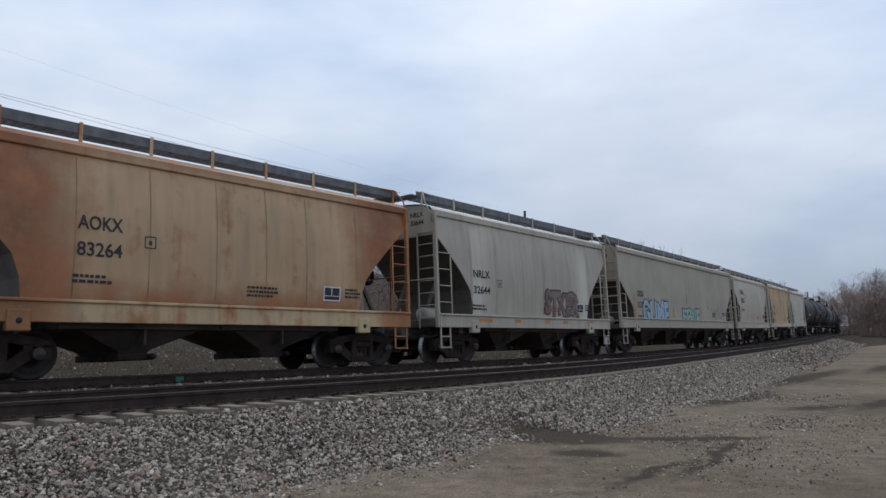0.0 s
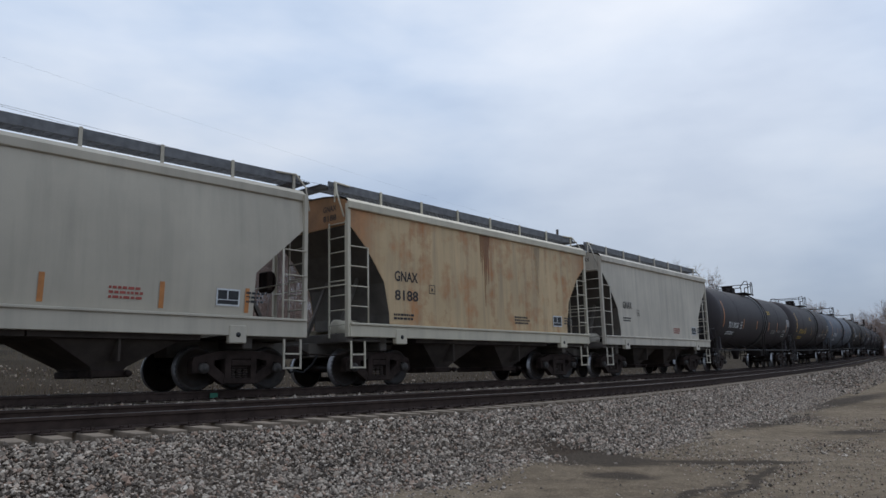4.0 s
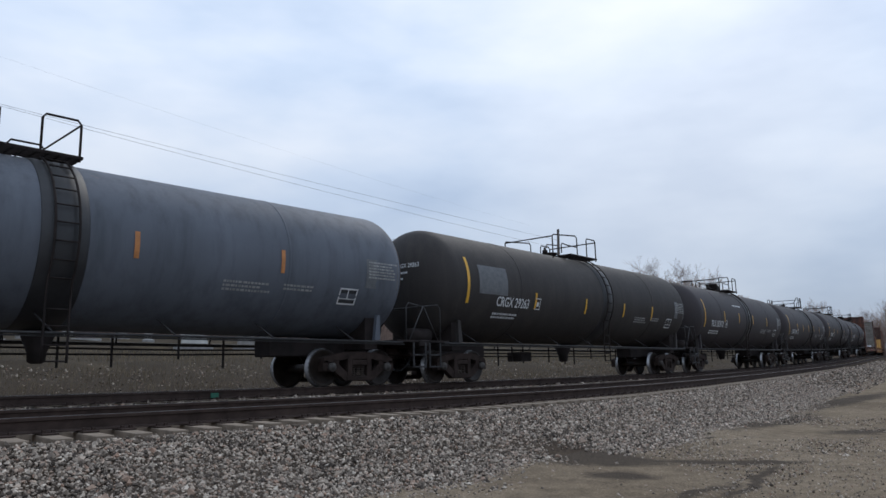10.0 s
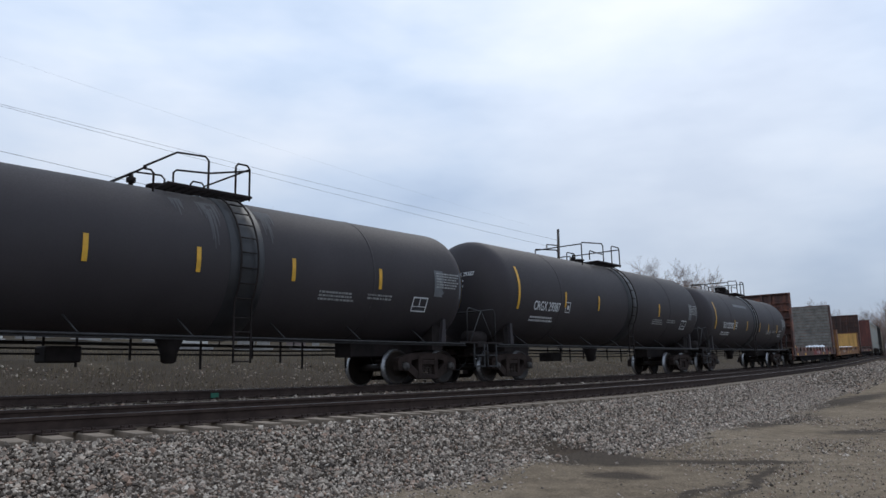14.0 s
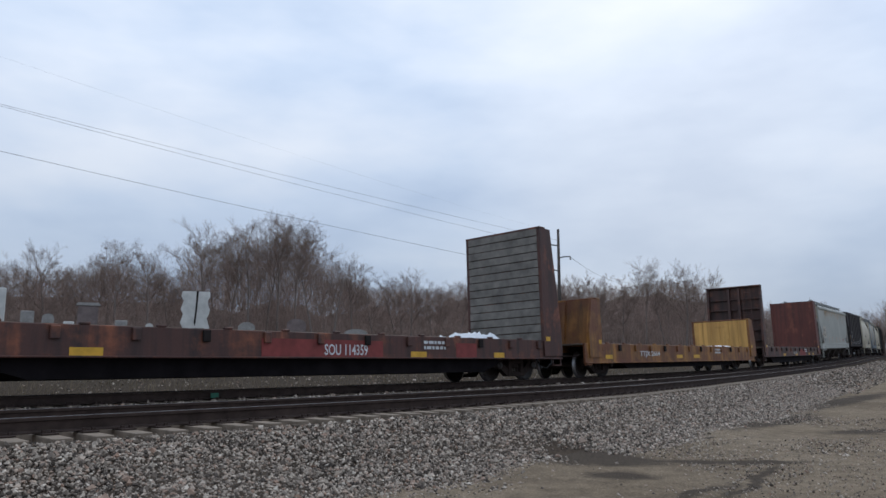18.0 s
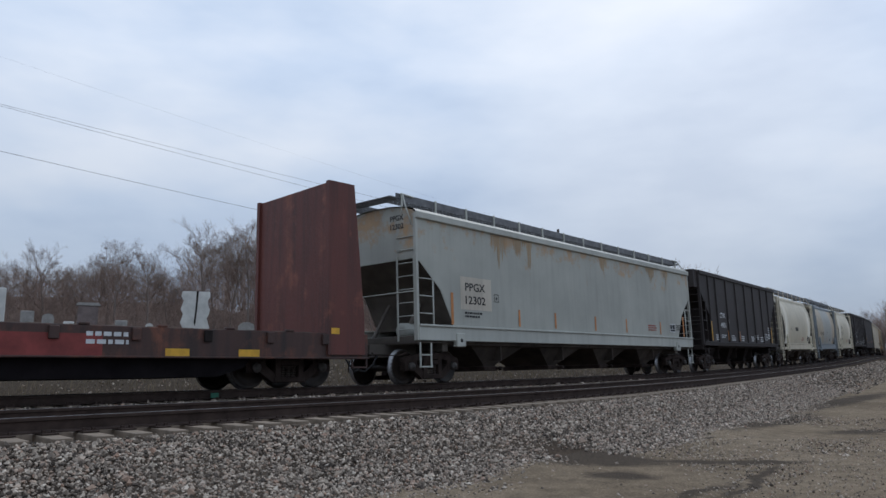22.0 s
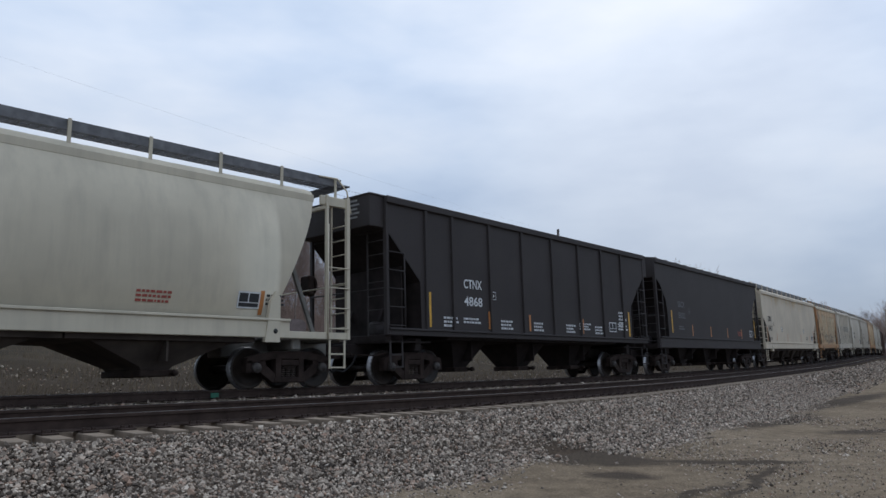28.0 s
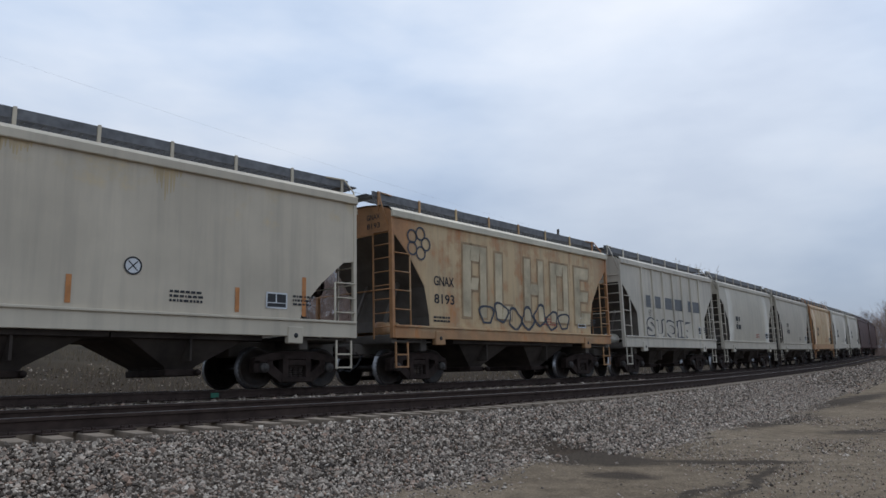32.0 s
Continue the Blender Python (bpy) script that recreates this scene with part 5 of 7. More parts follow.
# ---- tracks ----
def rail_shape(centre, side, s0, s1, step, head):
    """One rail swept along the line: foot, web and head, or the bright running band alone."""
    full = [(-0.07, -0.172), (-0.07, -0.160), (-0.012, -0.140), (-0.012, -0.045), (-0.036, -0.036), (-0.036, -0.004), (-0.026, 0.0), (0.026, 0.0), (0.036, -0.004), (0.036, -0.036), (0.012, -0.045), (0.012, -0.140), (0.07, -0.160), (0.07, -0.172)]
    band = [(-0.027, 0.003), (0.027, 0.003)]
    prof = band if head else full
    return [(centre + side * 0.755 + n, h) for n, h in prof]


tie_sh = Shape()
tie_sh.box(-1.32, 1.38, -0.10, 0.10, -0.36, -0.185, 0.006)
tie_me = tie_sh.mesh("tie")
tie_me.materials.append(M["tie"])
plate_sh = Shape()
plate_sh.box(-0.19, 0.19, -0.09, 0.09, -0.186, -0.168, 0.004)
for py in (-0.05, 0.05):
    for px in (-0.11, 0.11):
        plate_sh.box(px - 0.018, px + 0.018, py - 0.018, py + 0.018, -0.170, -0.135)
plate_me = plate_sh.mesh("tie_plate")
plate_me.materials.append(M["rail_side"])
for name, centre, dz, cant in (("track_1", CB, 0.008, 0.0), ("track_2", CA, 0.0, 0.0)):
    tr = tagged(new(name), "railway track of steel rails on weathered wooden ties", "track", kind="structure")
    for side in (-1, 1):
        zz = dz - (CANT * 1.5 if (name == "track_2" and side < 0) else 0.0)
        for nm, head, mt in (("rail", False, M["rail_side"]), ("rail_head", True, M["rail_top"])):
            ob = strip(nm, [(n, h + zz) for n, h in rail_shape(centre, side, 0, 0, 0, head)], -60, 240, 1.0, mt, tr, 0.0, 1.0 if name == "track_1" else None)
            if head:
                ob["label"] = "worn bright top of the rail"
    k = 0
    s = -14.0
    while s < (60 if name == "track_1" else 40):
        x, y, z, a = rail_frame(s)
        near = float(drift(s)) if name == "track_1" else 0.0
        p = at_line(s, centre + near, dz)
        rnd = 0.012 * math.sin(k * 12.9898)
        ob = part("tie", tie_me, None, tr, "", Matrix.Translation((p.x, p.y, p.z + 0.5 * rnd)) @ pose(0, 0, 0, 0, 0, -math.degrees(a) + 60 * rnd))
        for side in (-1, 1):
            q = at_line(s, centre + near + side * 0.755, dz)
            part("tie_plate", plate_me, None, tr, "", Matrix.Translation(q) @ pose(0, 0, 0, 0, 0, -math.degrees(a)))
        s += 0.42 if name == "track_1" else 0.5
        k += 1
tag = Shape()
tag.box(-0.09, 0.09, -0.01, 0.01, -0.05, 0.05, 0.004)
p = at_line(7.9, CA + 0.86, -0.10)
tg = tagged(new("rail_tag", tag.mesh("rail_tag")), "small green tag on the web of the rail", "tag")
tg.data.materials.append(M["green"])
tg.matrix_basis = Matrix.Translation(p) @ pose(0, 0, 0, 0, 0, 45)

# ---- shared truck meshes ----
wheel_me, side_me, spring_me, bolster_me = wheelset_mesh(), sideframe_mesh(), spring_mesh(), bolster_mesh()
cap_me = cap_mesh()
cap_neg_me = cap_me.copy()
cap_neg_me.transform(Matrix.Rotation(math.pi, 4, "Z"))
wheel_me.materials.append(M["wheel"])

# ---- the train ----
GAPS = (2.1, 15.0, 27.55, 47.5, 60.25, 72.85, 85.25, 103.26, 121.1, 139.6, 158.2, 176.3, 194.5, 212.3, 230.2, 251.9, 273.75, 295.5, 316.35, 332.1,
        346.2, 358.95, 373.0, 389.2, 405.85, 425.2, 437.9, 449.5, 461.8, 474.3, 486.5, 498.7, 511.0, 528.0, 545.0)
LENGTHS = [b - a for a, b in zip(GAPS, GAPS[1:])]
CENTRES = [(a + b) / 2 for a, b in zip(GAPS, GAPS[1:])]
CARS = {}
p_rust = paint("tan_rusted_paint", (0.53, 0.345, 0.19), (0.27, 0.095, 0.033), 0.6, 1.0, stains=(("Z", 2.9, 1.2, 0.9), ("X", 1.4, 4.9, 0.95), ("X", -0.8, -4.2, 0.9), ("Z", 3.6, 4.6, 0.85)))
p_creamrust = paint("rusty_cream_paint", (0.56, 0.40, 0.22), (0.30, 0.11, 0.035), 0.7, 1.0, stains=(("X", -1.5, -4.0, 0.9), ("X", 3.0, 5.5, 0.9)))
p_rustrun = paint("run_rust", (0.40, 0.285, 0.165), (0.33, 0.19, 0.09), 0.7, 1.0)
p_bluegrey = paint("blue_grey_paint", (0.20, 0.23, 0.25), amount=0.15)
p_creamlong = paint("pale_cream_paint", (0.57, 0.49, 0.375), (0.45, 0.34, 0.18), 0.2, 0.7, stains=(("Z", -3.0, 8.0, 0.6),), edge=(0.48, 0.58))
p_grey1 = paint("faded_grey_paint", (0.455, 0.402, 0.32), amount=0.15)
p_grey2 = paint("dusty_grey_paint", (0.395, 0.338, 0.262), amount=0.08, streak=0.7)
p_grey3 = paint("light_grey_paint", (0.48, 0.428, 0.34), amount=0.08, streak=0.6)
p_tan = paint("tan_yellow_paint", (0.56, 0.40, 0.22), (0.34, 0.15, 0.055), 0.75, 1.3, stains=(("X", -3.2, -5.6, 0.85), ("X", 3.4, 5.8, 0.9), ("Z", 2.0, 1.3, 0.7)))
p_dust = paint("pale_dust_run", (0.085, 0.083, 0.085), amount=0.0, rough=0.8, grime=0.3)
p_ochre = paint("pale_ochre_stain", (0.56, 0.43, 0.255), (0.5, 0.34, 0.17), 0.6, 1.0)
p_rustdark = paint("dark_run_rust", (0.27, 0.13, 0.05), (0.2, 0.07, 0.03), 0.8, 1.2)
p_white = paint("off_white_paint", (0.55, 0.495, 0.405), amount=0.15)
p_cream = paint("cream_paint", (0.57, 0.51, 0.39), amount=0.10, streak=0.6)
p_ppg = paint("pale_grey_paint", (0.39, 0.392, 0.346), (0.34, 0.19, 0.075), 0.2, 0.6, stains=(("Z", -3.0, 8.0, 0.75),), edge=(0.47, 0.56))
p_trim = paint("pale_grey_trim_paint", (0.43, 0.435, 0.39), amount=0.12, streak=0.6)
p_creamtrim = paint("pale_cream_trim_paint", (0.57, 0.495, 0.38), amount=0.1, streak=0.6)
p_blackh = paint("black_hopper_paint", (0.047, 0.040, 0.039), amount=0.08, rough=0.65, dirt=(0.05, 0.045, 0.04), grime=0.4, gloss=0.25)
p_steel = paint("worn_steel_grey_paint", (0.37, 0.375, 0.35), (0.42, 0.32, 0.19), 0.4, 0.8, stains=(("X", 2.2, 3.6, 0.7), ("X", -0.4, -2.2, 0.6)))
p_maroon = paint("dark_maroon_paint", (0.09, 0.045, 0.04), amount=0.3)
p_tank = paint("black_tank_paint", (0.048, 0.041, 0.043), amount=0.05, rough=0.62, dirt=(0.05, 0.045, 0.042), grime=0.35, gloss=0.25)
p_tank_blue = paint("blue_grey_tank_paint", (0.122, 0.134, 0.158), amount=0.05, rough=0.6, dirt=(0.04, 0.045, 0.05), grime=0.5, gloss=0.25)
p_tank_brown = paint("dusty_brown_tank_paint", (0.042, 0.037, 0.035), amount=0.08, rough=0.65, dirt=(0.07, 0.06, 0.052), grime=0.5, gloss=0.25)
p_redflat = paint("oxide_red_paint", (0.085, 0.034, 0.025), (0.19, 0.062, 0.03), 0.7, 1.3, dirt=(0.022, 0.016, 0.014), grime=0.75)
p_brownflat = paint("dark_brown_paint", (0.062, 0.029, 0.022), (0.15, 0.052, 0.028), 0.7, 1.3, dirt=(0.02, 0.015, 0.013), grime=0.75)
p_yellow = paint("rusty_yellow_paint", (0.37, 0.165, 0.037), (0.13, 0.045, 0.018), 1.0, 1.3, dirt=(0.05, 0.03, 0.018), grime=0.7)
p_rustsheet = paint("rusty_orange_sheet_paint", (0.24, 0.105, 0.028), (0.11, 0.04, 0.018), 0.9, 1.3, dirt=(0.04, 0.024, 0.016), grime=0.7)
p_redsheet = paint("brick_red_paint", (0.13, 0.036, 0.026), (0.19, 0.06, 0.035), 0.6, 1.2, dirt=(0.035, 0.018, 0.015), grime=0.6)
red_patch = plain("red_stencil_patch", (0.22, 0.042, 0.036), 0.7, 0, 0.3, 3, 0)


def simple(i):
    """A car's index and its length over the couplers."""
    return i, LENGTHS[i]


def graffiti(car, text, x, z, w, h, side, fill, edge):
    """Fat sprayed letters: a dark outline with a lighter fill over it, the outline thrown a little to one side."""
    for nm, bold, lift, mt, g in (("graffiti_outline", 0.085, 0.010, edge, 0.06), ("graffiti", 0.045, 0.016, fill, 0.0)):
        me = letters(text, 1.0, bold)
        xs, ys = [v.co.x for v in me.vertices], [v.co.y for v in me.vertices]
        x0, x1, y0, y1 = min(xs), max(xs), min(ys), max(ys)
        for v in me.vertices:
            u, q = (v.co.x - x0) / (x1 - x0), (v.co.y - y0) / (y1 - y0)
            v.co = (-g + u * (w + 2 * g), -g + q * (h + 2 * g) + 0.07 * h * math.sin(u * 19), 0)
        part(nm, on_side(me, x, z, side, lift), mt, car)


def scribble(car, x0, x1, z, h, side, mat, seed, w=0.03):
    """A sprayed line that loops and zigzags along the side."""
    r = random.Random(seed)
    pts = []
    n = int((x1 - x0) / 0.09)
    for k in range(n + 1):
        u = k / n
        pts.append(Vector(((x1 - x0) * u + 0.10 * math.sin(u * 31 + seed), h * (0.5 + 0.45 * math.sin(u * 23 + 2 * math.sin(u * 9 + seed)) * r.uniform(0.7, 1.0)), 0)))
    sh = Shape()
    for p, q in zip(pts, pts[1:]):
        d = (q - p).normalized() * w / 2
        o = Vector((-d.y, d.x, 0))
        sh.add([p - o, q - o, q + o, p + o], [(0, 1, 2, 3)])
    part("spray_scribble", on_side(sh, x0, z, side, 0.013), mat, car, "thin sprayed scribble")


def warning_disc(car, x, z, side):
    """A small white disc with a black rim and cross."""
    for nm, r0, r1, mt, lift in (("warning_disc", 0.0, 0.17, M["ink_white"], 0.010), ("disc_rim", 0.145, 0.18, M["ink_black"], 0.013)):
        sh = Shape()
        for k in range(16):
            t, u = 2 * math.pi * k / 16, 2 * math.pi * (k + 1) / 16
            sh.add([(r0 * math.cos(t), r0 * math.sin(t), 0), (r1 * math.cos(t), r1 * math.sin(t), 0), (r1 * math.cos(u), r1 * math.sin(u), 0), (r0 * math.cos(u), r0 * math.sin(u), 0)], [(0, 1, 2, 3)])
        part(nm, on_side(sh, x, z, side, lift), mt, car)
    sh = Shape()
    for d in (-1, 1):
        sh.add([(-0.1, -0.085 * d, 0), (-0.085, -0.1 * d, 0), (0.1, 0.085 * d, 0), (0.085, 0.1 * d, 0)], [(0, 1, 2, 3)])
    part("disc_cross", on_side(sh, x, z, side, 0.014), M["ink_black"], car)


def rust_run(car, x, z0, z1, w, side, mat=None):
    """A rust stain that has run down from the roof in a cluster of streaks of uneven length."""
    sh = Shape()
    r = random.Random(round(x * 10) + 80)
    n = max(4, int(w / 0.055))
    for k in range(n):
        u = (k + 0.5) / n * 2 - 1
        drop = (z1 - z0) * max(0.12, (1 - 0.75 * abs(u)) * r.uniform(0.35, 1.0))
        c, h = u * w / 2 + r.uniform(-0.02, 0.02), r.uniform(0.022, 0.05)
        for i in range(5):
            a0, a1 = i / 5, (i + 1) / 5
            h0, h1 = h * (0.25 + 0.75 * a0), h * (0.25 + 0.75 * a1)
            b0, b1 = z1 - z0 - drop * (1 - a0), z1 - z0 - drop * (1 - a1)
            sh.add([(c - h0, b0, 0), (c + h0, b0, 0), (c + h1, b1, 0), (c - h1, b1, 0)], [(0, 1, 2, 3)])
    part("rust_stain", on_side(sh, x, z0, side, 0.006), mat or p_rustrun, car)


sp_blue, sp_dark = plain("spray_blue", (0.32, 0.45, 0.54), 0.6, 0, 0.25, 2, 0), plain("spray_dark", (0.05, 0.055, 0.07), 0.6, 0, 0.2, 3, 0)
sp_green, sp_brown = plain("spray_green", (0.30, 0.42, 0.37), 0.6, 0, 0.25, 2, 0), plain("spray_brown", (0.16, 0.10, 0.085), 0.6, 0, 0.3, 2, 0)
sp_pale = plain("spray_pale", (0.50, 0.41, 0.27), 0.7, 0, 0.35, 1.2, 0)
sp_tan = plain("spray_tan", (0.33, 0.225, 0.125), 0.7, 0, 0.3, 2, 0)
sp_ash, sp_wine = plain("spray_ash", (0.20, 0.155, 0.14), 0.7, 0, 0.35, 2, 0), plain("spray_wine", (0.12, 0.05, 0.05), 0.7, 0, 0.3, 2, 0)
seam_soft = plain("soft_grey_seam", (0.30, 0.28, 0.24), 0.8, 0, 0.4, 2, 0)

ROUND_END = ((0, 3.75), (0.3, 3.48), (0.75, 3.08), (1.2, 2.65), (1.6, 2.2), (1.75, 1.8), (1.8, 1.40))
LOW_END = ((0, 3.1), (0.15, 3.1), (1.4, 2.1), (1.5, 1.9), (1.55, 1.52))
STEP_END = ((0, 3.65), (1.3, 2.5), (1.33, 1.52))
STEEL_END = ((0, 4.35), (0.25, 3.8), (0.5, 3.1), (0.85, 2.2), (1.0, 1.5))
CAGE_END = ((0, 4.40), (0.55, 3.2), (1.1, 1.95), (1.25, 1.5))
BLACK_END = ((0, 3.95), (1.25, 2.7), (1.28, 1.42))
SRC_END = ((0, 4.1), (0.5, 3.8), (1.0, 3.2), (1.12, 2.7), (1.15, 1.55))
CRD_END = ((0, 3.0), (0.35, 2.95), (1.0, 2.4), (1.45, 1.9), (1.6, 1.52))
PPG_END = ((0, 3.35), (0.3, 3.1), (0.95, 2.55), (1.4, 1.75), (1.5, 1.55))
car, side = covered_hopper(*simple(0), "rust-streaked tan covered hopper car with curved sides", p_rust, 4.30, 0.10, 2, ROUND_END, marks=("AOKX", "83264"), mark_x=-3.13, mark_z=2.74, mark_w=0.86, sill_z=1.0, sill_mat=p_creamrust, roof_mat=p_rust, panel_x=2.8, seams=(-3.17, -1.71, -0.19, 1.1, 2.27, 3.9))
CARS[0] = car
car, side = covered_hopper(*simple(1), "faded grey covered hopper car with brown graffiti", p_grey1, 4.45, 0.10, 2, ROUND_END, marks=("NRLX", "32644"), mark_x=-3.85, mark_z=2.58, mark_w=0.9, mark_h=0.24, sill_z=1.02, seams=(-4.0, -2.6, -0.9, 0.45, 2.0, 3.2), seam_mat=seam_soft)
graffiti(car, "STKER", 0.55, 1.5, 2.6, 0.85, side, sp_ash, sp_wine)
scribble(car, 0.5, 3.3, 1.5, 0.95, side, sp_wine, 12, 0.05)
for x, w in ((-3.7, 0.75), (-1.65, 0.4), (0.35, 0.35), (1.7, 0.35), (3.6, 0.55)):
    sh = Shape()
    sh.add([(0, 0, 0), (w, 0, 0), (w, 0.10, 0), (0, 0.10, 0)], [(0, 1, 2, 3)])
    part("sill_patch", on_side(sh, x, 1.20, lambda x_, z_: -1.545, 0.008), M["reflector"], car)
CARS[1] = car
car, side = covered_hopper(*simple(2), "long dusty grey covered hopper car with blue and green graffiti", p_grey2, 4.50, 0.0, 4, LOW_END, marks=("CRDX", "15373"), mark_x=-7.3, mark_z=2.5, mark_w=0.84, orange=(-2.33, 2.54, 8.0), sill_z=1.10)
stripe(car, -7.75, 1.55, 2.55, 0.11, side, M["reflector"])
graffiti(car, "GUME", -6.7, 1.22, 3.6, 1.15, side, sp_blue, sp_dark)
graffiti(car, "EERIE", -0.85, 1.25, 3.0, 0.85, side, sp_green, sp_dark)
scribble(car, 4.3, 7.3, 1.55, 0.75, side, sp_brown, 3)
scribble(car, 0.05, 0.16, 2.2, 1.5, side, sp_dark, 5, 0.05)
warning_disc(car, -3.35, 2.35, side)
warning_disc(car, 4.03, 2.42, side)
CARS[2] = car
car, side = covered_hopper(*simple(3), "light grey covered hopper car with orange stripes", p_grey3, 4.45, 0.10, 2, STEP_END, marks=("GNAX", "2823"), mark_x=-3.9, mark_z=3.39, mark_w=1.1, mark_h=0.33, mark_step=0.57, orange=(-2.1, 0.1, 2.3, 4.2), sill_z=1.12)
stripe(car, -4.22, 1.6, 2.55, 0.11, side, M["reflector"])
CARS[3] = car
car, side = covered_hopper(*simple(4), "short rust-stained tan covered hopper car", p_tan, 4.48, 0.0, 2, BOX_END, marks=("GNAX", "8188"), mark_x=-4.1, mark_z=2.66, mark_w=0.88, roof_mat=p_cream, sill_mat=p_cream, sill_z=1.18)
rust_run(car, -0.2, 1.55, 4.34, 0.45, side, p_rustdark)
rust_run(car, 2.6, 2.2, 4.34, 0.35, side)
CARS[4] = car
car, side = covered_hopper(*simple(5), "short off-white covered hopper car", p_white, 4.45, 0.0, 2, BOX_END, marks=("GNAX",), mark_x=-3.9, mark_z=2.6, mark_w=0.8, sill_z=1.18)
CARS[5] = car
T_OFF = {6: 0.20, 7: 0.37, 8: -0.83, 9: 0.10, 10: -0.60, 11: 0.25, 12: 0.05, 13: -0.57}
CARS[6], side = tank_car(*simple(6), "black tank car with white lettering", p_tank, T_OFF[6], "TILX 290260", mark_x=-6.43, dome="tall", stripes=(-3.63, -0.75, 2.10, 4.27, 6.80), stripe_mat=M["reflector"])
write_bars(CARS[6], 2.0, 3.35, 1.0, 2, 0.07, side, M["ink_yellow"], 606)
CARS[7], side = tank_car(*simple(7), "black tank car with yellow lettering", p_tank, T_OFF[7], "UTLX 673671", M["ink_yellow"], mark_x=-6.14, mark_w=2.0, dome="tall", stripes=(-3.73, -0.93, 1.97, 4.57, 6.57), dia=3.34)
write_bars(CARS[7], -1.6, 3.45, 0.8, 2, 0.08, side, M["ink_yellow"], 607)
CARS[8], side = tank_car(*simple(8), "blue-grey tank car with orange stripes", p_tank_blue, T_OFF[8], "CRGX 29221", mark_x=-6.59, mark_w=1.65, stripes=(-4.13, -1.45, 1.27, 4.59), stripe_z=2.75, stripe_mat=M["reflector"])
CARS[9], side = tank_car(*simple(9), "dusty brown-black tank car with a grey patch", p_tank_brown, T_OFF[9], "CRGX 29263", mark_x=-6.18, mark_w=1.76, patch=(-7.10, -5.65, 2.55, 3.4, M["data_grey"]), stripes=(-4.09, -0.79, 2.21, 4.77))
CARS[10], side = tank_car(*simple(10), "black tank car with yellow stripes", p_tank, T_OFF[10], "TILX 252472", mark_x=-6.39, mark_w=1.96, dome="tall", stripes=(-4.27, -1.63, 1.14, 4.25), stripe_z=2.7, dia=3.05)
write_bars(CARS[10], -2.3, 3.36, 2.0, 1, 0.07, side, M["ink_white"], 610)
CARS[11], side = tank_car(*simple(11), "black tank car with blue bearing caps", p_tank, T_OFF[11], "CRGX 7809", mark_x=-6.54, mark_w=1.7, stripes=(-4.6, -2.35, -0.1, 2.25, 4.9), stripe_z=2.6, dia=2.98)
for x, z0, w in ((0.35, 2.7, 0.5), (-0.35, 3.2, 0.3), (1.75, 2.9, 0.45)):
    rust_run(CARS[11], x, z0, 4.0, w, side, p_dust)
CARS[12], side = tank_car(*simple(12), "black tank car with white numbers", p_tank, T_OFF[12], "CRGX 29387", mark_x=-6.31, mark_w=1.64, stripes=(-4.40, -2.00, 0.70, 3.40), stripe_z=2.6, dia=3.14)
CARS[13], side = tank_car(*simple(13), "black tank car with bold white lettering", p_tank, T_OFF[13], "TILX 252502", mark_x=-6.03, mark_w=1.86, dome="tall", stripes=(-4.04, -1.54, 1.20, 3.27, 5.40), stripe_z=2.32, patch=(-3.50, -0.95, 3.36, 3.50, M["data_grey"]), dia=2.95)
CARS[14], side = flat_car(*simple(14), "oxide red bulkhead flat car with grey planked bulkhead", p_redflat, (3.72, 3.72), (None, M["bulk_wood"]), marks="SOU 114359", mark_x=0.13, mark_w=1.35, patch=((-1.6, 3.6, red_patch), (-5.6, 0.6, M["reflector_yellow"]), (3.0, 0.6, M["reflector_yellow"]), (6.5, 0.5, M["reflector_yellow"]), (4.8, 0.9, red_patch), (-8.6, 0.5, M["reflector_yellow"])), end=(1.0, 1.16))
CARS[15], side = flat_car(*simple(15), "rusty yellow bulkhead flat car", p_yellow, (1.60, 1.55), (None, M["yellow_wood"]), marks="TTJX 2664", mark_x=-5.5, mark_w=2.0, patch=((-8.6, 0.6, M["reflector_yellow"]), (0.5, 0.8, M["reflector_yellow"]), (-1.6, 0.7, M["reflector_yellow"])), deck_z=1.20, sill_h=0.72, end=(1.4, 0.9))
CARS[16], side = flat_car(*simple(16), "dark brown bulkhead flat car with a brick red end", p_brownflat, (3.68, 3.68), (None, None), patch=((-4.0, 0.8, M["reflector_yellow"]), (0.0, 0.8, M["reflector_yellow"]), (5.0, 0.5, M["reflector_yellow"]), (6.6, 0.5, M["reflector_yellow"]), (1.6, 2.2, red_patch)), end=(1.62, 1.38), sheet_mat=(p_brownflat, p_redsheet), trim=0.65)
write_bars(CARS[16], -0.6, 0.76, 1.5, 1, 0.20, side, M["ink_dim"], 616)
car, side = covered_hopper(*simple(17), "long pale grey covered hopper car with rust streaks", p_ppg, 4.58, 0.0, 4, PPG_END, marks=("PPGX", "12302"), mark_x=-7.38, mark_z=2.59, mark_w=0.96, mark_h=0.24, mark_step=0.38, orange=(-4.69, -2.52, 0.28, 2.8, 6.0), sill_z=1.14, sill_mat=p_trim, roof_mat=p_trim, over=0.98)
patch_me = Shape()
patch_me.add([(0, 0, 0), (1.5, 0, 0), (1.5, 0.95, 0), (0, 0.95, 0)], [(0, 1, 2, 3)])
part("paint_patch", on_side(patch_me, -7.6, 2.05, side, 0.006), p_white, car, "paler repainted patch behind the lettering")
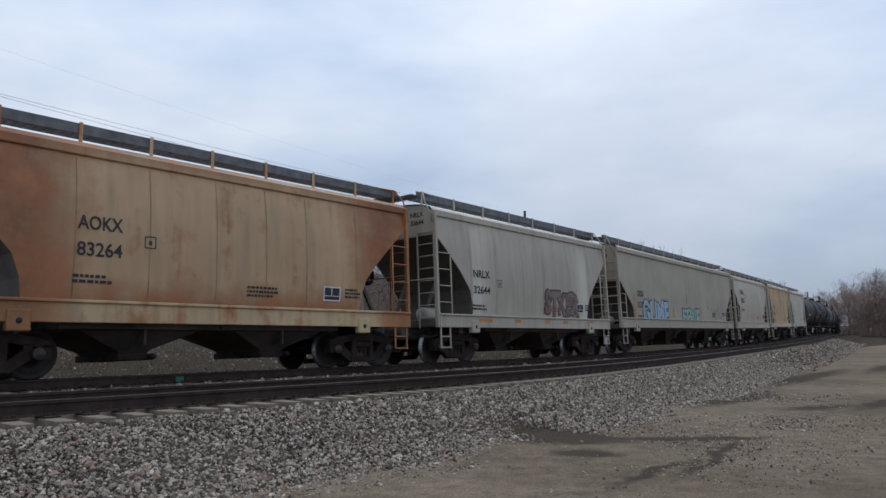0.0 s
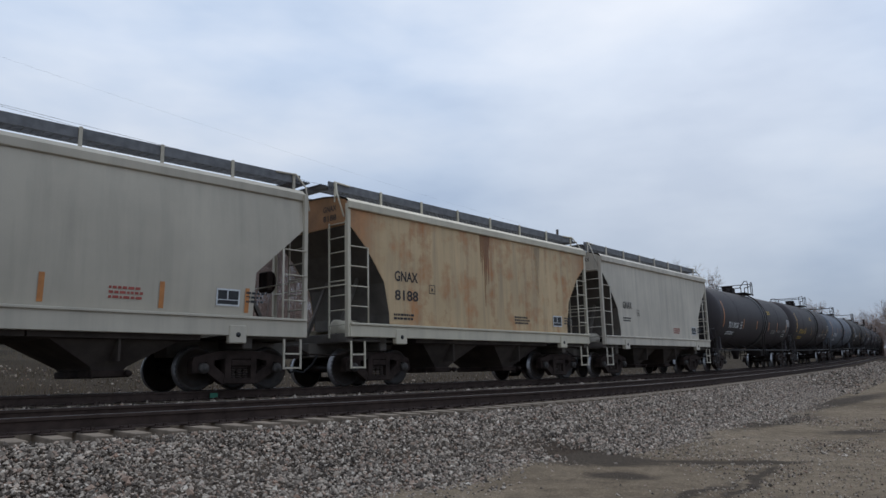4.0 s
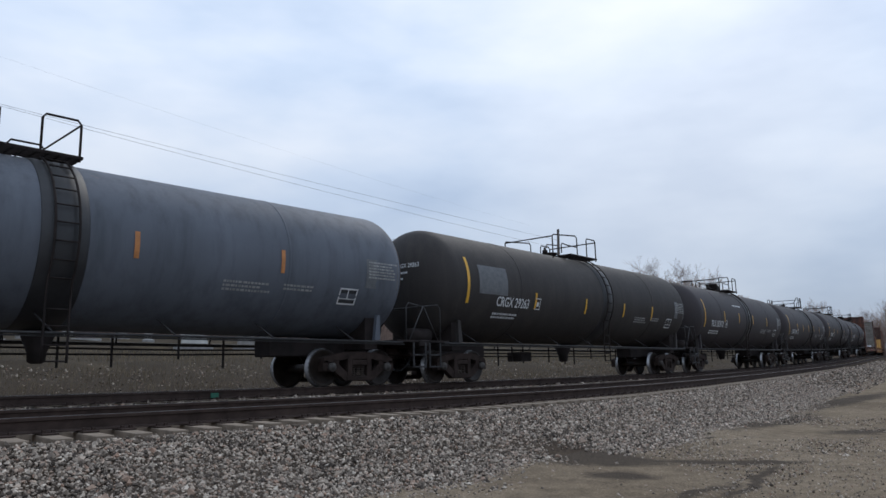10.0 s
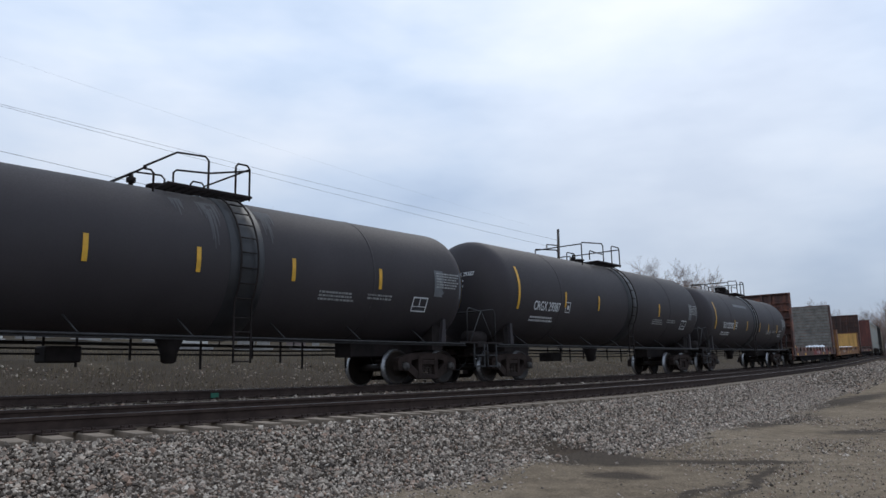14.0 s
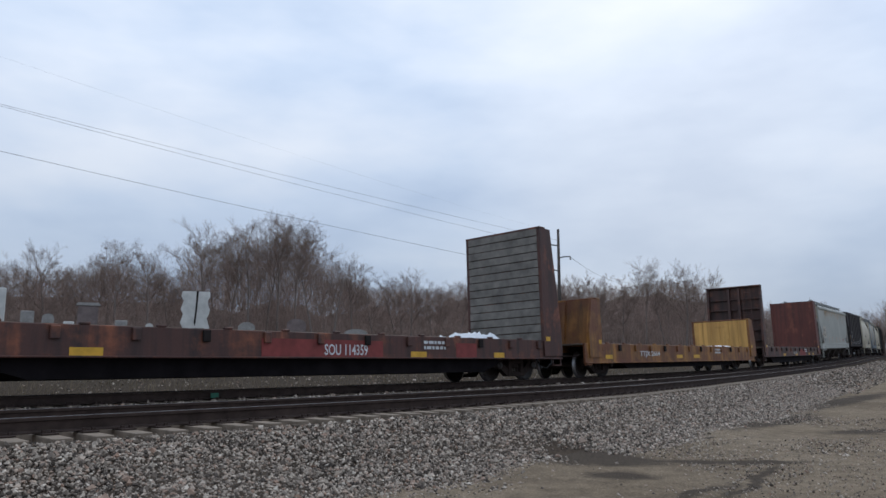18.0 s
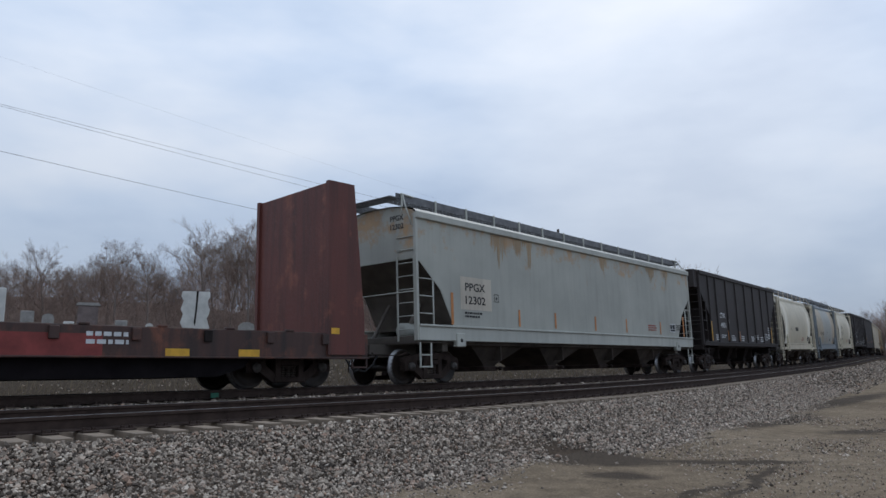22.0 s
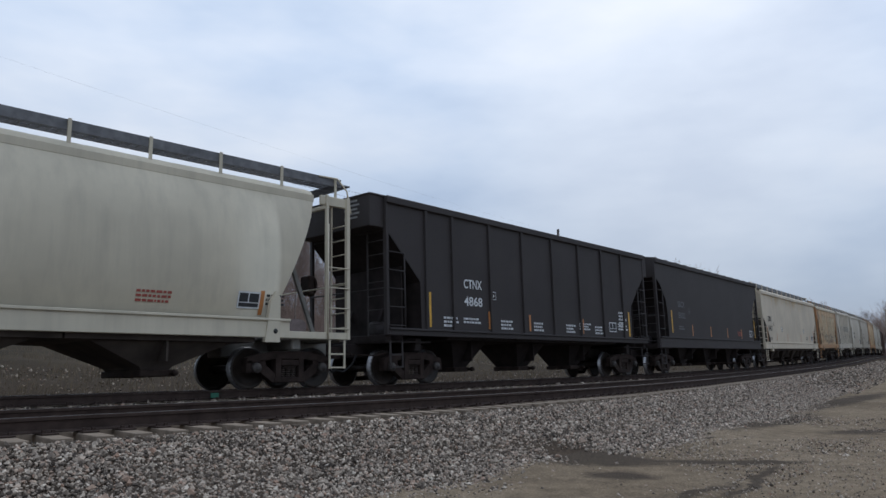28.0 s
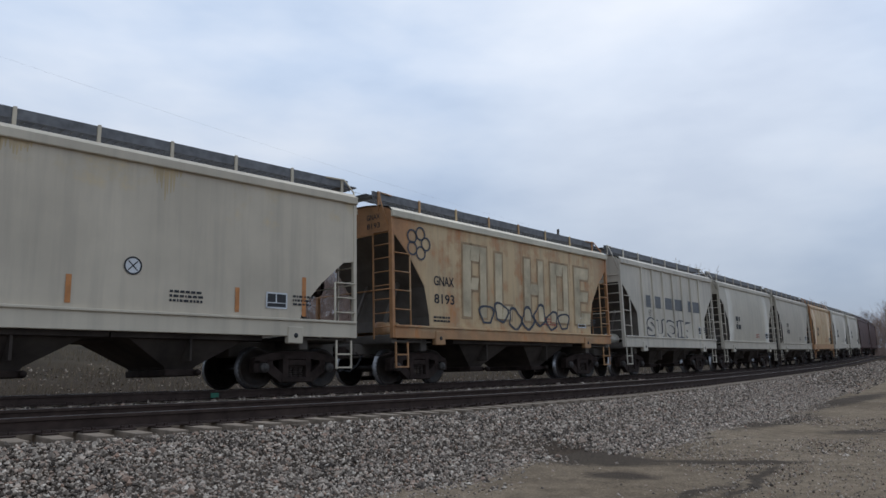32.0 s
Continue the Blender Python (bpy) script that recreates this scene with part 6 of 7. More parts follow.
for x, z0, w in ((-5.6, 3.3, 0.9), (-4.5, 3.6, 0.7), (-3.9, 3.0, 0.35), (1.2, 3.5, 0.6), (5.4, 3.6, 0.8), (7.0, 3.4, 0.5)):
    rust_run(car, x, z0, 4.42, w, side)
stripe(car, -8.05, 1.6, 2.5, 0.11, side, M["reflector"])
stripe(car, 8.5, 1.6, 2.5, 0.11, side, M["reflector"])
CARS[17] = car


def black_hopper(i, marks):
    car, side = covered_hopper(*simple(i), "black ribbed hopper car with white lettering", p_blackh, 4.82, 0.0, 3, BLACK_END, dark=M["under_dark"], bay_mat=M["under_dark"], walkway=False, marks=marks, mark_x=-4.37, mark_z=2.66, mark_w=0.86, ink=M["ink_white"],
                               ribs=(-6.0, -4.86, -3.1, -1.35, 0.44, 2.2, 3.9, 5.5), sill_z=1.25, arch=0.08, orange=(-3.23, -1.07, 2.3), pads=False, panel_x=4.3, pocket=0.06, taper=0.50, breadth=0.42)
    stripe(car, -5.92, 1.5, 2.45, 0.11, side, M["reflector_yellow"])
    stripe(car, 5.9, 1.5, 2.45, 0.11, side, M["reflector_yellow"])
    half_len = LENGTHS[i] / 2
    for e in (-1, 1):
        # narrower head box that closes the end over the platform
        hb = Shape()
        lo, hi = sorted((e * (half_len - 0.66), e * (half_len - 0.08)))
        hb.box(lo, hi, -1.42, 1.42, 4.02, 4.86, 0.02)
        # added plate closes the bright gap below the slope, standing for dark end gear
        xb = e * (half_len - 1.36)
        part("end_filler_plate", Shape().box(xb - 0.03, xb + 0.03, -1.30, 1.30, 1.12, 3.10, 0.01), M["under_dark"], car)
        hood = part("end_hood", hb, p_blackh, car, "black head box over the end platform")
        lip = Shape()
        lip.box(lo - 0.02, hi + 0.03, -1.45, 1.45, 4.84, 4.89, 0.01)
        part("hood_lip", lip, p_blackh, hood)
        rows_ = Shape()
        for r_ in range(5):
            y0 = -1.05 if r_ % 2 else -0.98
            x_ = e * (half_len - 0.08) + e * 0.012
            rows_.add([(x_, y0, 4.72 - 0.11 * r_), (x_, y0 + 0.5, 4.72 - 0.11 * r_), (x_, y0 + 0.5, 4.77 - 0.11 * r_), (x_, y0, 4.77 - 0.11 * r_)], [(0, 1, 2, 3)])
        part("small_writing", rows_, M["ink_dim"], hood)
    hook = Shape()
    hook.box(5.0, 6.0, -0.9, 0.9, 4.90, 4.96, 0.015)
    part("end_walk", hook, M["grating"], car)
    for k, x in enumerate((-5.3, -2.6, -0.8, 1.2, 3.2)):
        write_bars(car, x, 1.75, 0.6, 3, 0.06, side, M["ink_white"], i * 9 + k)
    write_bars(car, 5.1, 2.35, 0.6, 6, 0.07, side, M["ink_white"], i * 9 + 8)
    CARS[i] = car
    return car, side


black_hopper(18, ("CTNX", "4901"))
CARS[19], side = covered_hopper(*simple(19), "cream covered hopper car with bowed sides", p_cream, 4.55, 0.34, 2, CAGE_END, 0.75, dark=M["slope_grey"])
write_bars(CARS[19], -1.2, 2.4, 1.3, 1, 0.25, side, M["ink_black"], 19)
CARS[20], side = covered_hopper(*simple(20), "worn steel-grey covered hopper car with rust stains", p_steel, 4.6, 0.30, 3, STEEL_END, 0.5, dark=M["slope_grey"], mark_x=-1.35, orange=(-4.15, -1.8, 0.1, 4.1), sill_mat=p_bluegrey, roof_mat=p_bluegrey, seams=(-3.6, -2.2, -0.4, 2.45), over=0.25)
write(CARS[20], "NAHX 102035", -3.74, 2.28, 1.95, side, M["slope_dark"], 0.24)
CARS[21], side = covered_hopper(*simple(21), "cream covered hopper car with bowed sides and black lettering", p_cream, 4.57, 0.34, 2, CAGE_END, 0.8, dark=M["slope_grey"], marks=("TCMX", "95324"), mark_x=-2.85, mark_z=2.99, mark_w=0.95, mark_h=0.26, mark_step=0.54, orange=(-4.0, 4.0))
black_hopper(22, ("CTNX", "4868"))
CARS[23], side = covered_hopper(*simple(23), "black covered hopper car with yellow stripes", p_blackh, 4.86, 0.0, 3, SRC_END, dark=M["under_dark"], bay_mat=M["under_dark"], walkway=False, pocket=-0.22, taper=0.92, marks=("SRCX", "5032"), mark_x=-5.31, mark_z=2.92, mark_w=0.88, ink=M["data_grey"], arch=0.16, orange=(-3.64, -1.02, 1.63, 4.12), pads=False)
scribble(CARS[23], 2.2, 5.6, 1.22, 0.26, side, sp_blue, 9, 0.03)
for k in range(13):
    x = -7.2 + 1.2 * k
    part("roof_hatch", Shape().lathe([(4.84, 0.34), (4.96, 0.34), (4.995, 0.30), (5.0, 0.05)], "z", 14, (x, -1.12, 0)), p_blackh, CARS[23])
for x in (-6.2, 6.75):
    stripe(CARS[23], x, 1.75, 2.75, 0.11, side, M["reflector_yellow"])
CARS[24], side = covered_hopper(*simple(24), "long cream covered hopper car with orange stripes", p_creamlong, 4.58, 0.0, 4, CRD_END, marks=("CRDX", "15423"), mark_x=-7.75, mark_z=2.82, mark_w=0.95, mark_h=0.32, mark_step=0.58, orange=(-5.6, -2.3, 2.4, 5.8), sill_z=1.14, sill_mat=p_creamtrim, roof_mat=p_creamtrim)
for x in (-8.2, 7.5):
    stripe(CARS[24], x, 1.6, 2.5, 0.11, side, M["reflector"])
for x, z0, w in ((-6.2, 3.75, 0.8), (-4.9, 3.5, 0.9), (-4.2, 3.9, 0.5), (-1.6, 3.6, 0.7), (-0.4, 3.0, 0.5), (0.6, 3.2, 0.8), (1.1, 3.9, 1.2), (4.2, 3.7, 0.6)):
    rust_run(CARS[24], x, z0, 4.44, w, side, p_ochre)
warning_disc(CARS[24], -3.9, 2.4, side)
warning_disc(CARS[24], 3.6, 2.4, side)
car, side = covered_hopper(*simple(25), "short tan covered hopper car covered in graffiti", p_tan, 4.48, 0.0, 2, BOX_END, marks=("GNAX", "8193"), mark_x=-4.14, mark_z=2.65, mark_w=0.86, roof_mat=p_cream, sill_mat=p_tan, sill_z=1.18)
CARS[25] = car
for k, rects in enumerate((((0, 0, 0.36, 2.1), (0.36, 1.65, 0.8, 2.1), (0.36, 0.8, 0.7, 1.15), (0.8, 0, 1.1, 2.1)), ((0, 0, 0.34, 2.0), (0.34, 0, 0.8, 0.4)), ((0, 0, 0.34, 2.0), (0.34, 0.85, 0.8, 1.2), (0.8, 0, 1.1, 2.0)), ((0, 0, 0.36, 2.0), (0.36, 1.6, 0.8, 2.0), (0.36, 0, 0.8, 0.4), (0.8, 0, 1.1, 2.0)), ((0, 0, 0.36, 2.0), (0.36, 1.6, 1.0, 2.0), (0.36, 0.8, 0.9, 1.15), (0.36, 0, 1.0, 0.4)))):
    for nm, grow, mt, lift in (("graffiti_outline", 0.07, sp_tan, 0.010), ("graffiti", 0.0, sp_pale, 0.015)):
        sh = Shape()
        for q in rects:
            sh.add([(q[0] - grow, q[1] - grow, 0), (q[2] + grow, q[1] - grow, 0), (q[2] + grow + 0.08, q[3] + grow, 0), (q[0] - grow + 0.08, q[3] + grow, 0)], [(0, 1, 2, 3)])
        part(nm, on_side(sh, -2.9 + k * 1.55, 1.85, side, lift), mt, car)
for k in range(7):
    sh = Shape()
    pts = [(0.36 * math.cos(t) * (1 + 0.25 * math.sin(3 * t + k)), 0.34 * math.sin(t) * (1 + 0.2 * math.cos(2 * t + k))) for t in [2 * math.pi * i / 18 for i in range(18)]]
    for i in range(18):
        j = (i + 1) % 18
        sh.add([(*pts[i], 0), (*pts[j], 0), (pts[j][0] * 0.78, pts[j][1] * 0.78, 0), (pts[i][0] * 0.78, pts[i][1] * 0.78, 0)], [(0, 1, 2, 3)])
    part("graffiti_outline", on_side(sh, -1.8 + 0.72 * k, 1.95 + 0.1 * math.sin(k * 2), side, 0.020), sp_dark, car)
for k in range(5):
    sh = Shape()
    cx, cy = 0.3 * math.cos(k * 1.257), 0.28 * math.sin(k * 1.257)
    for i in range(14):
        t, u = 2 * math.pi * i / 14, 2 * math.pi * (i + 1) / 14
        sh.add([(cx + 0.2 * math.cos(t), cy + 0.2 * math.sin(t), 0), (cx + 0.2 * math.cos(u), cy + 0.2 * math.sin(u), 0), (cx + 0.15 * math.cos(u), cy + 0.15 * math.sin(u), 0), (cx + 0.15 * math.cos(t), cy + 0.15 * math.sin(t), 0)], [(0, 1, 2, 3)])
    part("graffiti_outline", on_side(sh, -4.75, 3.75, side, 0.018), sp_dark, car)
car, side = covered_hopper(*simple(26), "short ribbed off-white hopper car with graffiti", p_white, 4.5, 0.0, 2, STEP_END, ribs=(-3.3, -2.2, -1.1, 0, 1.1, 2.2, 3.3))
for k in range(7):
    write_bars(car, -2.95 + 0.95 * k, 2.75, 0.30, 1, 0.5, side, M["data_grey"], 200 + k)
graffiti(car, "SUOIK", -3.0, 1.55, 5.0, 0.7, side, p_white, sp_dark)
CARS[26] = car
for i, mt, lab in ((27, p_grey3, "short light grey covered hopper car"), (28, p_grey1, "short faded grey covered hopper car"), (29, p_tan, "short tan covered hopper car far along the train"), (30, p_white, "short off-white covered hopper car far along the train"), (31, p_white, "off-white covered hopper car near the end of the view"), (32, p_maroon, "dark maroon covered hopper car"), (33, p_maroon, "dark maroon covered hopper car at the end of the view")):
    CARS[i], side = covered_hopper(*simple(i), lab, mt, 4.48, 0.08, 2, BOX_END)
    write_bars(CARS[i], -2.9, 2.6, 0.8, 2, 0.24, side, M["ink_black"], i)


# ---- beyond the line: cemetery, poles, woods ----
def aim(px, py):
    """Direction of a spot of the picture from the eye at rest, scaled to one metre over the ground."""
    p = math.radians(8.5)
    u, w = (px - 784) / 1309.3, (441 - py) / 1309.3
    v = Vector((u, math.cos(p) - math.sin(p) * w, math.sin(p) + math.cos(p) * w))
    return v / math.hypot(v.x, v.y)


def spot(px, dist, py=560):
    """A place on the ground dist metres off in the direction px."""
    v = aim(px, py)
    x, y = dist * v.x, dist * v.y
    return x, y, float(ground_z([x], [y])[0])


def sky_point(px, py, dist):
    return Vector((0, 0, EYE)) + aim(px, py) * dist


def top_at(px, dist, py):
    """Height above the ground there of a top seen in the direction px, py."""
    return sky_point(px, py, dist).z - spot(px, dist)[2]


def cones(name, segs, mat):
    """Thin tapered three-sided pieces, one for each (foot, tip, radius at the foot, radius at the tip)."""
    a = np.array([q[0] for q in segs])
    b = np.array([q[1] for q in segs])
    r0, r1 = np.array([q[2] for q in segs])[:, None], np.array([q[3] for q in segs])[:, None]
    d = b - a
    d /= np.maximum(1e-6, np.linalg.norm(d, axis=1))[:, None]
    u = np.cross(d, np.where(np.abs(d[:, 2:3]) > 0.8, (1.0, 0.0, 0.0), (0.0, 0.0, 1.0)))
    u /= np.linalg.norm(u, axis=1)[:, None]
    w = np.cross(d, u)
    ring = [u * math.cos(o) + w * math.sin(o) for o in (0, 2.094, 4.189)]
    v = np.stack([a + k * r0 for k in ring] + [b + k * r1 for k in ring], 1).reshape(-1, 3)
    f = (np.array([(0, 1, 4, 3), (1, 2, 5, 4), (2, 0, 3, 5)])[None] + (np.arange(len(a)) * 6)[:, None, None]).reshape(-1, 4)
    me = bpy.data.meshes.new(name)
    me.vertices.add(len(v)), me.loops.add(f.size), me.polygons.add(len(f))
    me.vertices.foreach_set("co", v.ravel())
    me.loops.foreach_set("vertex_index", f.ravel())
    me.polygons.foreach_set("loop_start", np.arange(0, f.size, 4))
    me.update(calc_edges=True)
    me.materials.append(mat)
    return me


def tree_mesh(seed, height, spread, clear, limbs, trunk_r):
    """Bare tree: a tapered trunk that divides into bowed limbs, which fork four times into a rounded crown of fine twigs."""
    r = random.Random(seed)
    trunk, crown = Shape(), []
    pts = [Vector((0, 0, -0.4))]
    d = Vector((r.uniform(-0.05, 0.05), r.uniform(-0.05, 0.05), 1)).normalized()
    for k in range(7):
        d = (d + Vector((r.uniform(-0.09, 0.09), r.uniform(-0.09, 0.09), 0.05))).normalized()
        pts.append(pts[-1] + d * height * 0.11)
    trunk.tube(pts, trunk_r, 7, trunk_r * 0.3)

    def grow(p, d, length, rad, level):
        n = 3 if level > 1 else 2
        q, dd = [p], d.copy()
        for k in range(n):
            bend = 0.22 if level > 1 else 0.30
            dd = (dd + Vector((r.uniform(-bend, bend), r.uniform(-bend, bend), r.uniform(-0.02, 0.20)))).normalized()
            q.append(q[-1] + dd * length / n)
            ra = max(0.010, rad * (1 - 0.6 * k / n))
            crown.append((tuple(q[-2]), tuple(q[-1]), ra, max(0.008, rad * (1 - 0.6 * (k + 1) / n))))
        if level == 0:
            return
        for k in range((5, 5, 4, 4)[level - 1]):
            t = min(0.999, 0.22 + 0.78 * (k + r.random()) / (5 if level < 3 else 4))
            j = int(t * n)
            base = q[j].lerp(q[j + 1], t * n - j)
            side = Vector((r.gauss(0, 1), r.gauss(0, 1), r.gauss(0.15, 0.7)))
            side = (side - dd * side.dot(dd)).normalized()
            nd = (dd * math.cos(0.75) + side * math.sin(0.75)).normalized()
            grow(base, nd, length * r.uniform(0.46, 0.68), max(0.011, rad * 0.48), level - 1)

    for k in range(limbs):
        t = clear + (0.99 - clear) * (k + r.random()) / limbs
        i = min(6, int(t * 7))
        base = pts[i].lerp(pts[i + 1], t * 7 - i)
        ang = 2.4 * k + r.uniform(-0.5, 0.5)
        lean = spread * (1.25 - 0.75 * t)
        nd = Vector((math.cos(ang) * lean, math.sin(ang) * lean, 1.0)).normalized()
        grow(base, nd, height * r.uniform(0.24, 0.32) * (1.25 - 0.35 * t), trunk_r * 0.5 * (1.2 - 0.6 * t), 4 if k % 2 else 3)
    return trunk.mesh("trunk"), cones("crown", crown, M["twig"])


TREES = []
for i, (h, sp, cl, lm, tr) in enumerate(((19, 0.75, 0.45, 9, 0.20), (17, 1.1, 0.38, 9, 0.22), (20, 0.6, 0.5, 9, 0.18), (13, 1.25, 0.3, 9, 0.18), (11, 0.9, 0.3, 8, 0.13), (15, 0.9, 0.4, 9, 0.16))):
    a_, b_ = tree_mesh(40 + i, h, sp, cl, lm, tr)
    h = max(v.co.z for v in b_.vertices)
    a_.materials.append(M["bark"])
    TREES.append((h, a_, b_))


def add_tree(kind, px, dist, height, turn, label="tall bare deciduous tree in winter"):
    x, y, z = spot(px, dist)
    ob = tagged(new("tree"), label, "tree", "bare trees")
    part("trunk", TREES[kind][1], None, ob)
    part("crown", TREES[kind][2], None, ob)
    ob.matrix_basis = Matrix.Translation((x, y, z - 0.1)) @ pose(0, 0, 0, 0, 0, turn) @ Matrix.Scale(height / TREES[kind][0], 4)
    return ob


for px, py, dist, kind in ((20, 452, 88, 5), (78, 424, 84, 3), (130, 462, 92, 4), (160, 440, 90, 5), (205, 420, 82, 1), (262, 430, 84, 3), (300, 468, 92, 4), (355, 388, 82, 1), (405, 398, 88, 5), (440, 380, 86, 0), (470, 376, 90, 2), (490, 370, 84, 0),
                           (520, 374, 88, 2), (553, 382, 82, 5), (590, 446, 80, 3), (625, 462, 82, 1), (660, 498, 96, 4), (700, 484, 100, 5), (728, 474, 102, 3), (765, 496, 104, 4), (812, 492, 108, 5), (860, 482, 110, 3), (905, 488, 112, 1), (945, 494, 116, 4),
                           (985, 492, 118, 5), (1025, 486, 118, 3), (1062, 490, 120, 5), (1100, 494, 122, 4), (1142, 452, 122, 2), (1175, 490, 126, 5), (1212, 464, 124, 1), (1240, 478, 126, 3), (1285, 512, 132, 5), (1330, 530, 136, 4), (1380, 535, 140, 3),
                           (1425, 538, 142, 5), (1460, 532, 146, 3), (-60, 430, 84, 0), (-150, 440, 80, 1), (-250, 430, 78, 5)):
    add_tree(kind, px, dist * 0.86, top_at(px, dist * 0.86, py - 8), (px * 37) % 360)
for k in range(20):
    px = -30 + 66 * k + (k * 37) % 23
    dist = float(np.interp(px, (0, 600, 1000, 1500), (82, 92, 114, 142))) + (k * 5) % 9
    py = float(np.interp(px, (0, 200, 310, 340, 550, 620, 1100, 1300), (462, 452, 480, 412, 405, 488, 502, 530)))
    add_tree((0, 3, 5, 1, 4)[k % 5], px, dist, top_at(px, dist, py), (k * 71) % 360, "bare tree in the winter woods")
for px, py, dist, kind in ((1548, 540, 190, 3), (1580, 524, 185, 5), (1612, 508, 178, 3), (1650, 500, 172, 1), (1700, 490, 160, 0), (1760, 480, 150, 3)):
    add_tree(kind, px, dist, top_at(px, dist, py), (px * 53) % 360, "bare tree on the far wooded rise")
add_tree(3, 1900, 26, 9.0, 120, "bare tree with long drooping twigs beside the dirt lot")


def thicket(name, places, seed, label, twigs, subs, thin=1.0):
    """Undergrowth and far woods: kinked thin stems with side twigs and finer twigs, joined; places of (x, y, z, height)."""
    r = np.random.default_rng(seed)
    p = np.array(places)
    n = len(p)
    h = p[:, 3:4]
    knots = [p[:, :3] - (0, 0, 0.2)]
    for k in range(3):
        knots.append(knots[-1] + np.concatenate([r.normal(0, 0.06, (n, 2)) * h, h * (0.40, 0.26, 0.18)[k]], 1))
    starts, tips, widths = [], [], []
    for k in range(3):
        starts.append(knots[k]), tips.append(knots[k + 1] + (knots[k + 1] - knots[k]) * 0.04), widths.append((0.012 + h[:, 0] * 0.0034) * (1 - 0.3 * k) * thin ** 0.5)
    for k in range(twigs):
        t = 0.55 + 2.43 * r.random(n) ** 0.8
        j = t.astype(int)
        lo, hi_ = np.choose(j[:, None], knots[:3]), np.choose(j[:, None], knots[1:])
        a = lo + (hi_ - lo) * (t - j)[:, None]
        reach = h * 0.27 * np.sqrt(np.maximum(0.12, 1 - ((t - 1.7) / 1.5) ** 2))[:, None] * r.uniform(0.5, 1.1, (n, 1))
        d = np.concatenate([r.normal(0, 0.75, (n, 2)), r.uniform(-0.1, 0.95, (n, 1))], 1)
        d /= np.linalg.norm(d, axis=1)[:, None]
        b = a + d * reach
        starts.append(a), tips.append(b), widths.append(np.full(n, 0.018 * thin))
        for q in range(subs):
            c = a + (b - a) * r.uniform(0.25, 0.9, (n, 1))
            e = c + (d + r.normal(0, 0.7, (n, 3)) + (0, 0, 0.25)) * reach * r.uniform(0.25, 0.6, (n, 1))
            starts.append(c), tips.append(e), widths.append(np.full(n, 0.012 * thin))
    a, b, w = np.concatenate(starts), np.concatenate(tips), np.concatenate(widths)[:, None]
    ang = r.uniform(0, 2 * np.pi, (len(a), 1))
    ring = [a + np.concatenate([np.cos(ang + o), np.sin(ang + o), np.zeros_like(ang)], 1) * w for o in (0, 2.1, 4.2)]
    v = np.stack(ring + [b], 1).reshape(-1, 3)
    f = (np.array([(0, 1, 3), (1, 2, 3), (2, 0, 3)])[None] + (np.arange(len(a)) * 4)[:, None, None]).reshape(-1, 3)
    me = bpy.data.meshes.new(name)
    me.vertices.add(len(v)), me.loops.add(f.size), me.polygons.add(len(f))
    me.vertices.foreach_set("co", v.ravel())
    me.loops.foreach_set("vertex_index", f.ravel())
    me.polygons.foreach_set("loop_start", np.arange(0, f.size, 3))
    me.update(calc_edges=True)
    me.materials.append(M["brush"])
    return tagged(new(name, me), label, "undergrowth", kind="stuff")


def wood_places(count, px0, px1, depth, low, high, tops, seed):
    """Stems of a wood whose canopy follows the line of tops, low to high parts of the full height."""
    r = random.Random(seed)
    rows = []
    for k in range(count):
        px = r.uniform(px0, px1)
        near = float(np.interp(px, (-700, 0, 600, 1000, 1520, 1800), (62, 66, 76, 98, 140, 130)))
        dd = near + depth[0] + r.random() ** 1.2 * (depth[1] - depth[0])
        v = aim(px, 560)
        top = float(np.interp(px, [t[0] for t in tops], [t[1] for t in tops])) + 10 * noise.noise((px * 0.03, dd * 0.1, 3.0))
        rows.append((dd * v.x, dd * v.y, dd, px, top, r.uniform(low, high)))
    zz = ground_z([q[0] for q in rows], [q[1] for q in rows])
    return [(q[0], q[1], z, max(1.2, (sky_point(q[3], q[4], q[2]).z - z) * q[5])) for q, z in zip(rows, zz)]


CANOPY = ((-700, 453), (0, 459), (150, 455), (200, 443), (285, 451), (310, 481), (335, 416), (480, 395), (560, 409), (600, 458), (650, 500), (700, 501), (760, 503), (900, 497), (1080, 499), (1150, 493), (1220, 489), (1260, 508), (1330, 541), (1500, 551), (1560, 548))
RISE = ((1520, 552), (1568, 535), (1620, 515), (1700, 500), (2300, 470))
thicket("woods", wood_places(1500, -450, 1540, (4, 34), 0.42, 0.92, CANOPY, 1), 1, "dense grey-brown winter woods behind the cemetery", 12, 3)
thicket("woods", wood_places(3600, -450, 1540, (20, 82), 0.5, 0.97, CANOPY, 4), 4, "deep grey-brown woods seen through the nearer trees", 9, 2, 1.7)
thicket("woods", wood_places(1700, -400, 1540, (-4, 14), 0.18, 0.45, CANOPY, 2), 2, "low tangled brush at the edge of the woods", 9, 2, 1.5)
thicket("woods", wood_places(1500, 600, 1500, (26, 86), 0.72, 1.02, CANOPY, 6), 6, "grey-brown crowns of the woods on the far slope", 10, 2, 1.9)
thicket("woods", wood_places(1900, 1500, 2000, (20, 80), 0.3, 1.0, RISE, 3), 3, "dense bare woods on the far rise along the line", 10, 2, 2.4)

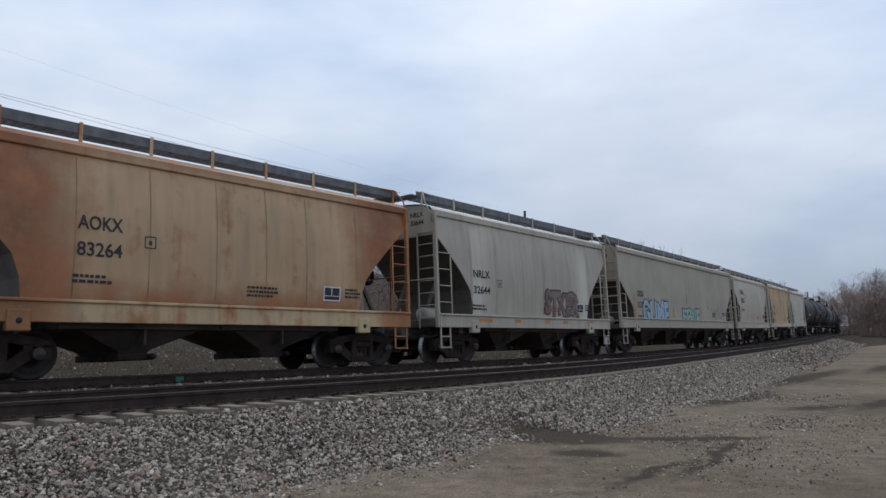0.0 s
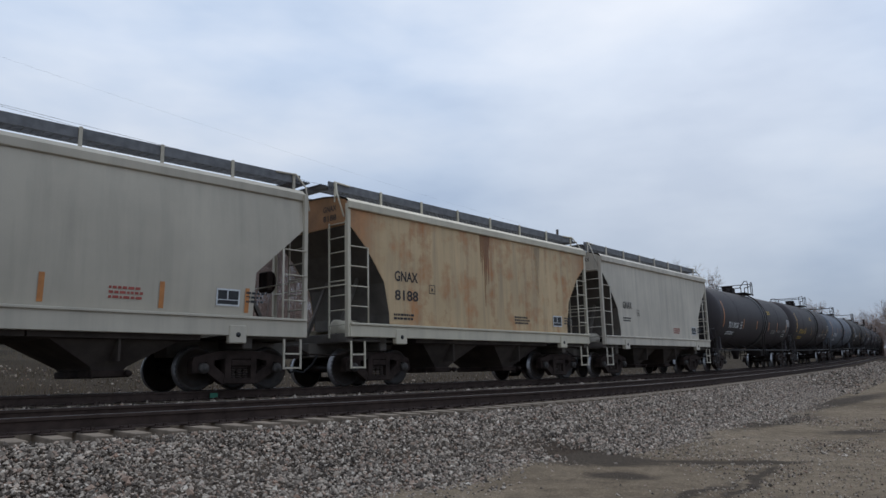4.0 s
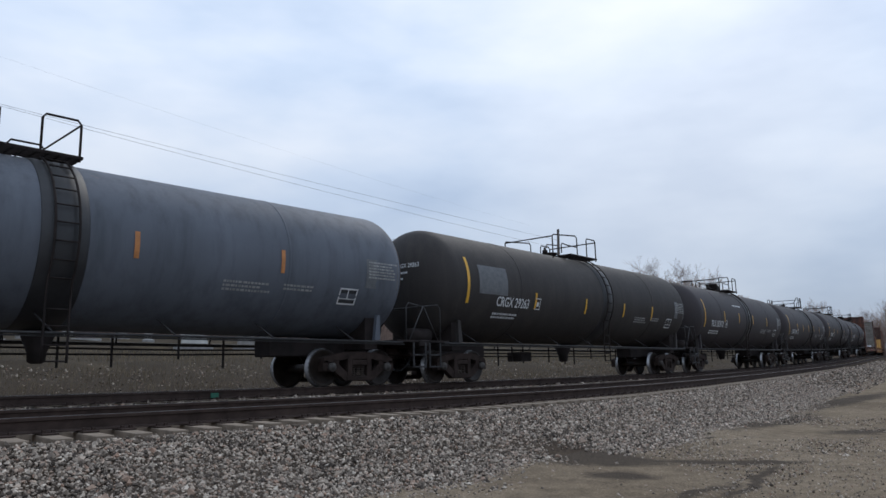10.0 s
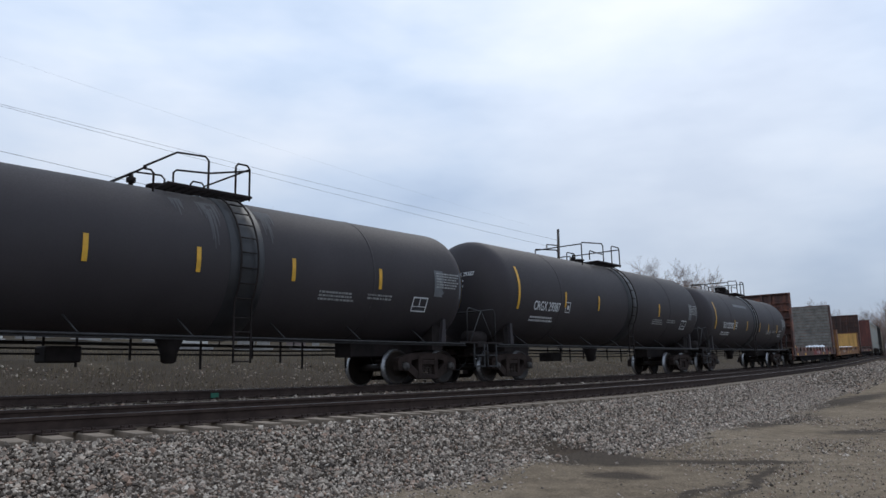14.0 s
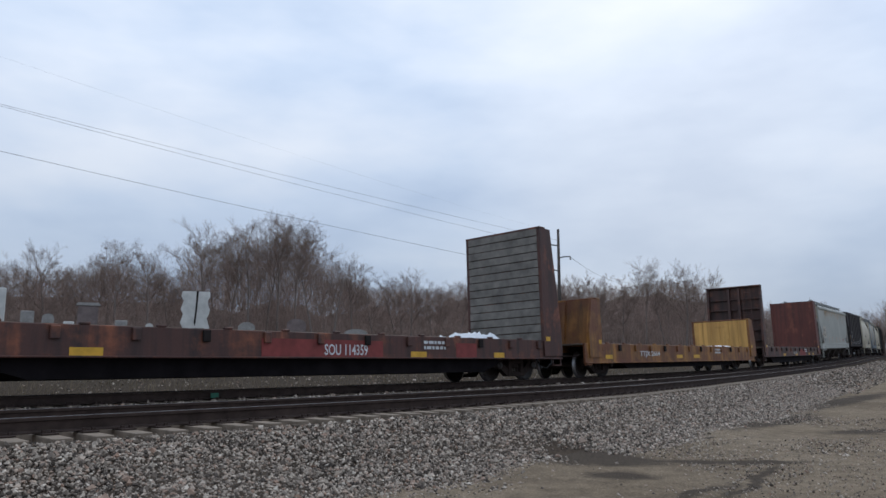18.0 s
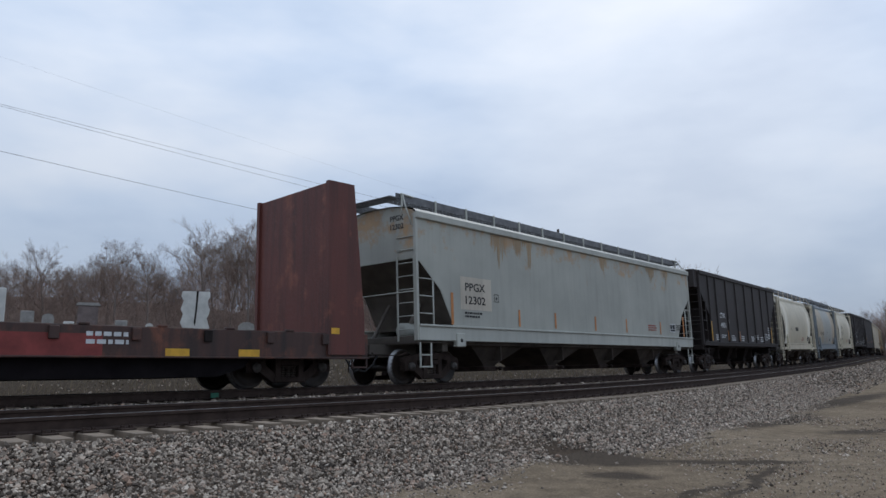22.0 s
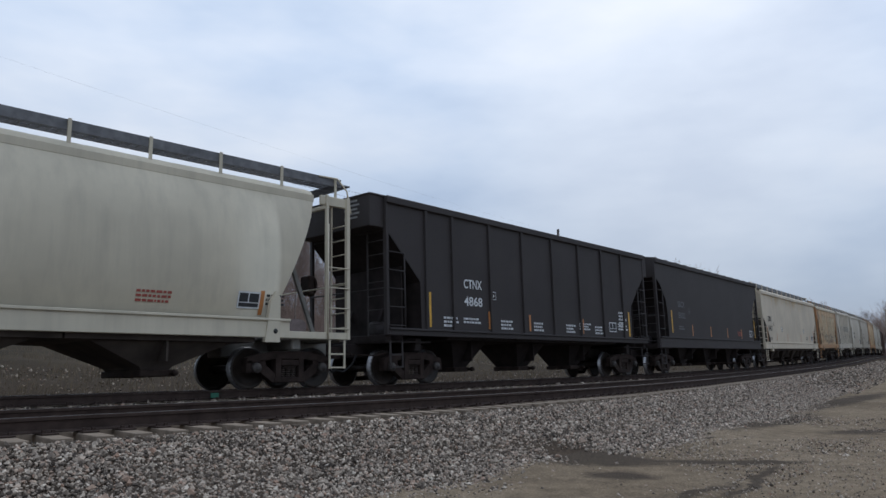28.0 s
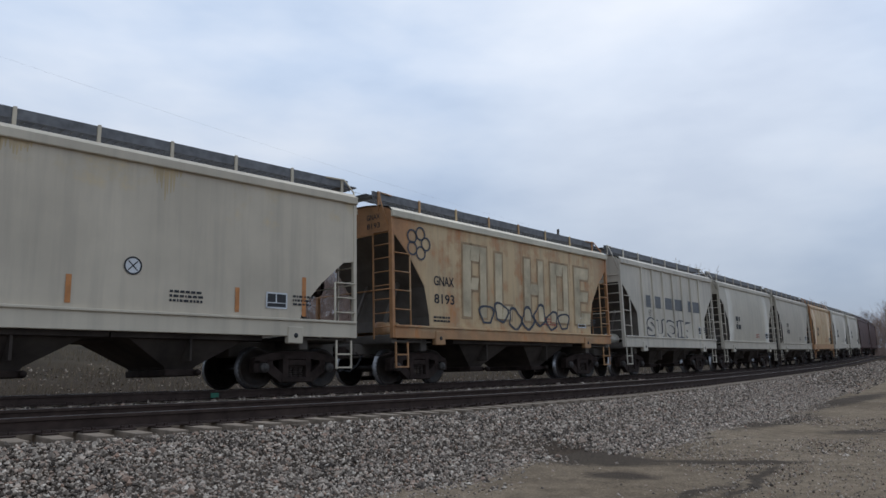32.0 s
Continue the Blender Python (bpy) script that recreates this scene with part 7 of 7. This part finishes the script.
# dry grass and litter on the bank behind the line
gv, gf = [], []
rg = np.random.default_rng(11)
for k in range(20000):
    s, n = rg.uniform(-16, 60), -5.2 - 12 * rg.random() ** 1.3
    p = at_line(s, n)
    z = p.z + float(ground_profile(n))
    h, a_ = rg.uniform(0.05, 0.26), rg.uniform(0, 6.28)
    o = len(gv)
    gv += [(p.x, p.y, z - 0.03), (p.x + 0.03 * math.cos(a_), p.y + 0.03 * math.sin(a_), z - 0.03), (p.x + rg.uniform(-0.3, 0.3) * h, p.y + rg.uniform(-0.3, 0.3) * h, z + h)]
    gf.append((o, o + 1, o + 2))
me = bpy.data.meshes.new("dry_grass")
me.from_pydata(gv, [], gf)
me.materials.append(M["straw"])
tagged(new("dry_grass", me), "sparse dry straw-coloured grass on the bank", "grass", kind="stuff")


def monument(px, dist, w, h, d, mat, label, top="flat", base=True, wave=False):
    x, y, z = spot(px, dist)
    ob = tagged(new("gravestone"), label, "gravestone", "gravestones in the cemetery")
    b = Shape()
    b.box(-w * 0.75, w * 0.75, -d * 0.75, d * 0.75, -0.3, 0.18, 0.03)
    part("base", b, M["granite"] if base else mat, ob)
    s_ = Shape()
    if top == "arch":
        poly = [(-w / 2, 0.18), (w / 2, 0.18), (w / 2, h * 0.8)] + [(w / 2 * math.cos(t), h * 0.8 + h * 0.2 * math.sin(t)) for t in [math.pi * k / 8 for k in range(1, 8)]] + [(-w / 2, h * 0.8)]
        s_.prism(poly, -d / 2, d / 2)
    elif wave:
        n = 12
        left = [(-w / 2 + 0.06 * w * math.sin(k * 2.1), 0.18 + (h - 0.18) * k / n) for k in range(n + 1)]
        right = [(w / 2 + 0.06 * w * math.sin(k * 1.7 + 1), 0.18 + (h - 0.18) * k / n) for k in range(n + 1)]
        s_.prism(left + right[::-1], -d / 2, d / 2)
    else:
        s_.box(-w / 2, w / 2, -d / 2, d / 2, 0.18, h, 0.04)
    part("stone", s_, mat, ob)
    if top == "roof":
        c = Shape()
        c.prism([(-w * 0.62, h), (w * 0.62, h), (w * 0.5, h + 0.16), (-w * 0.5, h + 0.16)], -d * 0.62, d * 0.62)
        part("cap", c, M["granite"], ob)
    if wave:
        c = Shape()
        c.prism([(-0.05, h * 0.45), (0.02, h * 0.40), (0.09, h * 0.7), (0.13, h * 1.003), (0.03, h * 1.003), (0.0, h * 0.7)], -d / 2 - 0.012, d / 2 + 0.012)
        part("cleft", c, M["under_dark"], ob, "dark cleft down the stone")
    ob.matrix_basis = Matrix.Translation((x, y, z)) @ pose(0, 0, 0, 0, 0, -math.degrees(math.atan2(px - 784, 1309.3)))
    return ob


for px, py, dist, w, mat, lab, top, wave in (
        (345, 517, 40, 1.35, "marble", "tall weathered white stone monument with a dark cleft", "flat", True), (-4, 510, 40, 0.55, "marble", "slender white stone pillar", "flat", False),
        (155, 542, 44, 0.95, "granite_brown", "brown granite gravestone with a pale cap", "roof", False), (48, 551, 46, 0.6, "granite", "plain upright grey granite gravestone", "flat", False),
        (85, 556, 48, 0.55, "granite", "grey gravestone with a rounded top", "arch", False), (215, 568, 50, 0.6, "granite", "low grey stone grave marker", "flat", False), (437, 571, 42, 0.9, "granite", "pale grey gravestone with a sloped cap", "arch", False),
        (525, 565, 46, 1.05, "granite_brown", "brown granite gravestone with a rounded top", "arch", False), (630, 583, 44, 1.3, "granite", "broad low grey gravestone", "arch", False), (265, 573, 46, 0.4, "marble", "small white rounded marble gravestone", "arch", False),
        (468, 588, 42, 0.7, "granite", "low flat grey grave marker", "flat", False), (560, 590, 44, 0.4, "granite", "small grey rounded granite gravestone", "arch", False), (122, 570, 50, 0.5, "marble", "small pale square marble gravestone", "flat", False)):
    monument(px, dist, w * dist / 42, max(0.5, top_at(px, dist, py)), 0.45, M[mat], lab, top, True, wave)


def pole(px, dist, height, label):
    x, y, z = spot(px, dist)
    ob = tagged(new("utility_pole"), label, "utility pole")
    s_ = Shape()
    s_.tube([(0, 0, -0.5), (0, 0, height * 0.5), (0, 0, height)], 0.17, 10, 0.11)
    part("pole", s_, M["pole"], ob)
    for d, h in ((-1, height - 1.35), (1, height - 2.35), (-1, height - 3.45)):
        c = Shape()
        c.tube([(0, 0, h - 0.05), (d * 0.5, 0, h + 0.03), (d * 1.0, 0, h + 0.05)], 0.05, 6)
        arm = part("arm", c, M["rail_grey"], ob)
        i_ = Shape()
        i_.lathe([(h - 0.22, 0.05), (h - 0.14, 0.09), (h - 0.06, 0.05), (h + 0.02, 0.06)], "z", 8, (d * 0.98, 0, 0))
        part("insulator", i_, M["granite"], arm)
    ob.matrix_basis = Matrix.Translation((x, y, z))
    return Vector((x, y, z))


PD = 62
PH = top_at(991, PD, 406)
p1 = pole(991, PD, PH, "tall wooden utility pole with three short arms")


def wire(a, b, sag, r=0.012, label="thin overhead power line"):
    n = 16
    pts = [a.lerp(b, k / n) - Vector((0, 0, sag * 4 * (k / n) * (1 - k / n))) for k in range(n + 1)]
    s_ = Shape()
    s_.tube(pts, r, 4)
    tagged(new("power_line", s_.mesh("power_line")), label, "power line").data.materials.append(M["wire"])


up = Vector((0, 0, 1))
for a_px, a_py, b, sag, r_ in ((0, 188, p1 + Vector((-0.98, 0, PH - 1.4)), 0.30, 0.008), (0, 268, p1 + Vector((-0.98, 0, PH - 3.5)), 0.30, 0.010), (20, 192, p1 + Vector((0.1, 0, PH - 0.95)), 0.22, 0.008), (0, 95, sky_point(940, 400, 75), 0.5, 0.0025)):
    near_end = sky_point(a_px, a_py, 40)
    wire(near_end + (near_end - b) * 0.35 + up * 0.3, b, sag, r_)
wire(p1 + Vector((0.98, 0, PH - 2.35)), sky_point(1110, 500, 100), 0.6)

# white wind-blown sheets left on the flat cars
for i, x, w in ((14, 6.6, 1.5), (15, 6.4, 1.5), (16, -7.2, 1.2)):
    sh = Shape()
    r_ = random.Random(i)
    hh = 0.06 if i == 15 else 0.22
    n = 14
    v = [(x - w / 2 + w * a_ / n, -1.3 + 1.6 * b_ / 8, 1.225 + (0 if a_ in (0, n) or b_ in (0, 8) else hh * r_.uniform(0.2, 1.2))) for a_ in range(n + 1) for b_ in range(9)]
    sh.add(v, [(a_ * 9 + b_, (a_ + 1) * 9 + b_, (a_ + 1) * 9 + b_ + 1, a_ * 9 + b_ + 1) for a_ in range(n) for b_ in range(8)], True)
    part("crumpled_sheet", sh, M["snow"], CARS[i], "crumpled white sheeting on the deck")


# ---- what moves: the cars along the line, and their wheels ----
_clock = np.arange(0, 33, 0.05)
_pace = np.interp(_clock, (0, 5, 10, 14, 20, 32), (12.5, 12.4, 13.05, 13.15, 13.08, 12.98))
_gone = np.concatenate([[0], np.cumsum((_pace[1:] + _pace[:-1]) / 2 * 0.05)])


def travel(t):
    """Metres that the train has gone since the start."""
    return float(np.interp(t, _clock, _gone))


def car_pose(i, t):
    s, h = CENTRES[i] - travel(t), LENGTHS[i] / 2 - 2.0
    a, b = at_line(s - h, CA), at_line(s + h, CA)
    m = (a + b) / 2
    yaw = math.atan2(b.y - a.y, b.x - a.x)
    rise = math.atan2(b.z - a.z, (b.xy - a.xy).length)
    return Matrix.Translation((m.x, m.y, m.z - CANT * 0.75)) @ Matrix.Rotation(yaw, 4, "Z") @ Matrix.Rotation(-rise, 4, "Y") @ Matrix.Rotation(-CANT, 4, "X")


def motions():
    for i, ob in CARS.items():
        walk(ob, [(t, car_pose(i, t)) for t in range(33)])
    for ob, i, x, a in WHEELSETS:
        t0 = max(0.0, min(31.0, ((CENTRES[i] - 48) / 13.1)))
        t1 = max(t0 + 0.5, min(32.0, (CENTRES[i] + 24) / 13.1))
        t0, t1 = round(t0 * 30) / 30, round(t1 * 30) / 30
        rows = [t0 + k / 30 for k in range(round((t1 - t0) * 30) + 1)]
        rows = ([0.0] if t0 > 0.1 else []) + rows + ([32.0] if t1 < 31.9 else [])
        out = []
        for t in rows:
            turn = -travel(min(max(t, t0), t1)) / 0.457
            out.append((t, Matrix.Translation((a, 0, 0.457)) @ Matrix.Rotation(turn, 4, "Y")))
        walk(ob, out)


motions()
